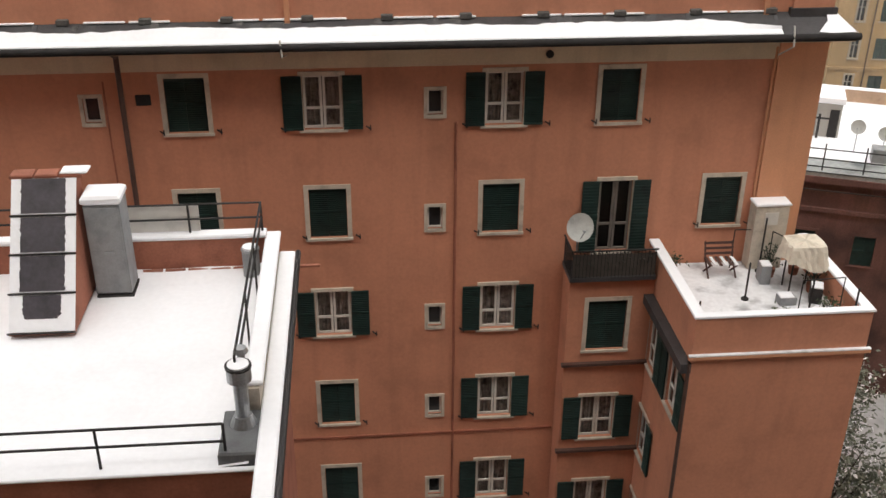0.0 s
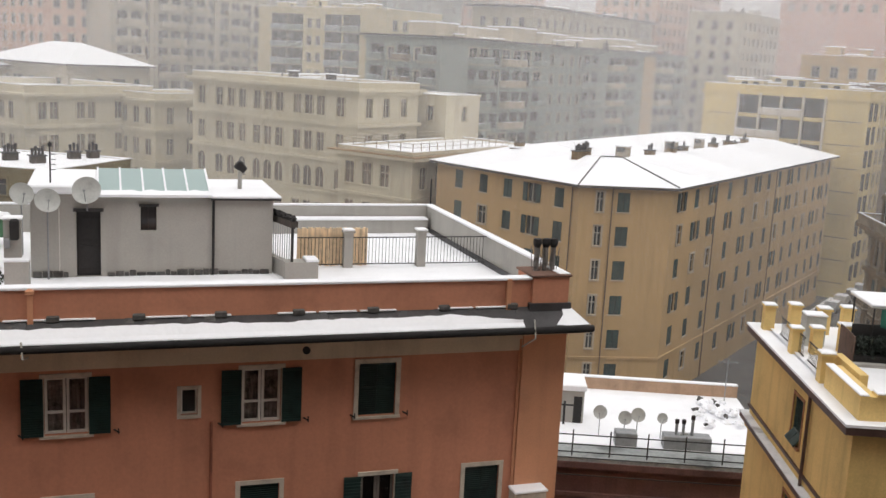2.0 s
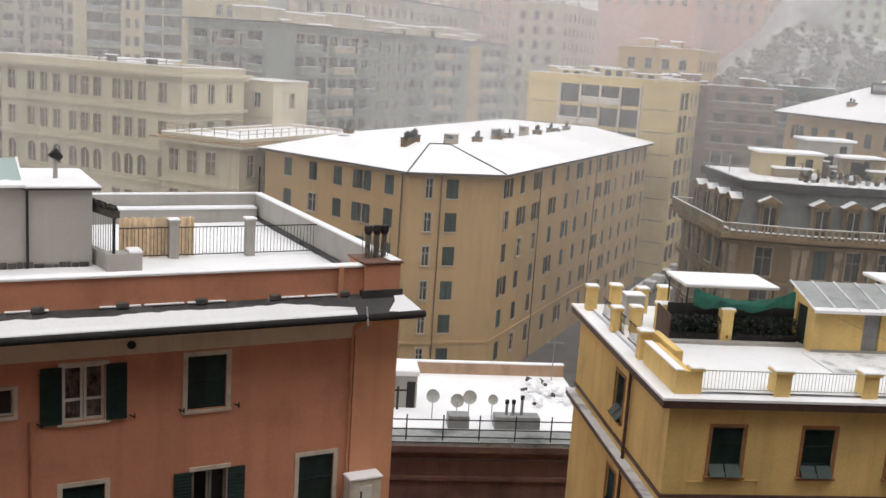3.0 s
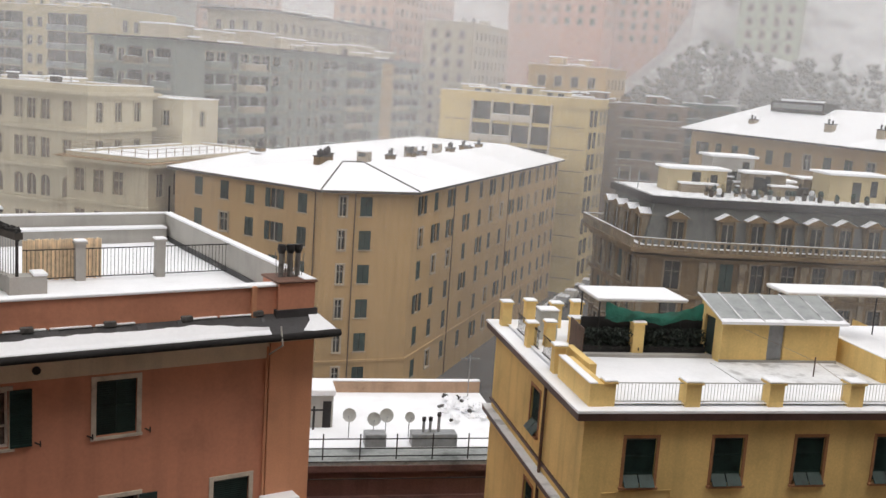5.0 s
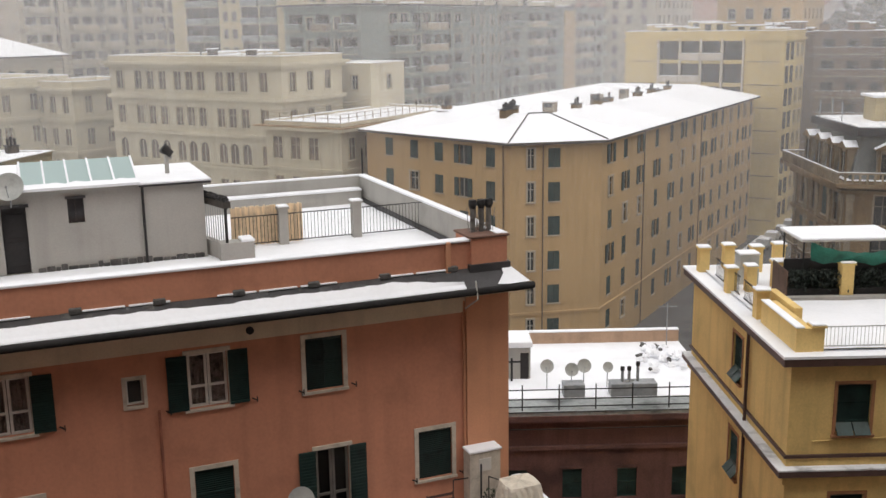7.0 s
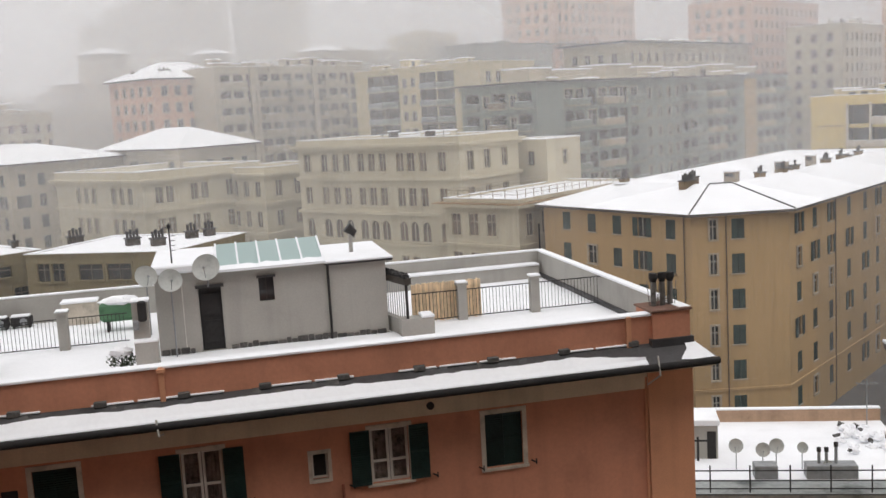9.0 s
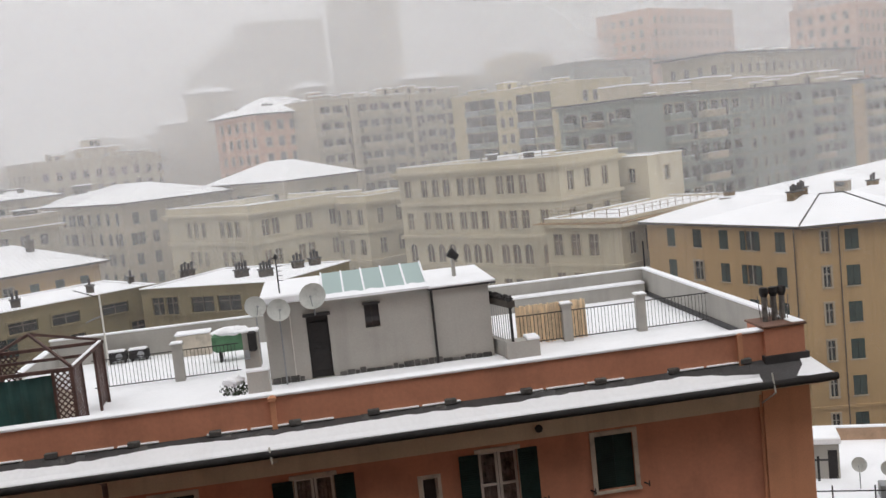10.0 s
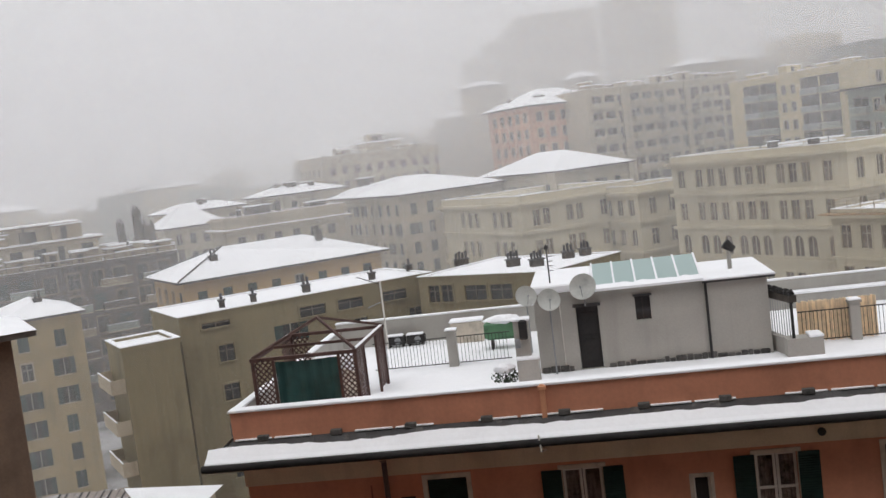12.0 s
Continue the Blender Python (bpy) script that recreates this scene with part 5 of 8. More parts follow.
for i in range(n + 1):
    x = EL - 0.02 + (11.55 - EL) * i / n
    k = min(0.8, max(0.3, 0.28 + 0.28 * min(1.0, (11.55 - x) / 2.2) + 0.14 * noise.noise(Vector((x * 0.35, 3, 0))) + 0.05 * noise.noise(Vector((x * 2.6, 7, 0))) + 0.03 * noise.noise(Vector((x * 9, 2, 0)))))
    y = 26.02 + 0.95 * k
    th = 0.012 * noise.noise(Vector((x * 1.7, 1, 5)))
    row = [(x, 26.08, 23.46), (x, 26.07, 23.49 + th), (x, 26.09, 23.53 + th), (x, 26.24, 23.6 + th), (x, y - 0.04, 23.535 + 0.48 * k), (x, y, 23.45 + 0.5 * k)]
    if prev:
        for a in range(5):
            s.quad(prev[a], row[a], row[a + 1], prev[a + 1])
    prev = row
put("roof_edge_snow", s, SNOW, orange, label="snow lying along the eaves")
put("roof_edge_snow", Shape().add([(13.15, 27.0, 23.98), (ER + 0.02, 26.02, 23.48), (ER + 0.02, 40.6, 23.48), (13.15, 39.9, 23.98)], ((0, 1, 2, 3),)), SNOW, orange)
put("roof_edge_snow", Shape().add([(12.55, 26.14, 23.52), (12.9, 26.09, 23.5), (ER - 0.03, 26.1, 23.51), (13.15, 26.96, 23.98), (12.98, 26.9, 23.95), (12.9, 26.5, 23.73)], ((0, 1, 2, 3, 4, 5),)), SNOW, orange)
put("roof_edge_snow", Shape().add([(-10.55, 27.0, 23.98), (EL - 0.02, 26.02, 23.48), (EL - 0.02, 40.6, 23.48), (-10.55, 39.9, 23.98)], ((0, 1, 2, 3),)), SNOW, orange)
GUTTER = material("black_gutter_paint", (0.022, 0.02, 0.02), 0.95, 0.2, 3.0, 20.0, 0.1)
put("gutter", Shape().tube((EL - 0.05, 25.97, 23.42), (ER + 0.03, 25.97, 23.42), 0.1, 12), GUTTER, orange, label="dark gutter along the eaves")
block = Shape().box(-0.16, 0.16, -0.12, 0.02, 0.0, 0.16, 0, 0.02).data("snow_guard", STONE_GREY)
slab = Shape().box(-0.53, 0.53, -0.05, 0.03, 0.0, 0.055, 0, 0.018).data("snow_strip", SNOW)
for i in range(11):
    put("snow_guard", block, None, orange, pose(-9.6 + 2.1 * i, 26.9, 23.86))
for i in range(20):
    if i % 7 not in (2, 5):
        put("snow_strip", slab, None, orange, pose(-9.9 + 1.15 * i, 26.88, 23.89))

# parapet and terrace
put("parapet", Shape().box(-10.5, 12.0, 26.9, 27.2, 23.5, 24.70), ORANGE, orange, label="orange parapet wall of the roof terrace")
put("parapet_snow", Shape().box(-10.55, 12.0, 26.84, 27.26, 24.70, 24.78, 0, 0.02), SNOW, orange, label="snow on the parapet")
for x, y, u, v, top in ((12.75, 12.98, 28.0, 39.8, 24.93), (-10.5, 12.75, 39.6, 39.8, 24.93), (-10.5, -10.3, 27.2, 39.6, 24.70)):
    put("terrace_wall", Shape().box(x, y, u, v, 23.5, top), GREY_WALL, orange, label="grey rendered wall round the roof terrace")
    put("terrace_wall_snow", Shape().box(x - 0.03, y + 0.03, u + 0.001, v - 0.001, top, top + 0.08, 0, 0.02), SNOW, orange)
put("wall_skirting", Shape().box(12.69, 12.75, 28.1, 39.5, 23.9, 24.1), ROOF_DARK, orange, label="dark bitumen skirting of the terrace wall")
put("inner_ledge", Shape().box(6.0, 12.6, 39.0, 39.6, 23.9, 24.45), GREY_WALL, orange)
put("inner_ledge_snow", Shape().box(6.0, 12.6, 38.96, 39.56, 24.45, 24.52), SNOW, orange)
s, n, k = Shape(), 48, 26
pts = [(-10.3 + 23.05 * i / n, 27.2 + 12.4 * j / k, 23.92 + 0.03 * noise.noise(Vector((i * 0.35, j * 0.45, 2)))) for j in range(k + 1) for i in range(n + 1)]
s.add(pts, [(j * (n + 1) + i, j * (n + 1) + i + 1, (j + 1) * (n + 1) + i + 1, (j + 1) * (n + 1) + i) for j in range(k) for i in range(n)])
put("terrace_snow", s, SNOW, orange, label="smooth snow over the roof terrace")

# pipes, vents and small fittings of the front
PIPE = material("brown_downpipe", (0.09, 0.05, 0.04), 0.5, 0.2, 4.0, 30.0, 0.05)
put("downpipe", Shape().tube((-6.3, 26.9, 0), (-6.3, 26.9, 23.0), 0.075).tube((-6.3, 26.9, 22.99), (-6.3, 26.1, 23.36), 0.07), PIPE, orange, label="dark brown downpipe")
put("downpipe", Shape().tube((2.79, 26.95, 0), (2.79, 26.95, 20.9), 0.04), BRICK_RED, orange, label="thin orange-painted pipe")
put("downpipe", Shape().tube((-6.75, 26.95, 0), (-6.75, 26.95, 22.3), 0.025), BRICK_RED, orange)
put("downpipe", Shape().tube((11.8, 26.95, 12), (11.8, 26.95, 22.9), 0.045), ORANGE_TRIM, orange)
put("pipe_cover", Shape().box(-1.8, -1.66, 26.8, 26.9, 23.7, 24.75, 0, 0.02).box(-1.84, -1.62, 26.76, 26.9, 24.6, 24.72, 0, 0.02), ORANGE_TRIM, orange)
put("pipe_cover", Shape().box(11.2, 11.34, 26.8, 26.9, 23.7, 24.75, 0, 0.02), ORANGE_TRIM, orange)
WIRE = material("pale_pipe", (0.5, 0.48, 0.44), 0.5, 0.1)
put("overflow_pipe", Shape().tube((-1.9, 25.95, 23.62), (-1.86, 25.86, 23.2), 0.025).tube((-1.86, 25.86, 23.21), (-1.8, 26.7, 23.0), 0.025), WIRE, orange)
put("overflow_pipe", Shape().tube((11.75, 25.95, 23.75), (11.78, 25.86, 23.2), 0.025).tube((11.78, 25.86, 23.21), (11.8, 26.8, 22.7), 0.025), WIRE, orange)
put("vent", Shape().tube((5.35, 26.92, 22.83), (5.35, 26.86, 22.83), 0.11, 14), IRON_AND_SHADE, orange, label="round dark vent")
put("vent", Shape().box(-5.95, -5.55, 26.96, 27.0, 21.6, 21.9, 0, 0.01), IRON_AND_SHADE, orange, label="dark vent patch")
hook = Shape().bar((0, 0, 0), (0.14, -0.1, -0.06), 0.03, 0.03).bar((0.12, -0.1, -0.1), (0.12, -0.1, 0.06), 0.03, 0.03).data("shutter_catch", IRON_AND_SHADE)
for c, top, k, w, r in wins:
    if k in "sc":
        far = 0.78 if k == "s" else 1.18
        for sx in (-1, 1):
            put("shutter_catch", hook, None, orange, pose(c + sx * far, 26.99, top - 1.5, 0, 0, 0))

# chimney on the corner
STOVE = material("sooty_steel", (0.15, 0.14, 0.13), 0.7, 0.4, 6.0, 30.0, 0.2)
PIPE_DARK = material("dark_coping", (0.16, 0.085, 0.06), 0.8, 0.2, 3.0, 20.0, 0.2)
chimney = thing("corner_chimney", OF @ pose(12.58, 27.4, 23.6), "orange corner chimney stack with two dark flue pots", "chimney")
put("shaft", Shape().box(-0.58, 0.58, -0.62, 0.55, 0, 1.2), ORANGE, chimney)
put("shaft_foot", Shape().box(-0.66, 0.66, -0.7, 0.6, 0, 0.42), ROOF_DARK, chimney)
put("capstone", Shape().box(-0.64, 0.64, -0.68, 0.6, 1.2, 1.27, 0, 0.02), PIPE_DARK, chimney)
put("cap_snow", Shape().box(0.25, 0.62, -0.6, 0.56, 1.27, 1.3, 0, 0.012), SNOW, chimney)
for x in (-0.26, 0.02, 0.27):
    f = put("flue", Shape().tube((x, 0, 1.18), (x, 0, 2.0), 0.08, 12), STOVE, chimney)
    put("cowl", Shape().tube((x, 0, 1.98), (x, 0, 2.1), 0.09, 12, 0, 0.135).tube((x, 0, 2.1), (x, 0, 2.24), 0.135, 12, 0, 0.12), IRON_AND_SHADE, f)
    for a in (0.8, 2.4, 3.9, 5.5):
        put("stay", Shape().tube((x + 0.12 * math.cos(a), 0.12 * math.sin(a), 1.2), (x + 0.19 * math.cos(a), 0.19 * math.sin(a), 2.0), 0.012, 5), STOVE, f)

# stair hut on the terrace
hut = thing("stair_hut", OF @ pose(0, 31.9, 23.92), "grey rendered stair hut with a glazed roof, in the snow", "hut")
h = Shape()
wall_face(h, (-2.0, 0), (5.15, 0), 0, 2.36, [(1.28, 1.98, 0.0, 2.0), (3.13, 3.6, 1.4, 2.15)], 0.2)
wall_face(h, (5.15, 0), (5.15, 4.0), 0, 2.36, [])
wall_face(h, (5.15, 4.0), (-2.0, 4.0), 0, 2.36, [])
wall_face(h, (-2.0, 4.0), (-2.0, 0), 0, 2.36, [])
put("wall", h, GREY_WALL, hut)
put("roof_snow", Shape().box(-2.08, -0.12, -0.12, 4.05, 2.52, 2.78, 0, 0.05), SNOW, hut, label="thick snow on the hut roof")
put("fascia", Shape().box(-2.04, -0.12, -0.06, 4.0, 2.36, 2.52), GREY_WALL, hut)
put("roof_snow", Shape().box(3.22, 5.4, -0.14, 4.05, 2.42, 2.5, 0, 0.03), SNOW, hut)
put("roof_board", Shape().box(3.22, 5.38, -0.12, 4.03, 2.36, 2.42), ROOF_DARK, hut)
d = put("door", Shape().box(-0.71, -0.03, 0.1, 0.14, 0.02, 1.98, 0, 0.01), IRON_AND_SHADE, hut, label="dark metal door")
for z in (0.25, 1.1):
    put("door_panel", Shape().box(-0.61, -0.13, 0.07, 0.1, z, z + 0.7, 0, 0.01), IRON_AND_SHADE, d)
put("door_lintel", Shape().box(-0.8, 0.06, -0.12, 0.0, 2.0, 2.09), ROOF_DARK, hut)
w = put("window", Shape().box(1.08, 1.66, -0.06, 0.0, 2.15, 2.22), ROOF_DARK, hut, label="small dark window")
put("pane", Shape().box(1.13, 1.6, 0.12, 0.15, 1.4, 2.15), PANE, w)
put("window_bar", Shape().box(1.34, 1.38, 0.08, 0.12, 1.4, 2.15), IRON_AND_SHADE, w)
put("downpipe", Shape().tube((3.3, -0.07, 0), (3.3, -0.07, 2.4), 0.04), IRON_AND_SHADE, hut)
put("cable", Shape().tube((-1.2, -0.02, 0.05), (-1.2, -0.02, 2.1), 0.018, 6), WHITE, hut)
STONE = material("dark_rubble", (0.10, 0.095, 0.09), 0.85, 0.35, 6.0, 20.0, 0.4, island=0.4)
rng = random.Random(5)
x = -1.95
while x < 5.0:
    wd = rng.uniform(0.15, 0.34)
    if not (-0.75 < x + wd and x < 0.02):
        put("base_stone", Shape().box(x, min(5.14, x + wd - 0.02), -0.07, 0.0, 0.0, rng.uniform(0.1, 0.2), 0, 0.02), STONE, hut)
    x += wd
GLASS = bpy.data.materials.new("wired_roof_glass")
GLASS.use_nodes = True
gb = GLASS.node_tree.nodes["Principled BSDF"]
gb.inputs["Base Color"].default_value = (0.36, 0.47, 0.46, 1)
gb.inputs["Roughness"].default_value, gb.inputs["Transmission Weight"].default_value = 0.4, 0.12
x0g, x1g, yf, yb, zf, zb = -0.1, 3.2, -0.18, 1.9, 2.48, 3.06
for i in range(5):
    a, b = x0g + (x1g - x0g) * i / 5, x0g + (x1g - x0g) * (i + 1) / 5
    put("roof_pane", Shape().add([(a + 0.03, yf, zf), (b - 0.03, yf, zf), (b - 0.03, yb, zb), (a + 0.03, yb, zb), (a + 0.03, yf, zf + 0.02), (b - 0.03, yf, zf + 0.02), (b - 0.03, yb, zb + 0.02), (a + 0.03, yb, zb + 0.02)],
        ((3, 2, 1, 0), (4, 5, 6, 7), (0, 1, 5, 4), (1, 2, 6, 5), (2, 3, 7, 6), (3, 0, 4, 7))), GLASS, hut, label="pale green wired glass pane")
for i in range(6):
    a = x0g + (x1g - x0g) * i / 5
    put("glazing_bar", Shape().bar((a, yf - 0.03, zf + 0.02), (a, yb, zb + 0.03), 0.06, 0.06), SNOW, hut, label="snow-crusted glazing bar")
s, prev = Shape(), None
for i in range(41):
    x = x0g - 0.05 + (x1g - x0g + 0.1) * i / 40
    k = 0.34 + 0.12 * noise.noise(Vector((x * 3.1, 8, 0)))
    row = [(x, yf - 0.06, zf - 0.02), (x, yf - 0.06, zf + 0.06), (x, yf + k, zf + 0.05 + k * 0.28), (x, yf + k + 0.03, zf + 0.02 + k * 0.28)]
    if prev:
        for a in range(3):
            s.quad(prev[a], row[a], row[a + 1], prev[a + 1])
    prev = row
put("roof_snow", s, SNOW, hut, label="snow along the lower edge of the glazing")
put("glazing_back", Shape().add([(x0g, yb, 2.4), (x1g, yb, 2.4), (x1g, yb, zb), (x0g, yb, zb)], ((0, 1, 2, 3),)).add([(x0g, yf, 2.36), (x0g, yb, 2.36), (x0g, yb, zb), (x0g, yf, zf)], ((0, 1, 2, 3),)).add([(x1g, yf, 2.36), (x1g, yb, 2.36), (x1g, yb, zb), (x1g, yf, zf)], ((0, 1, 2, 3),)), GREY_WALL, hut)

# satellite dishes and aerial
DISH = material("pale_dish", (0.42, 0.43, 0.41), 0.5, 0.1, 4.0, 20.0, 0.05)


def dish(m, r, mast, face=0.0, tilt=25.0, mat=None, label="pale round satellite dish on a short mast"):
    """A satellite dish; m stands at the foot of its mast."""
    t = thing("satellite_dish", m, label, "dish", "satellite dishes")
    s, rings, n = Shape(), 4, 22
    pts = [(0, 0.0, 0)]
    for j in range(1, rings + 1):
        q = r * j / rings
        pts += [(q * math.cos(2 * math.pi * i / n), -0.22 * q * q / r, q * math.sin(2 * math.pi * i / n)) for i in range(n)]
    fs = [(0, 1 + i, 1 + (i + 1) % n) for i in range(n)]
    for j in range(rings - 1):
        fs += [(1 + j * n + i, 1 + (j + 1) * n + i, 1 + (j + 1) * n + (i + 1) % n, 1 + j * n + (i + 1) % n) for i in range(n)]
    back = [(x, y + 0.015, z) for x, y, z in pts]
    s.add(pts, fs).add(back, fs)
    aim = pose(0, -0.08, mast, -tilt, 0, face)
    put("reflector", s, mat or DISH, t, aim)
    put("mast", Shape().tube((0, 0, 0), (0, 0, mast), 0.025, 8), ZINC, t)
    a = put("arm", Shape().tube((0, -0.02, -r * 0.85), (0, -r * 0.9, -r * 0.25), 0.012, 6), ZINC, t, aim)
    put("receiver", Shape().tube((0, -r * 0.95, -r * 0.25), (0, -r * 0.78, -r * 0.2), 0.035, 8), ZINC, a)
    return t


for x, y, z, r, mast, face in ((-2.2, 31.6, 23.92, 0.34, 2.55, 20), (-1.5, 31.6, 23.92, 0.36, 2.36, 10), (-0.4, 31.6, 25.98, 0.42, 0.6, -12)):
    dish(OF @ pose(x, y, z), r, mast, face)
aerial = thing("roof_aerial", OF @ pose(-1.44, 32.4, 26.4), "thin television aerial on a mast", "aerial")
put("mast", Shape().tube((0, 0, 0), (0, 0, 1.55), 0.025, 6), IRON_AND_SHADE, aerial)
for i, z in enumerate((0.7, 0.85, 1.0, 1.15, 1.42)):
    put("rod", Shape().tube((-0.02, 0, z), (0.16 if i < 4 else -0.2, 0, z), 0.012, 5), IRON_AND_SHADE, aerial)
put("cross", Shape().box(-0.06, 0.06, -0.02, 0.02, 1.38, 1.5), IRON_AND_SHADE, aerial)
cowl = thing("wind_cowl", OF @ pose(4.3, 33.5, 26.3), "dark rotating chimney cowl on a pole", "chimney cowl")
put("pole", Shape().tube((0, 0, 0), (0, 0, 0.75), 0.07, 8), GREY_WALL, cowl)
put("hood", Shape().tube((-0.1, 0, 0.95), (0.16, 0, 0.72), 0.17, 10, 0, 0.12), IRON_AND_SHADE, cowl)


def railing(m, length, height, label, bar_mat=IRON_AND_SHADE, gap=0.115, rails=(0.08,)):
    t = thing("railing", m, label, "railing", "terrace railings")
    put("top_rail", Shape().box(0, length, -0.02, 0.02, height - 0.03, height), bar_mat, t)
    for z in rails:
        put("bottom_rail", Shape().box(0, length, -0.015, 0.015, z, z + 0.03), bar_mat, t)
    me = Shape().tube((0, 0, rails[0] + 0.03), (0, 0, height - 0.03), 0.0095, 5).data("baluster", bar_mat)
    n = int(length / gap)
    for i in range(1, n):
        put("baluster", me, None, t, pose(length * i / n, 0, 0))
    return t


def pier(m, w, h, mat, label, snow=0.07):
    t = thing("pier", m, label, "pier", "terrace piers")
    put("shaft", Shape().box(-w / 2, w / 2, -w / 2, w / 2, 0, h), mat, t)
    put("cap", Shape().box(-w / 2 - 0.05, w / 2 + 0.05, -w / 2 - 0.05, w / 2 + 0.05, h, h + 0.06), mat, t)
    put("cap_snow", Shape().box(-w / 2 - 0.045, w / 2 + 0.045, -w / 2 - 0.045, w / 2 + 0.045, h + 0.06, h + 0.06 + snow, 0, 0.03), SNOW, t)
    return t


grey_rail = "thin dark iron railing standing in snow on the terrace"
for x, y, a, b in ((6.1, 32.7, 0, 1.55), (6.1, 32.7, 1.85, 4.08), (6.1, 32.7, 4.4, 6.65)):
    railing(OF @ pose(x + a, y, 23.92), b - a, 1.02, grey_rail)
for x in (7.8, 10.35):
    pier(OF @ pose(x, 32.7, 23.9), 0.3, 1.2, GREY_WALL, "square grey pier with a snow cap on the terrace")
for a, b in ((-7.9, -5.29), (-4.93, -3.1)):
    railing(OF @ pose(a, 34.4, 23.92), b - a, 1.02, grey_rail)
pier(OF @ pose(-5.11, 34.4, 23.9), 0.32, 1.2, GREY_WALL, "square grey pier with a snow cap on the terrace")

BAMBOO = material("bamboo", (0.84, 0.66, 0.45), 0.7, 0.15, 6.0, 40.0, 0.2, island=0.25)
screen = thing("bamboo_screen", OF @ pose(6.12, 32.85, 23.95), "split bamboo privacy screen behind the railing", "screen")
cane = Shape().tube((0, 0, 0), (0, 0, 1.28), 0.029, 6).data("cane", BAMBOO)
for i in range(46):
    if not 32 <= i <= 34:
        put("cane", cane, None, screen, pose(0.02 + i * 0.052, rng.uniform(-0.006, 0.006), rng.uniform(-0.03, 0.02)))

# stub walls and planters beside the hut
stub = thing("stub_wall", OF @ pose(-2.28, 30.2, 23.92), "grey stub wall with snowy top and wrapped pots", "wall")
put("foot", Shape().box(-0.3, 0.34, -0.2, 0.5, 0, 0.86), GREY_WALL, stub)
put("foot_snow", Shape().box(-0.32, 0.36, -0.22, 0.52, 0.86, 0.93, 0, 0.02), SNOW, stub)
put("column", Shape().box(-0.32, 0.14, 0.1, 0.5, 0.93, 2.0), GREY_WALL, stub)
put("column_snow", Shape().box(-0.36, 0.18, 0.06, 0.54, 2.0, 2.08, 0, 0.03), SNOW, stub)
put("lantern", Shape().box(-0.14, 0.1, -0.08, 0.09, 1.45, 2.05, 0, 0.05), IRON_AND_SHADE, stub)
put("lantern", Shape().box(-0.3, -0.14, -0.02, 0.09, 1.2, 1.5, 0, 0.04), ZINC, stub)
stub = thing("stub_wall", OF @ pose(5.95, 31.2, 23.92), "grey stub wall with iron railing and planter troughs", "wall")
put("foot", Shape().box(-0.55, 0.5, -0.3, 0.3, 0, 0.55), GREY_WALL, stub)
put("foot_snow", Shape().box(0.1, 0.52, -0.32, 0.32, 0.55, 0.65, 0, 0.03), SNOW, stub)
put("plinth", Shape().prism([(-0.42, -0.25), (-0.2, -0.25), (-0.8, 2.05), (-1.02, 2.05)], 0.0, 0.5), GREY_WALL, stub)
put("end_post", Shape().box(-0.36, -0.28, -0.2, -0.12, 0.5, 1.72), IRON_AND_SHADE, stub)
for i in range(13):
    put("bar", Shape().bar((-0.32 - 0.045 * i, -0.05 + 0.16 * i, 0.5), (-0.32 - 0.045 * i, -0.05 + 0.16 * i, 1.62), 0.022, 0.022), ZINC, stub)
put("top_rail", Shape().bar((-0.27, -0.2, 1.62), (-0.9, 2.0, 1.62), 0.05, 0.04), IRON_AND_SHADE, stub)
put("trough", Shape().prism([(-0.4, -0.22), (-0.16, -0.22), (-0.74, 1.9), (-0.98, 1.9)], 1.64, 1.84), SOOT_AND_SHADE, stub, label="dark planter troughs on the rail")
s = Shape()
for i in range(9):
    s.blob((-0.31 - 0.06 * i, -0.1 + 0.22 * i, 1.9), 0.13, 0.15, 0.1, i * 3.1, 0.8)
put("dead_plants", s, IRON_AND_SHADE, stub, label="withered plants in the troughs")
bush = thing("potted_bush", OF @ pose(-3.0, 30.4, 23.92), "dark evergreen bush half buried in snow", "bush")
LEAF = material("evergreen_leaf", (0.05, 0.075, 0.035), 0.7, 0.3, 6.0, 20.0, 0.2, island=0.4)
s = Shape()
for i in range(420):
    d = Vector((rng.gauss(0, 1), rng.gauss(0, 1), rng.gauss(0, 1))).normalized() * rng.uniform(0.2, 0.42)
    c = Vector((0, 0, 0.36)) + Vector((d.x * 1.1, d.y, d.z * 0.8))
    a, b = Vector((rng.gauss(0, 1), rng.gauss(0, 1), rng.gauss(0, 1))).normalized() * 0.05, Vector((rng.gauss(0, 1), rng.gauss(0, 1), rng.gauss(0, 1))).normalized() * 0.03
    s.quad(c - a, c - b, c + a, c + b)
put("foliage", s, LEAF, bush)
put("branch", Shape().tube((0, 0, 0), (0, 0, 0.5), 0.03, 6).tube((0, 0, 0.2), (-0.35, 0.1, 0.55), 0.015, 5), IRON_AND_SHADE, bush)
put("snow_load", Shape().blob((-0.02, -0.02, 0.6), 0.36, 0.3, 0.16, 4, 0.5), SNOW, bush)

# bin, chest and outdoor units at the back of the terrace
BIN = material("green_tarpaulin", (0.08, 0.19, 0.10), 0.6, 0.2, 3.0, 20.0, 0.2)
binn = thing("garden_chest", OF @ pose(-3.5, 36.8, 23.92), "green covered garden chest topped with snow", "chest")
put("cover", Shape().box(-0.7, 0.62, -0.3, 0.35, 0.35, 1.05, 0, 0.12), BIN, binn)
put("snow_load", Shape().blob((-0.02, 0, 1.04), 0.68, 0.38, 0.17, 2, 0.3, 14), SNOW, binn)
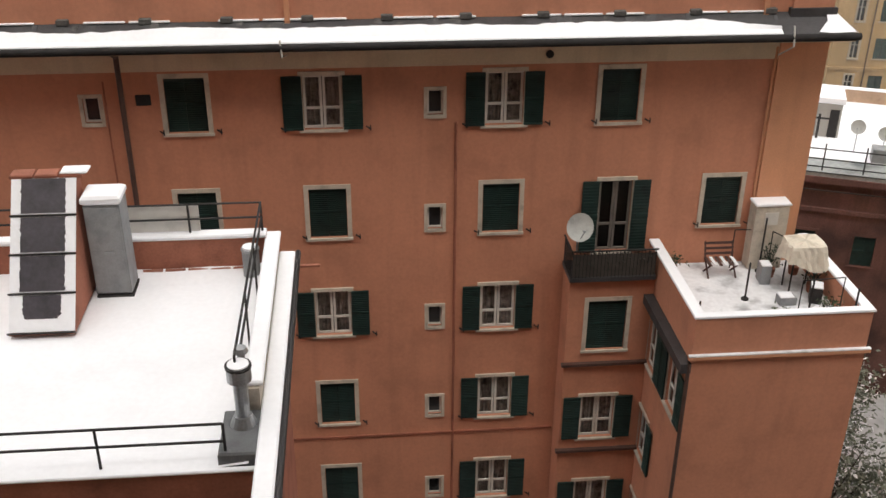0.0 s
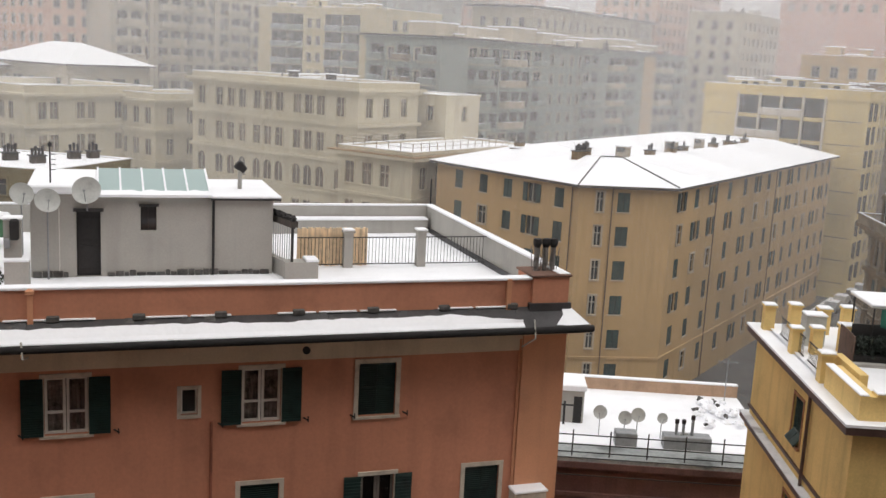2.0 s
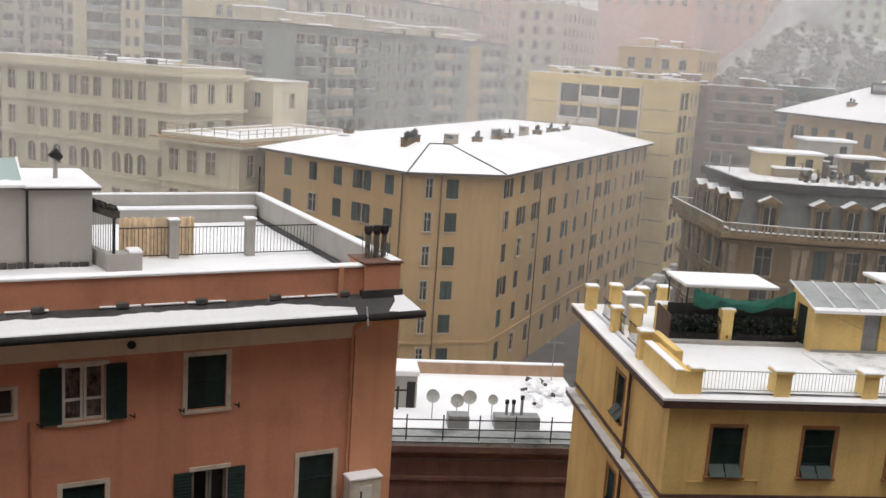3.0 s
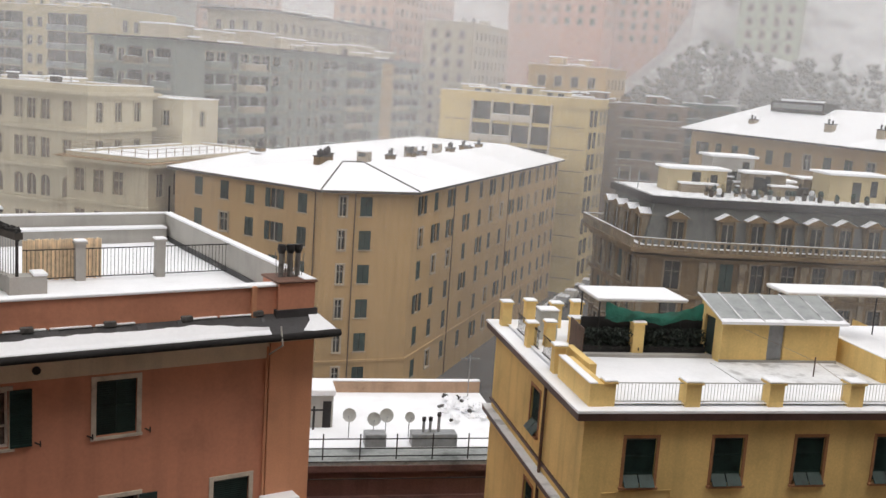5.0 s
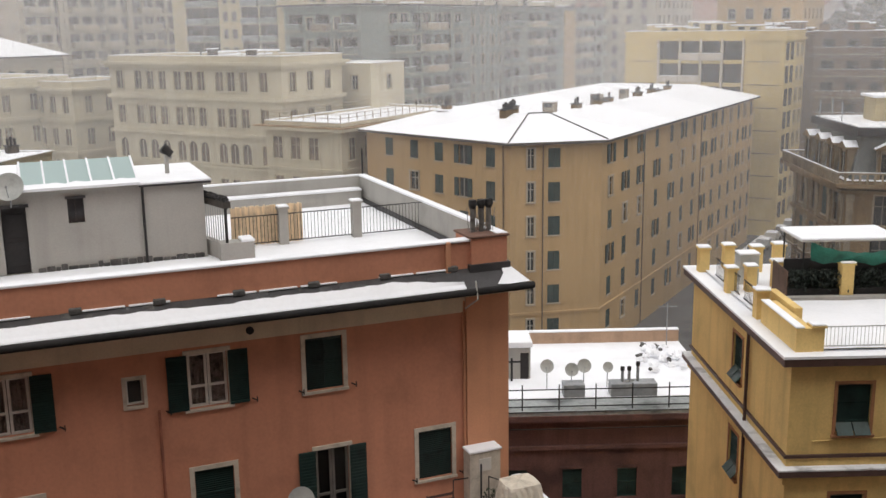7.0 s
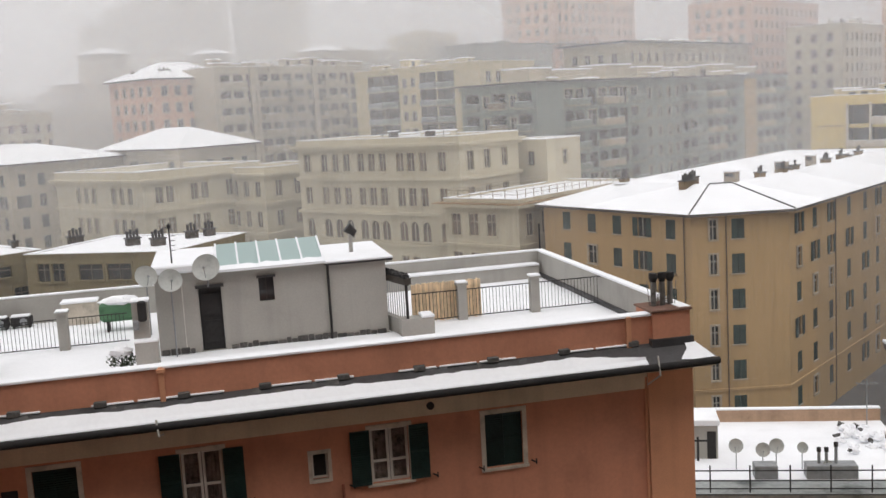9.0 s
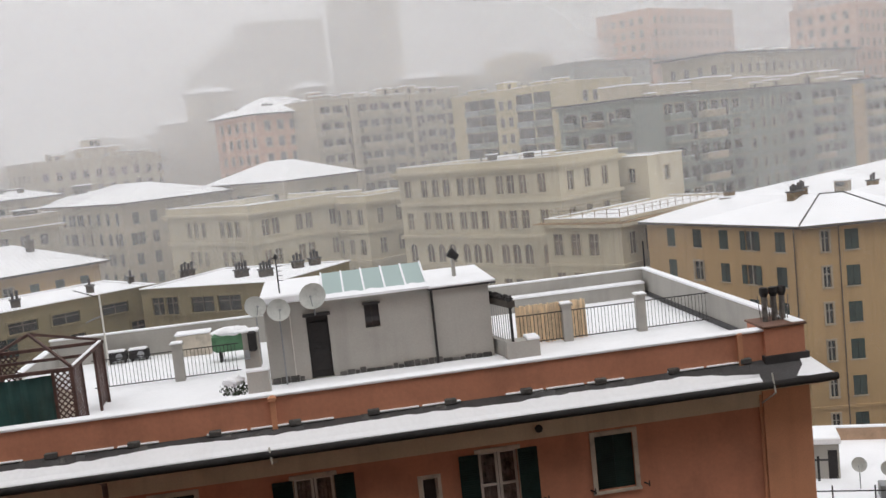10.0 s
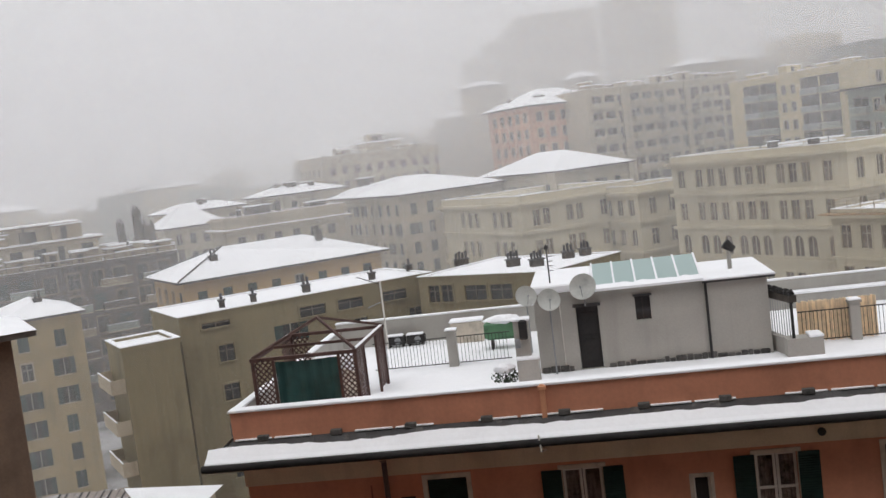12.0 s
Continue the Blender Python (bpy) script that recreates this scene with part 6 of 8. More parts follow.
for fx in (-0.5, 0.45):
    put("leg", Shape().box(fx, fx + 0.08, -0.25, 0.3, 0, 0.37), IRON_AND_SHADE, binn)
put("snow_lump", Shape().blob((0.25, -0.1, 1.12), 0.3, 0.25, 0.1, 5, 0.4, 10), SNOW, binn)
chest = thing("storage_box", OF @ pose(-5.1, 38.8, 23.92), "cream storage cabinet with snow on its lid", "cabinet")
put("body", Shape().box(-0.62, 0.62, -0.3, 0.3, 0, 0.8, 0, 0.02), FRAME_STONE, chest)
put("lid_snow", Shape().box(-0.66, 0.66, -0.34, 0.34, 0.8, 0.9, 0, 0.04), SNOW, chest)
for x in (-8.0, -7.2):
    ac = thing("outdoor_unit", OF @ pose(x, 39.1, 23.92), "dark outdoor unit with snow on top", "air conditioner", "outdoor units")
    put("casing", Shape().box(-0.36, 0.36, -0.16, 0.16, 0.08, 0.42, 0, 0.03), IRON_AND_SHADE, ac)
    put("fan_ring", Shape().tube((0.08, -0.17, 0.25), (0.08, -0.19, 0.25), 0.13, 14), ZINC, ac)
    put("foot", Shape().box(-0.3, -0.24, -0.18, 0.18, 0, 0.12), IRON_AND_SHADE, ac)
    put("foot", Shape().box(0.24, 0.3, -0.18, 0.18, 0, 0.12), IRON_AND_SHADE, ac)
    put("snow_load", Shape().box(-0.37, 0.3, -0.17, 0.17, 0.42, 0.49, 0, 0.03), SNOW, ac)

# lattice pergola
WOOD = material("red_brown_wood", (0.085, 0.042, 0.034), 0.7, 0.25, 5.0, 30.0, 0.2)
TARP = glass_material("dark_green_sheet", (0.022, 0.07, 0.066), 0.3)
pg = thing("pergola", OF @ pose(-8.65, 30.3, 23.92), "red-brown wooden lattice pergola with a dark green sheet", "pergola")
PX, PY0, PY1, PZ = 1.55, -1.8, 2.2, 1.87
for x in (-PX, PX):
    for y in (PY0, PY1):
        put("post", Shape().box(x - 0.05, x + 0.05, y - 0.05, y + 0.05, 0, PZ), WOOD, pg)
for y in (PY0, PY1):
    put("beam", Shape().box(-PX - 0.08, PX + 0.08, y - 0.05, y + 0.05, PZ, PZ + 0.1), WOOD, pg)
for x in (-PX, PX):
    put("beam", Shape().box(x - 0.05, x + 0.05, PY0 + 0.05, PY1 - 0.05, PZ, PZ + 0.1), WOOD, pg)
    put("beam_snow", Shape().box(x - 0.05, x + 0.05, PY0 + 0.1, PY1 - 0.1, PZ + 0.1, PZ + 0.14, 0, 0.015), SNOW, pg)
for x in (-PX, PX):
    for y in (PY0, PY1):
        put("rafter", Shape().bar((x, y, PZ + 0.12), (0, 0.2, PZ + 0.85), 0.06, 0.08), WOOD, pg)
put("tie", Shape().box(-PX, PX, 0.15, 0.23, PZ + 0.0, PZ + 0.08), WOOD, pg)


def lattice(p, q, z0, z1, step=0.17):
    """Diagonal laths between two upright lines, as pieces."""
    p, q = Vector(p), Vector(q)
    L, H = (q - p).length, z1 - z0
    d = (q - p) / L
    for sgn in (1, -1):
        c = -H
        while c < L:
            a0, a1 = max(0, c), min(L, c + H)
            if a1 - a0 > 0.06:
                h0, h1 = a0 - c, a1 - c
                if sgn < 0:
                    h0, h1 = H - h0, H - h1
                put("lath", Shape().bar((p.x + d.x * a0, p.y + d.y * a0 + 0.012 * sgn, z0 + h0), (p.x + d.x * a1, p.y + d.y * a1 + 0.012 * sgn, z0 + h1), 0.016, 0.04), WOOD, pg)
            c += step


for xa, xb in ((-PX, -PX + 0.62), (PX - 0.5, PX)):
    lattice((xa, PY0), (xb, PY0), 0.1, PZ)
    put("post", Shape().box((xb if xa < 0 else xa) - 0.04, (xb if xa < 0 else xa) + 0.04, PY0 - 0.04, PY0 + 0.04, 0, PZ), WOOD, pg)
lattice((PX, PY0 + 0.1), (PX, PY0 + 1.1), 0.1, PZ)
lattice((PX, PY1 - 1.1), (PX, PY1), 0.1, PZ)
lattice((-PX, PY1 - 1.1), (-PX, PY1), 0.1, PZ)
lattice((-PX, PY1), (-PX + 0.6, PY1), 0.1, PZ)
for y in (PY0 + 1.1, PY1 - 1.1):
    put("post", Shape().box(PX - 0.04, PX + 0.04, y - 0.04, y + 0.04, 0, PZ), WOOD, pg)
s, prev = Shape(), None
for i in range(25):
    x = -PX + 0.66 + (2 * PX - 1.2) * i / 24
    y = PY0 + 0.05 + 0.03 * math.sin(i * 1.3)
    row = [(x, y, 0.15), (x, y + 0.02, 1.0), (x, y, PZ - 0.06 - 0.03 * math.sin(math.pi * i / 24))]
    if prev:
        s.quad(prev[0], row[0], row[1], prev[1]).quad(prev[1], row[1], row[2], prev[2])
    prev = row
put("sheet", s, TARP, pg, label="dark green plastic sheet")
tub = thing("covered_seat", OF @ pose(-8.5, 31.2, 23.92), "rounded garden seat under thick snow inside the pergola", "garden seat")
put("body", Shape().blob((0, 0, 0.5), 0.9, 0.6, 0.75, 2.2, 0.15, 18, 8), FRAME_STONE, tub)
put("snow_load", Shape().blob((0, 0.1, 1.05), 0.9, 0.55, 0.42, 7.0, 0.2, 18, 8), SNOW, tub)
put("rim", Shape().tube((0.15, -0.6, 0.85), (0.15, -0.66, 0.85), 0.28, 16), ZINC, tub)
flag = thing("aerial_pole", OF @ pose(-8.3, 38.8, 23.92), "pale pole with an aerial at the back wall", "aerial")
put("pole", Shape().tube((0, 0, 0), (0, 0, 2.7), 0.035, 8), WHITE, flag)
put("rod", Shape().tube((-0.05, 0, 2.6), (-0.9, 0, 2.95), 0.02, 6), IRON_AND_SHADE, flag)
put("rod", Shape().tube((0, 0, 1.9), (-0.6, 0, 1.7), 0.02, 6), ZINC, flag)
pole = thing("aerial_pole", OF @ pose(12.9, 39.7, 25.0), "dark thin pole on the terrace corner", "aerial")
put("pole", Shape().tube((0, 0, 0), (0, 0, 1.05), 0.03, 6), IRON_AND_SHADE, pole)

# lower wing with its roof terrace, and the bay with a balcony
wing = thing("terrace_wing", OF @ pose(0, 0, 0), "orange side wing with a snowy open roof terrace", "house wing")
sh = Shape()
U0, U1, W0 = 8.75, 13.62, 22.3
wall_face(sh, (U0, W0), (U1, W0), 0, 16.95, [], 0.2)
wall_face(sh, (U1, W0), (U1, 26.9), 0, 16.95, [], 0.2)
side_holes = [(0.9, 1.9, 13.2, 14.9), (0.9, 1.9, 9.8, 11.5), (0.9, 1.9, 6.4, 8.1), (3.0, 4.0, 13.2, 14.9)]
wall_face(sh, (U0, 26.9), (U0, W0), 0, 16.95, side_holes, 0.2)
put("wall", sh, ORANGE, wing)
for a, b, c, d in side_holes:
    put_window(wing, casement(1.0, 1.7), (U0, 26.9), (U0, W0), (a + b) / 2, c, "window with open green shutters")
for x, y, u, v in ((U0, U0 + 0.22, W0 + 0.22, 26.86), (U1 - 0.22, U1, W0 + 0.22, 26.86), (U0, U1, W0, W0 + 0.22)):
    put("parapet_inner", Shape().box(x + 0.006, y - 0.006, u + 0.006, v - 0.002, 16.0, 16.94), ORANGE, wing)
    put("parapet_snow", Shape().box(x - 0.05, y + 0.05, u - 0.03, v + 0.0, 16.95, 17.04, 0, 0.02), SNOW, wing, label="snow on the terrace parapet")
put("ledge", Shape().box(U0 - 0.1, U1 + 0.1, W0 - 0.12, W0 - 0.002, 15.72, 15.82), ORANGE_TRIM, wing)
put("ledge_snow", Shape().box(U0 - 0.1, U1 + 0.1, W0 - 0.12, W0 - 0.01, 15.82, 15.86), SNOW_TRODDEN, wing)
put("side_ledge", Shape().box(U0 - 0.3, U0 - 0.002, W0 - 0.1, 26.0, 15.3, 15.6), ROOF_DARK, wing, label="dark ledge below the terrace")
put("downpipe", Shape().tube((U0 - 0.06, W0 - 0.06, 0), (U0 - 0.06, W0 - 0.06, 15.6), 0.06), PIPE, wing)
put("terrace_floor", Shape().box(U0 + 0.2, U1 - 0.2, W0 + 0.2, 26.9, 15.9, 16.12), SNOW_TRODDEN, wing, label="thin trodden snow on the terrace floor")
bay = thing("bay", OF @ pose(0, 0, 0), "orange bay with shuttered windows below a balcony", "bay")
sh = Shape()
bh = [(0.63, 1.82, 13.7, 15.43), (0.63, 1.72, 10.32, 11.95), (0.63, 1.72, 6.9, 8.5)]
wall_face(sh, (6.15, 26.0), (8.74, 26.0), 0, 16.15, bh, 0.2)
wall_face(sh, (6.15, 26.95), (6.15, 26.0), 0, 16.15, [], 0.2)
put("wall", sh, ORANGE, bay)
put_window(bay, closed_window(1.19, 1.73), (6.15, 26.0), (8.74, 26.0), 1.225, 13.7, "window with closed dark green shutters")
for z in (10.32, 6.9):
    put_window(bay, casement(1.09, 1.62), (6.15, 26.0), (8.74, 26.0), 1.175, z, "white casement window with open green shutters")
for z in (13.15, 9.8):
    put("ledge", Shape().box(6.05, 8.74, 25.86, 25.998, z, z + 0.1), PIPE, bay, label="dark ledge of the bay")
BALCONY_LEAF = material("withered_leaf", (0.028, 0.03, 0.022), 0.8, 0.4, 6.0, 20.0, 0.2)
bal = thing("balcony", OF @ pose(6.1, 26.95, 16.2), "dark iron balcony with planters", "balcony")
put("slab", Shape().box(0, 2.6, -1.15, 0, 0, 0.14), ROOF_DARK, bal)
put("top_rail", Shape().box(0, 2.6, -1.15, -1.11, 1.0, 1.04), IRON_AND_SHADE, bal)
put("top_rail", Shape().box(0, 0.04, -1.11, 0, 1.0, 1.04), IRON_AND_SHADE, bal)
bl = Shape().tube((0, 0, 0.14), (0, 0, 1.0), 0.012, 5).data("baluster", IRON_AND_SHADE)
for i in range(24):
    put("baluster", bl, None, bal, pose(0.05 + 0.108 * i, -1.13, 0))
for i in range(10):
    put("baluster", bl, None, bal, pose(0.02, -1.1 + 0.11 * i, 0))
put("planter", Shape().box(0.1, 2.5, -1.08, -0.86, 0.2, 0.5, 0, 0.02), IRON_AND_SHADE, bal)
put("screen", Shape().box(0.06, 2.56, -1.105, -1.095, 0.16, 0.9), SOOT_AND_SHADE, bal, label="dark mesh screen on the balcony rail")
s = Shape()
for i in range(500):
    c = Vector((rng.uniform(0.05, 2.5), -0.98 + rng.gauss(0, 0.1), 0.62 + rng.gauss(0, 0.13)))
    a, b = Vector((rng.gauss(0, 1), rng.gauss(0, 1), rng.gauss(0, 1))).normalized() * 0.06, Vector((rng.gauss(0, 1), rng.gauss(0, 1), rng.gauss(0, 1))).normalized() * 0.03
    s.quad(c - a, c - b, c + a, c + b)
put("planting", s, BALCONY_LEAF, bal, kind="stuff")
dish(OF @ pose(6.25, 25.85, 17.2), 0.42, 0.85, 12, 20, None, "pale satellite dish on the balcony rail")

# things on the lower terrace
FZ = 16.12
cab = thing("chimney_breast", OF @ pose(12.2, 26.65, FZ), "whitewashed chimney breast with a snowy top", "chimney")
put("body", Shape().box(-0.5, 0.52, -0.3, 0.2, 0, 2.1, 0, 0.02), FRAME_STONE, cab)
put("panel", Shape().box(-0.2, 0.2, -0.33, -0.3, 1.5, 1.9), WHITE, cab)
put("top_snow", Shape().box(-0.54, 0.56, -0.34, 0.2, 2.1, 2.2, 0, 0.03), SNOW, cab)
bench = thing("slatted_bench", OF @ pose(10.75, 26.1, FZ), "brown slatted folding bench with snow on its slats", "bench")
for x in (-0.42, 0.42):
    put("leg", Shape().bar((x, -0.25, 0), (x, 0.25, 0.45), 0.04, 0.04), WOOD, bench)
    put("leg", Shape().bar((x, 0.25, 0), (x, -0.25, 0.45), 0.04, 0.04), WOOD, bench)
    put("back_post", Shape().bar((x, 0.22, 0.4), (x, 0.4, 0.95), 0.04, 0.04), WOOD, bench)
for i in range(6):
    put("slat", Shape().box(-0.45 + 0.16 * i, -0.36 + 0.16 * i, -0.28, 0.28, 0.45, 0.48), SNOW if i % 2 else WOOD, bench)
for i in range(3):
    put("back_slat", Shape().box(-0.45, 0.45, 0.27 + 0.05 * i, 0.29 + 0.05 * i, 0.55 + 0.15 * i, 0.63 + 0.15 * i), WOOD, bench)
for x, y, h in ((11.0, 24.6, 1.2), (12.15, 23.0, 1.5), (13.3, 22.7, 1.35), (12.0, 26.2, 1.8), (9.3, 23.6, 0.6)):
    p = thing("line_post", OF @ pose(x, y, FZ), "thin dark post for a washing line", "post", "terrace posts")
    put("post", Shape().tube((0, 0, 0), (0, 0, h), 0.028, 6), IRON_AND_SHADE, p)
    put("foot", Shape().tube((0, 0, 0), (0, 0, 0.05), 0.11, 10), IRON_AND_SHADE, p)
tab = thing("draped_table", OF @ pose(12.75, 25.1, FZ), "table draped with a crumpled cream sheet under snow", "table")
s, n = Shape(), 32
pts = []
for j, (rr, z) in enumerate(((0.0, 1.62), (0.3, 1.6), (0.52, 1.57), (0.56, 1.4), (0.6, 1.1), (0.66, 0.8))):
    for i in range(n):
        a = 2 * math.pi * i / n
        sq = 1 / max(abs(math.cos(a)), abs(math.sin(a))) ** 0.8
        w = sq * (1 + (0.07 * math.sin(i * 2.7 + j) if j > 2 else 0))
        fall = 0.35 * (j > 2) * (0.5 + 0.5 * math.sin(a * 2 + 0.6)) * (j - 2) / 3
        pts.append((rr * w * math.cos(a), rr * w * math.sin(a) * 0.85, z - 0.05 * math.sin(i * 1.1) * (j == 1) + fall))
s.add(pts, [(j * n + i, j * n + (i + 1) % n, (j + 1) * n + (i + 1) % n, (j + 1) * n + i) for j in range(5) for i in range(n)])
CLOTH = material("cream_cloth", (0.66, 0.60, 0.50), 0.9, 0.1, 3.0, 20.0, 0.1)
put("sheet", s, CLOTH, tab)
for a in range(4):
    put("leg", Shape().tube((0.35 * (-1) ** a, 0.25 * (-1) ** (a // 2), 0), (0.35 * (-1) ** a, 0.25 * (-1) ** (a // 2), 1.2), 0.025, 6), IRON_AND_SHADE, tab)
for k, (x, y, w, h, mat, label) in enumerate(((12.1, 24.3, 0.5, 0.25, ZINC, "grey crate topped with fresh snow"), (11.75, 23.3, 0.4, 0.3, FRAME_STONE, "pale box dusted with snow"), (12.7, 23.5, 0.5, 0.22, FRAME_STONE, "pale box dusted with snow"), (12.3, 23.1, 0.35, 0.35, IRON_AND_SHADE, "dark plant pot dusted with snow"), (13.0, 24.4, 0.5, 0.5, IRON_AND_SHADE, "dark covered heap on the terrace"), (11.9, 25.6, 0.45, 0.6, ZINC, "grey covered grill under some snow"))):
    b = thing("terrace_box", OF @ pose(x, y, FZ, 0, 0, 17 * k), label, "box", "terrace clutter")
    put("body", Shape().box(-w / 2, w / 2, -w / 3, w / 3, 0, h, 0, 0.02), mat, b)
    put("snow_load", Shape().box(-w / 2, w / 2 - 0.08, -w / 3, w / 3, h, h + 0.05, 0, 0.02), SNOW, b)

for k, (x, y, h) in enumerate(((13.0, 26.0, 1.1), (13.1, 24.9, 0.8), (12.2, 25.9, 0.9), (9.3, 26.3, 0.5), (12.9, 23.3, 0.6), (11.4, 23.0, 0.45))):
    pl = thing("potted_plant", OF @ pose(x, y, FZ), "dark leggy plant in a pot on the terrace", "plant", "terrace plants")
    put("pot", Shape().tube((0, 0, 0), (0, 0, 0.28), 0.13, 10, 0, 0.17), BRICK_RED, pl)
    st = Shape()
    for q in range(6):
        a = q * 1.05 + k
        st.tube((0, 0, 0.25), (0.28 * math.cos(a), 0.28 * math.sin(a), h), 0.012, 5)
    put("stem_cluster", st, IRON_AND_SHADE, pl)
    fo = Shape()
    for q in range(130):
        cc = Vector((rng.gauss(0, 0.16), rng.gauss(0, 0.16), rng.uniform(0.35, h + 0.1)))
        a, b = Vector((rng.gauss(0, 1), rng.gauss(0, 1), rng.gauss(0, 1))).normalized() * 0.06, Vector((rng.gauss(0, 1), rng.gauss(0, 1), rng.gauss(0, 1))).normalized() * 0.03
        fo.quad(cc - a, cc - b, cc + a, cc + b)
    put("foliage", fo, LEAF, pl, kind="stuff")
for x, y, l, t in ((12.3, 26.3, 1.6, -60), (11.2, 26.5, 1.2, 0), (12.0, 23.3, 1.3, 8)):
    br2 = thing("line_bar", OF @ pose(x, y, FZ, 0, 0, t), "thin dark bar of the washing frame", "bar", "terrace posts")
    put("bar", Shape().tube((0, 0, 1.3), (l, 0, 1.25), 0.018, 6), IRON_AND_SHADE, br2)
    put("bar", Shape().tube((0, 0, 0), (0, 0, 1.3), 0.018, 6), IRON_AND_SHADE, br2)
    put("bar", Shape().tube((l, 0, 0), (l, 0, 1.25), 0.018, 6), IRON_AND_SHADE, br2)

# overhead wire
wire = thing("overhead_wire", OF @ pose(0, 21.0, 0), "thin overhead wire sagging across the court", "wire")
s = Shape()
for i in range(24):
    f = lambda q: (-4 + 20 * q, 0, 10.2 + 1.6 * q - 2.4 * q * (1 - q))
    s.tube(f(i / 24), f((i + 1) / 24), 0.012, 5)
put("strand", s, WIRE, wire)


# ---- yellow house ----
YF = pose(0, 0, 0, 0, 0, -13.8)
yellow = thing("yellow_house", YF, "yellow stuccoed house with green shutters and a snowy roof terrace", "house")
YU, YV, YE = 10.85, 28.25, 39.0
SURROUND = material("terracotta_surround", (0.34, 0.16, 0.075), 0.85, 0.12, 3.0, 25.0, 0.15)
# lighter, streaked green with the shutters' reflections put into its colour
SHEEN_GREEN = material("sheen_green_shutter", (0.022, 0.048, 0.042), 0.5, 0.4, 2.5, 25.0, 0.1, streak=0.3)


def hung_shutter_window(w, h):
    """A window whose dark green roller shutter hangs down with its foot propped outwards."""
    s = Shape()
    e = 0.1
    s.box(-w / 2 - e, -w / 2, -0.03, 0.05, -0.02, h + e)
    s.box(w / 2, w / 2 + e, -0.03, 0.05, -0.02, h + e)
    s.box(-w / 2, w / 2, -0.03, 0.05, h, h + e)
    s.box(-w / 2 - e - 0.03, w / 2 + e + 0.03, -0.12, 0.1, -0.1, -0.02)
    l = Shape()
    slatted(l, -w / 2 + 0.01, w / 2 - 0.01, 0.05, 0.09, h * 0.22, h - 0.01, 0, 30)
    f1, f2 = Shape(), Shape()
    for f, a, b in ((f1, -w / 2 + 0.01, -0.02), (f2, 0.02, w / 2 - 0.01)):
        f.add([(a, 0.06, h * 0.22), (b, 0.06, h * 0.22), (b, -0.22, 0.02), (a, -0.22, 0.02), (a, 0.09, h * 0.22), (b, 0.09, h * 0.22), (b, -0.19, 0.0), (a, -0.19, 0.0)],
              ((0, 1, 2, 3), (7, 6, 5, 4), (0, 3, 7, 4), (1, 5, 6, 2), (3, 2, 6, 7), (0, 4, 5, 1)))
    return s.data("window_frame", SURROUND), [("shutter", l.data("shutter", SHEEN_GREEN)), ("shutter_flap", f1.data("shutter_flap", SHEEN_GREEN)), ("shutter_flap", f2.data("shutter_flap", SHEEN_GREEN)),
                                              ("pane", Shape().box(-w / 2, w / 2, 0.18, 0.22, 0, h).data("pane", PANE))]


KIT_Y = hung_shutter_window(1.02, 1.56)
sh = Shape()
ycols = [12.78, 15.75, 18.62, 21.5, 24.4]
ytops = [20.42, 16.9, 13.5]
yh = [(c - YU - 0.51, c - YU + 0.51, t - 1.56, t) for c in ycols for t in ytops]
wall_face(sh, (YU, YV), (29.0, YV), 0, 21.1, yh, 0.22)
yh2 = [(c - 0.5, c + 0.5, t - 1.56, t) for c in (YE - 33.2,) for t in ytops]
wall_face(sh, (YU, YE), (YU, YV), 0, 21.1, yh2, 0.22)
wall_face(sh, (29.0, YV), (29.0, 42.0), 0, 21.1, [], 0.2)
wall_face(sh, (29.0, YE), (YU, YE), 0, 21.1, [], 0.2)
put("wall", sh, YELLOW, yellow)
for c in ycols:
    for t in ytops:
        put_window(yellow, KIT_Y, (YU, YV), (29.0, YV), c - YU, t - 1.56, "window with a hanging dark green shutter")
for c in (YE - 33.2,):
    for t in ytops:
        put_window(yellow, KIT_Y, (YU, YE), (YU, YV), c, t - 1.56, "window with a hanging dark green shutter")
ypoly = [(YU, YV), (29.0, YV), (29.0, YE), (YU, YE)]
put("cornice", Shape().ring(inset(ypoly, -0.35), inset(ypoly, 0.1), 21.1, 21.34), PIPE, yellow, label="dark brown moulded cornice")
put("cornice_snow", Shape().ring(inset(ypoly, -0.38), inset(ypoly, 0.3), 21.34, 21.42), SNOW, yellow, label="snow on the cornice ledge")
put("belt_course", Shape().ring(inset(ypoly, -0.3), inset(ypoly, 0.05), 17.6, 17.8), PIPE, yellow, label="dark brown belt course")
put("belt_frieze", Shape().ring(inset(ypoly, -0.12), inset(ypoly, 0.05), 17.3, 17.6), YELLOW, yellow)
put("belt_snow", Shape().ring(inset(ypoly, -0.32), inset(ypoly, 0.0), 17.8, 17.85), SNOW_TRODDEN, yellow, label="snow on the belt course")
put("belt_moulding", Shape().ring(inset(ypoly, -0.08), inset(ypoly, 0.05), 18.12, 18.22), PIPE, yellow)
put("downpipe", Shape().tube((YU - 0.1, 31.9, 0), (YU - 0.1, 31.9, 21.1), 0.06), PIPE, yellow)
s = Shape()
n, k = 30, 18
pts = [(YU + 0.2 + 17.9 * i / n, YV + 0.1 + 10.5 * j / k, 21.5 + 0.02 * noise.noise(Vector((i * 0.5, j * 0.5, 9)))) for j in range(k + 1) for i in range(n + 1)]
s.add(pts, [(j * (n + 1) + i, j * (n + 1) + i + 1, (j + 1) * (n + 1) + i + 1, (j + 1) * (n + 1) + i) for j in range(k) for i in range(n)])
put("terrace_snow", s, SNOW, yellow, label="smooth snow over the roof terrace")
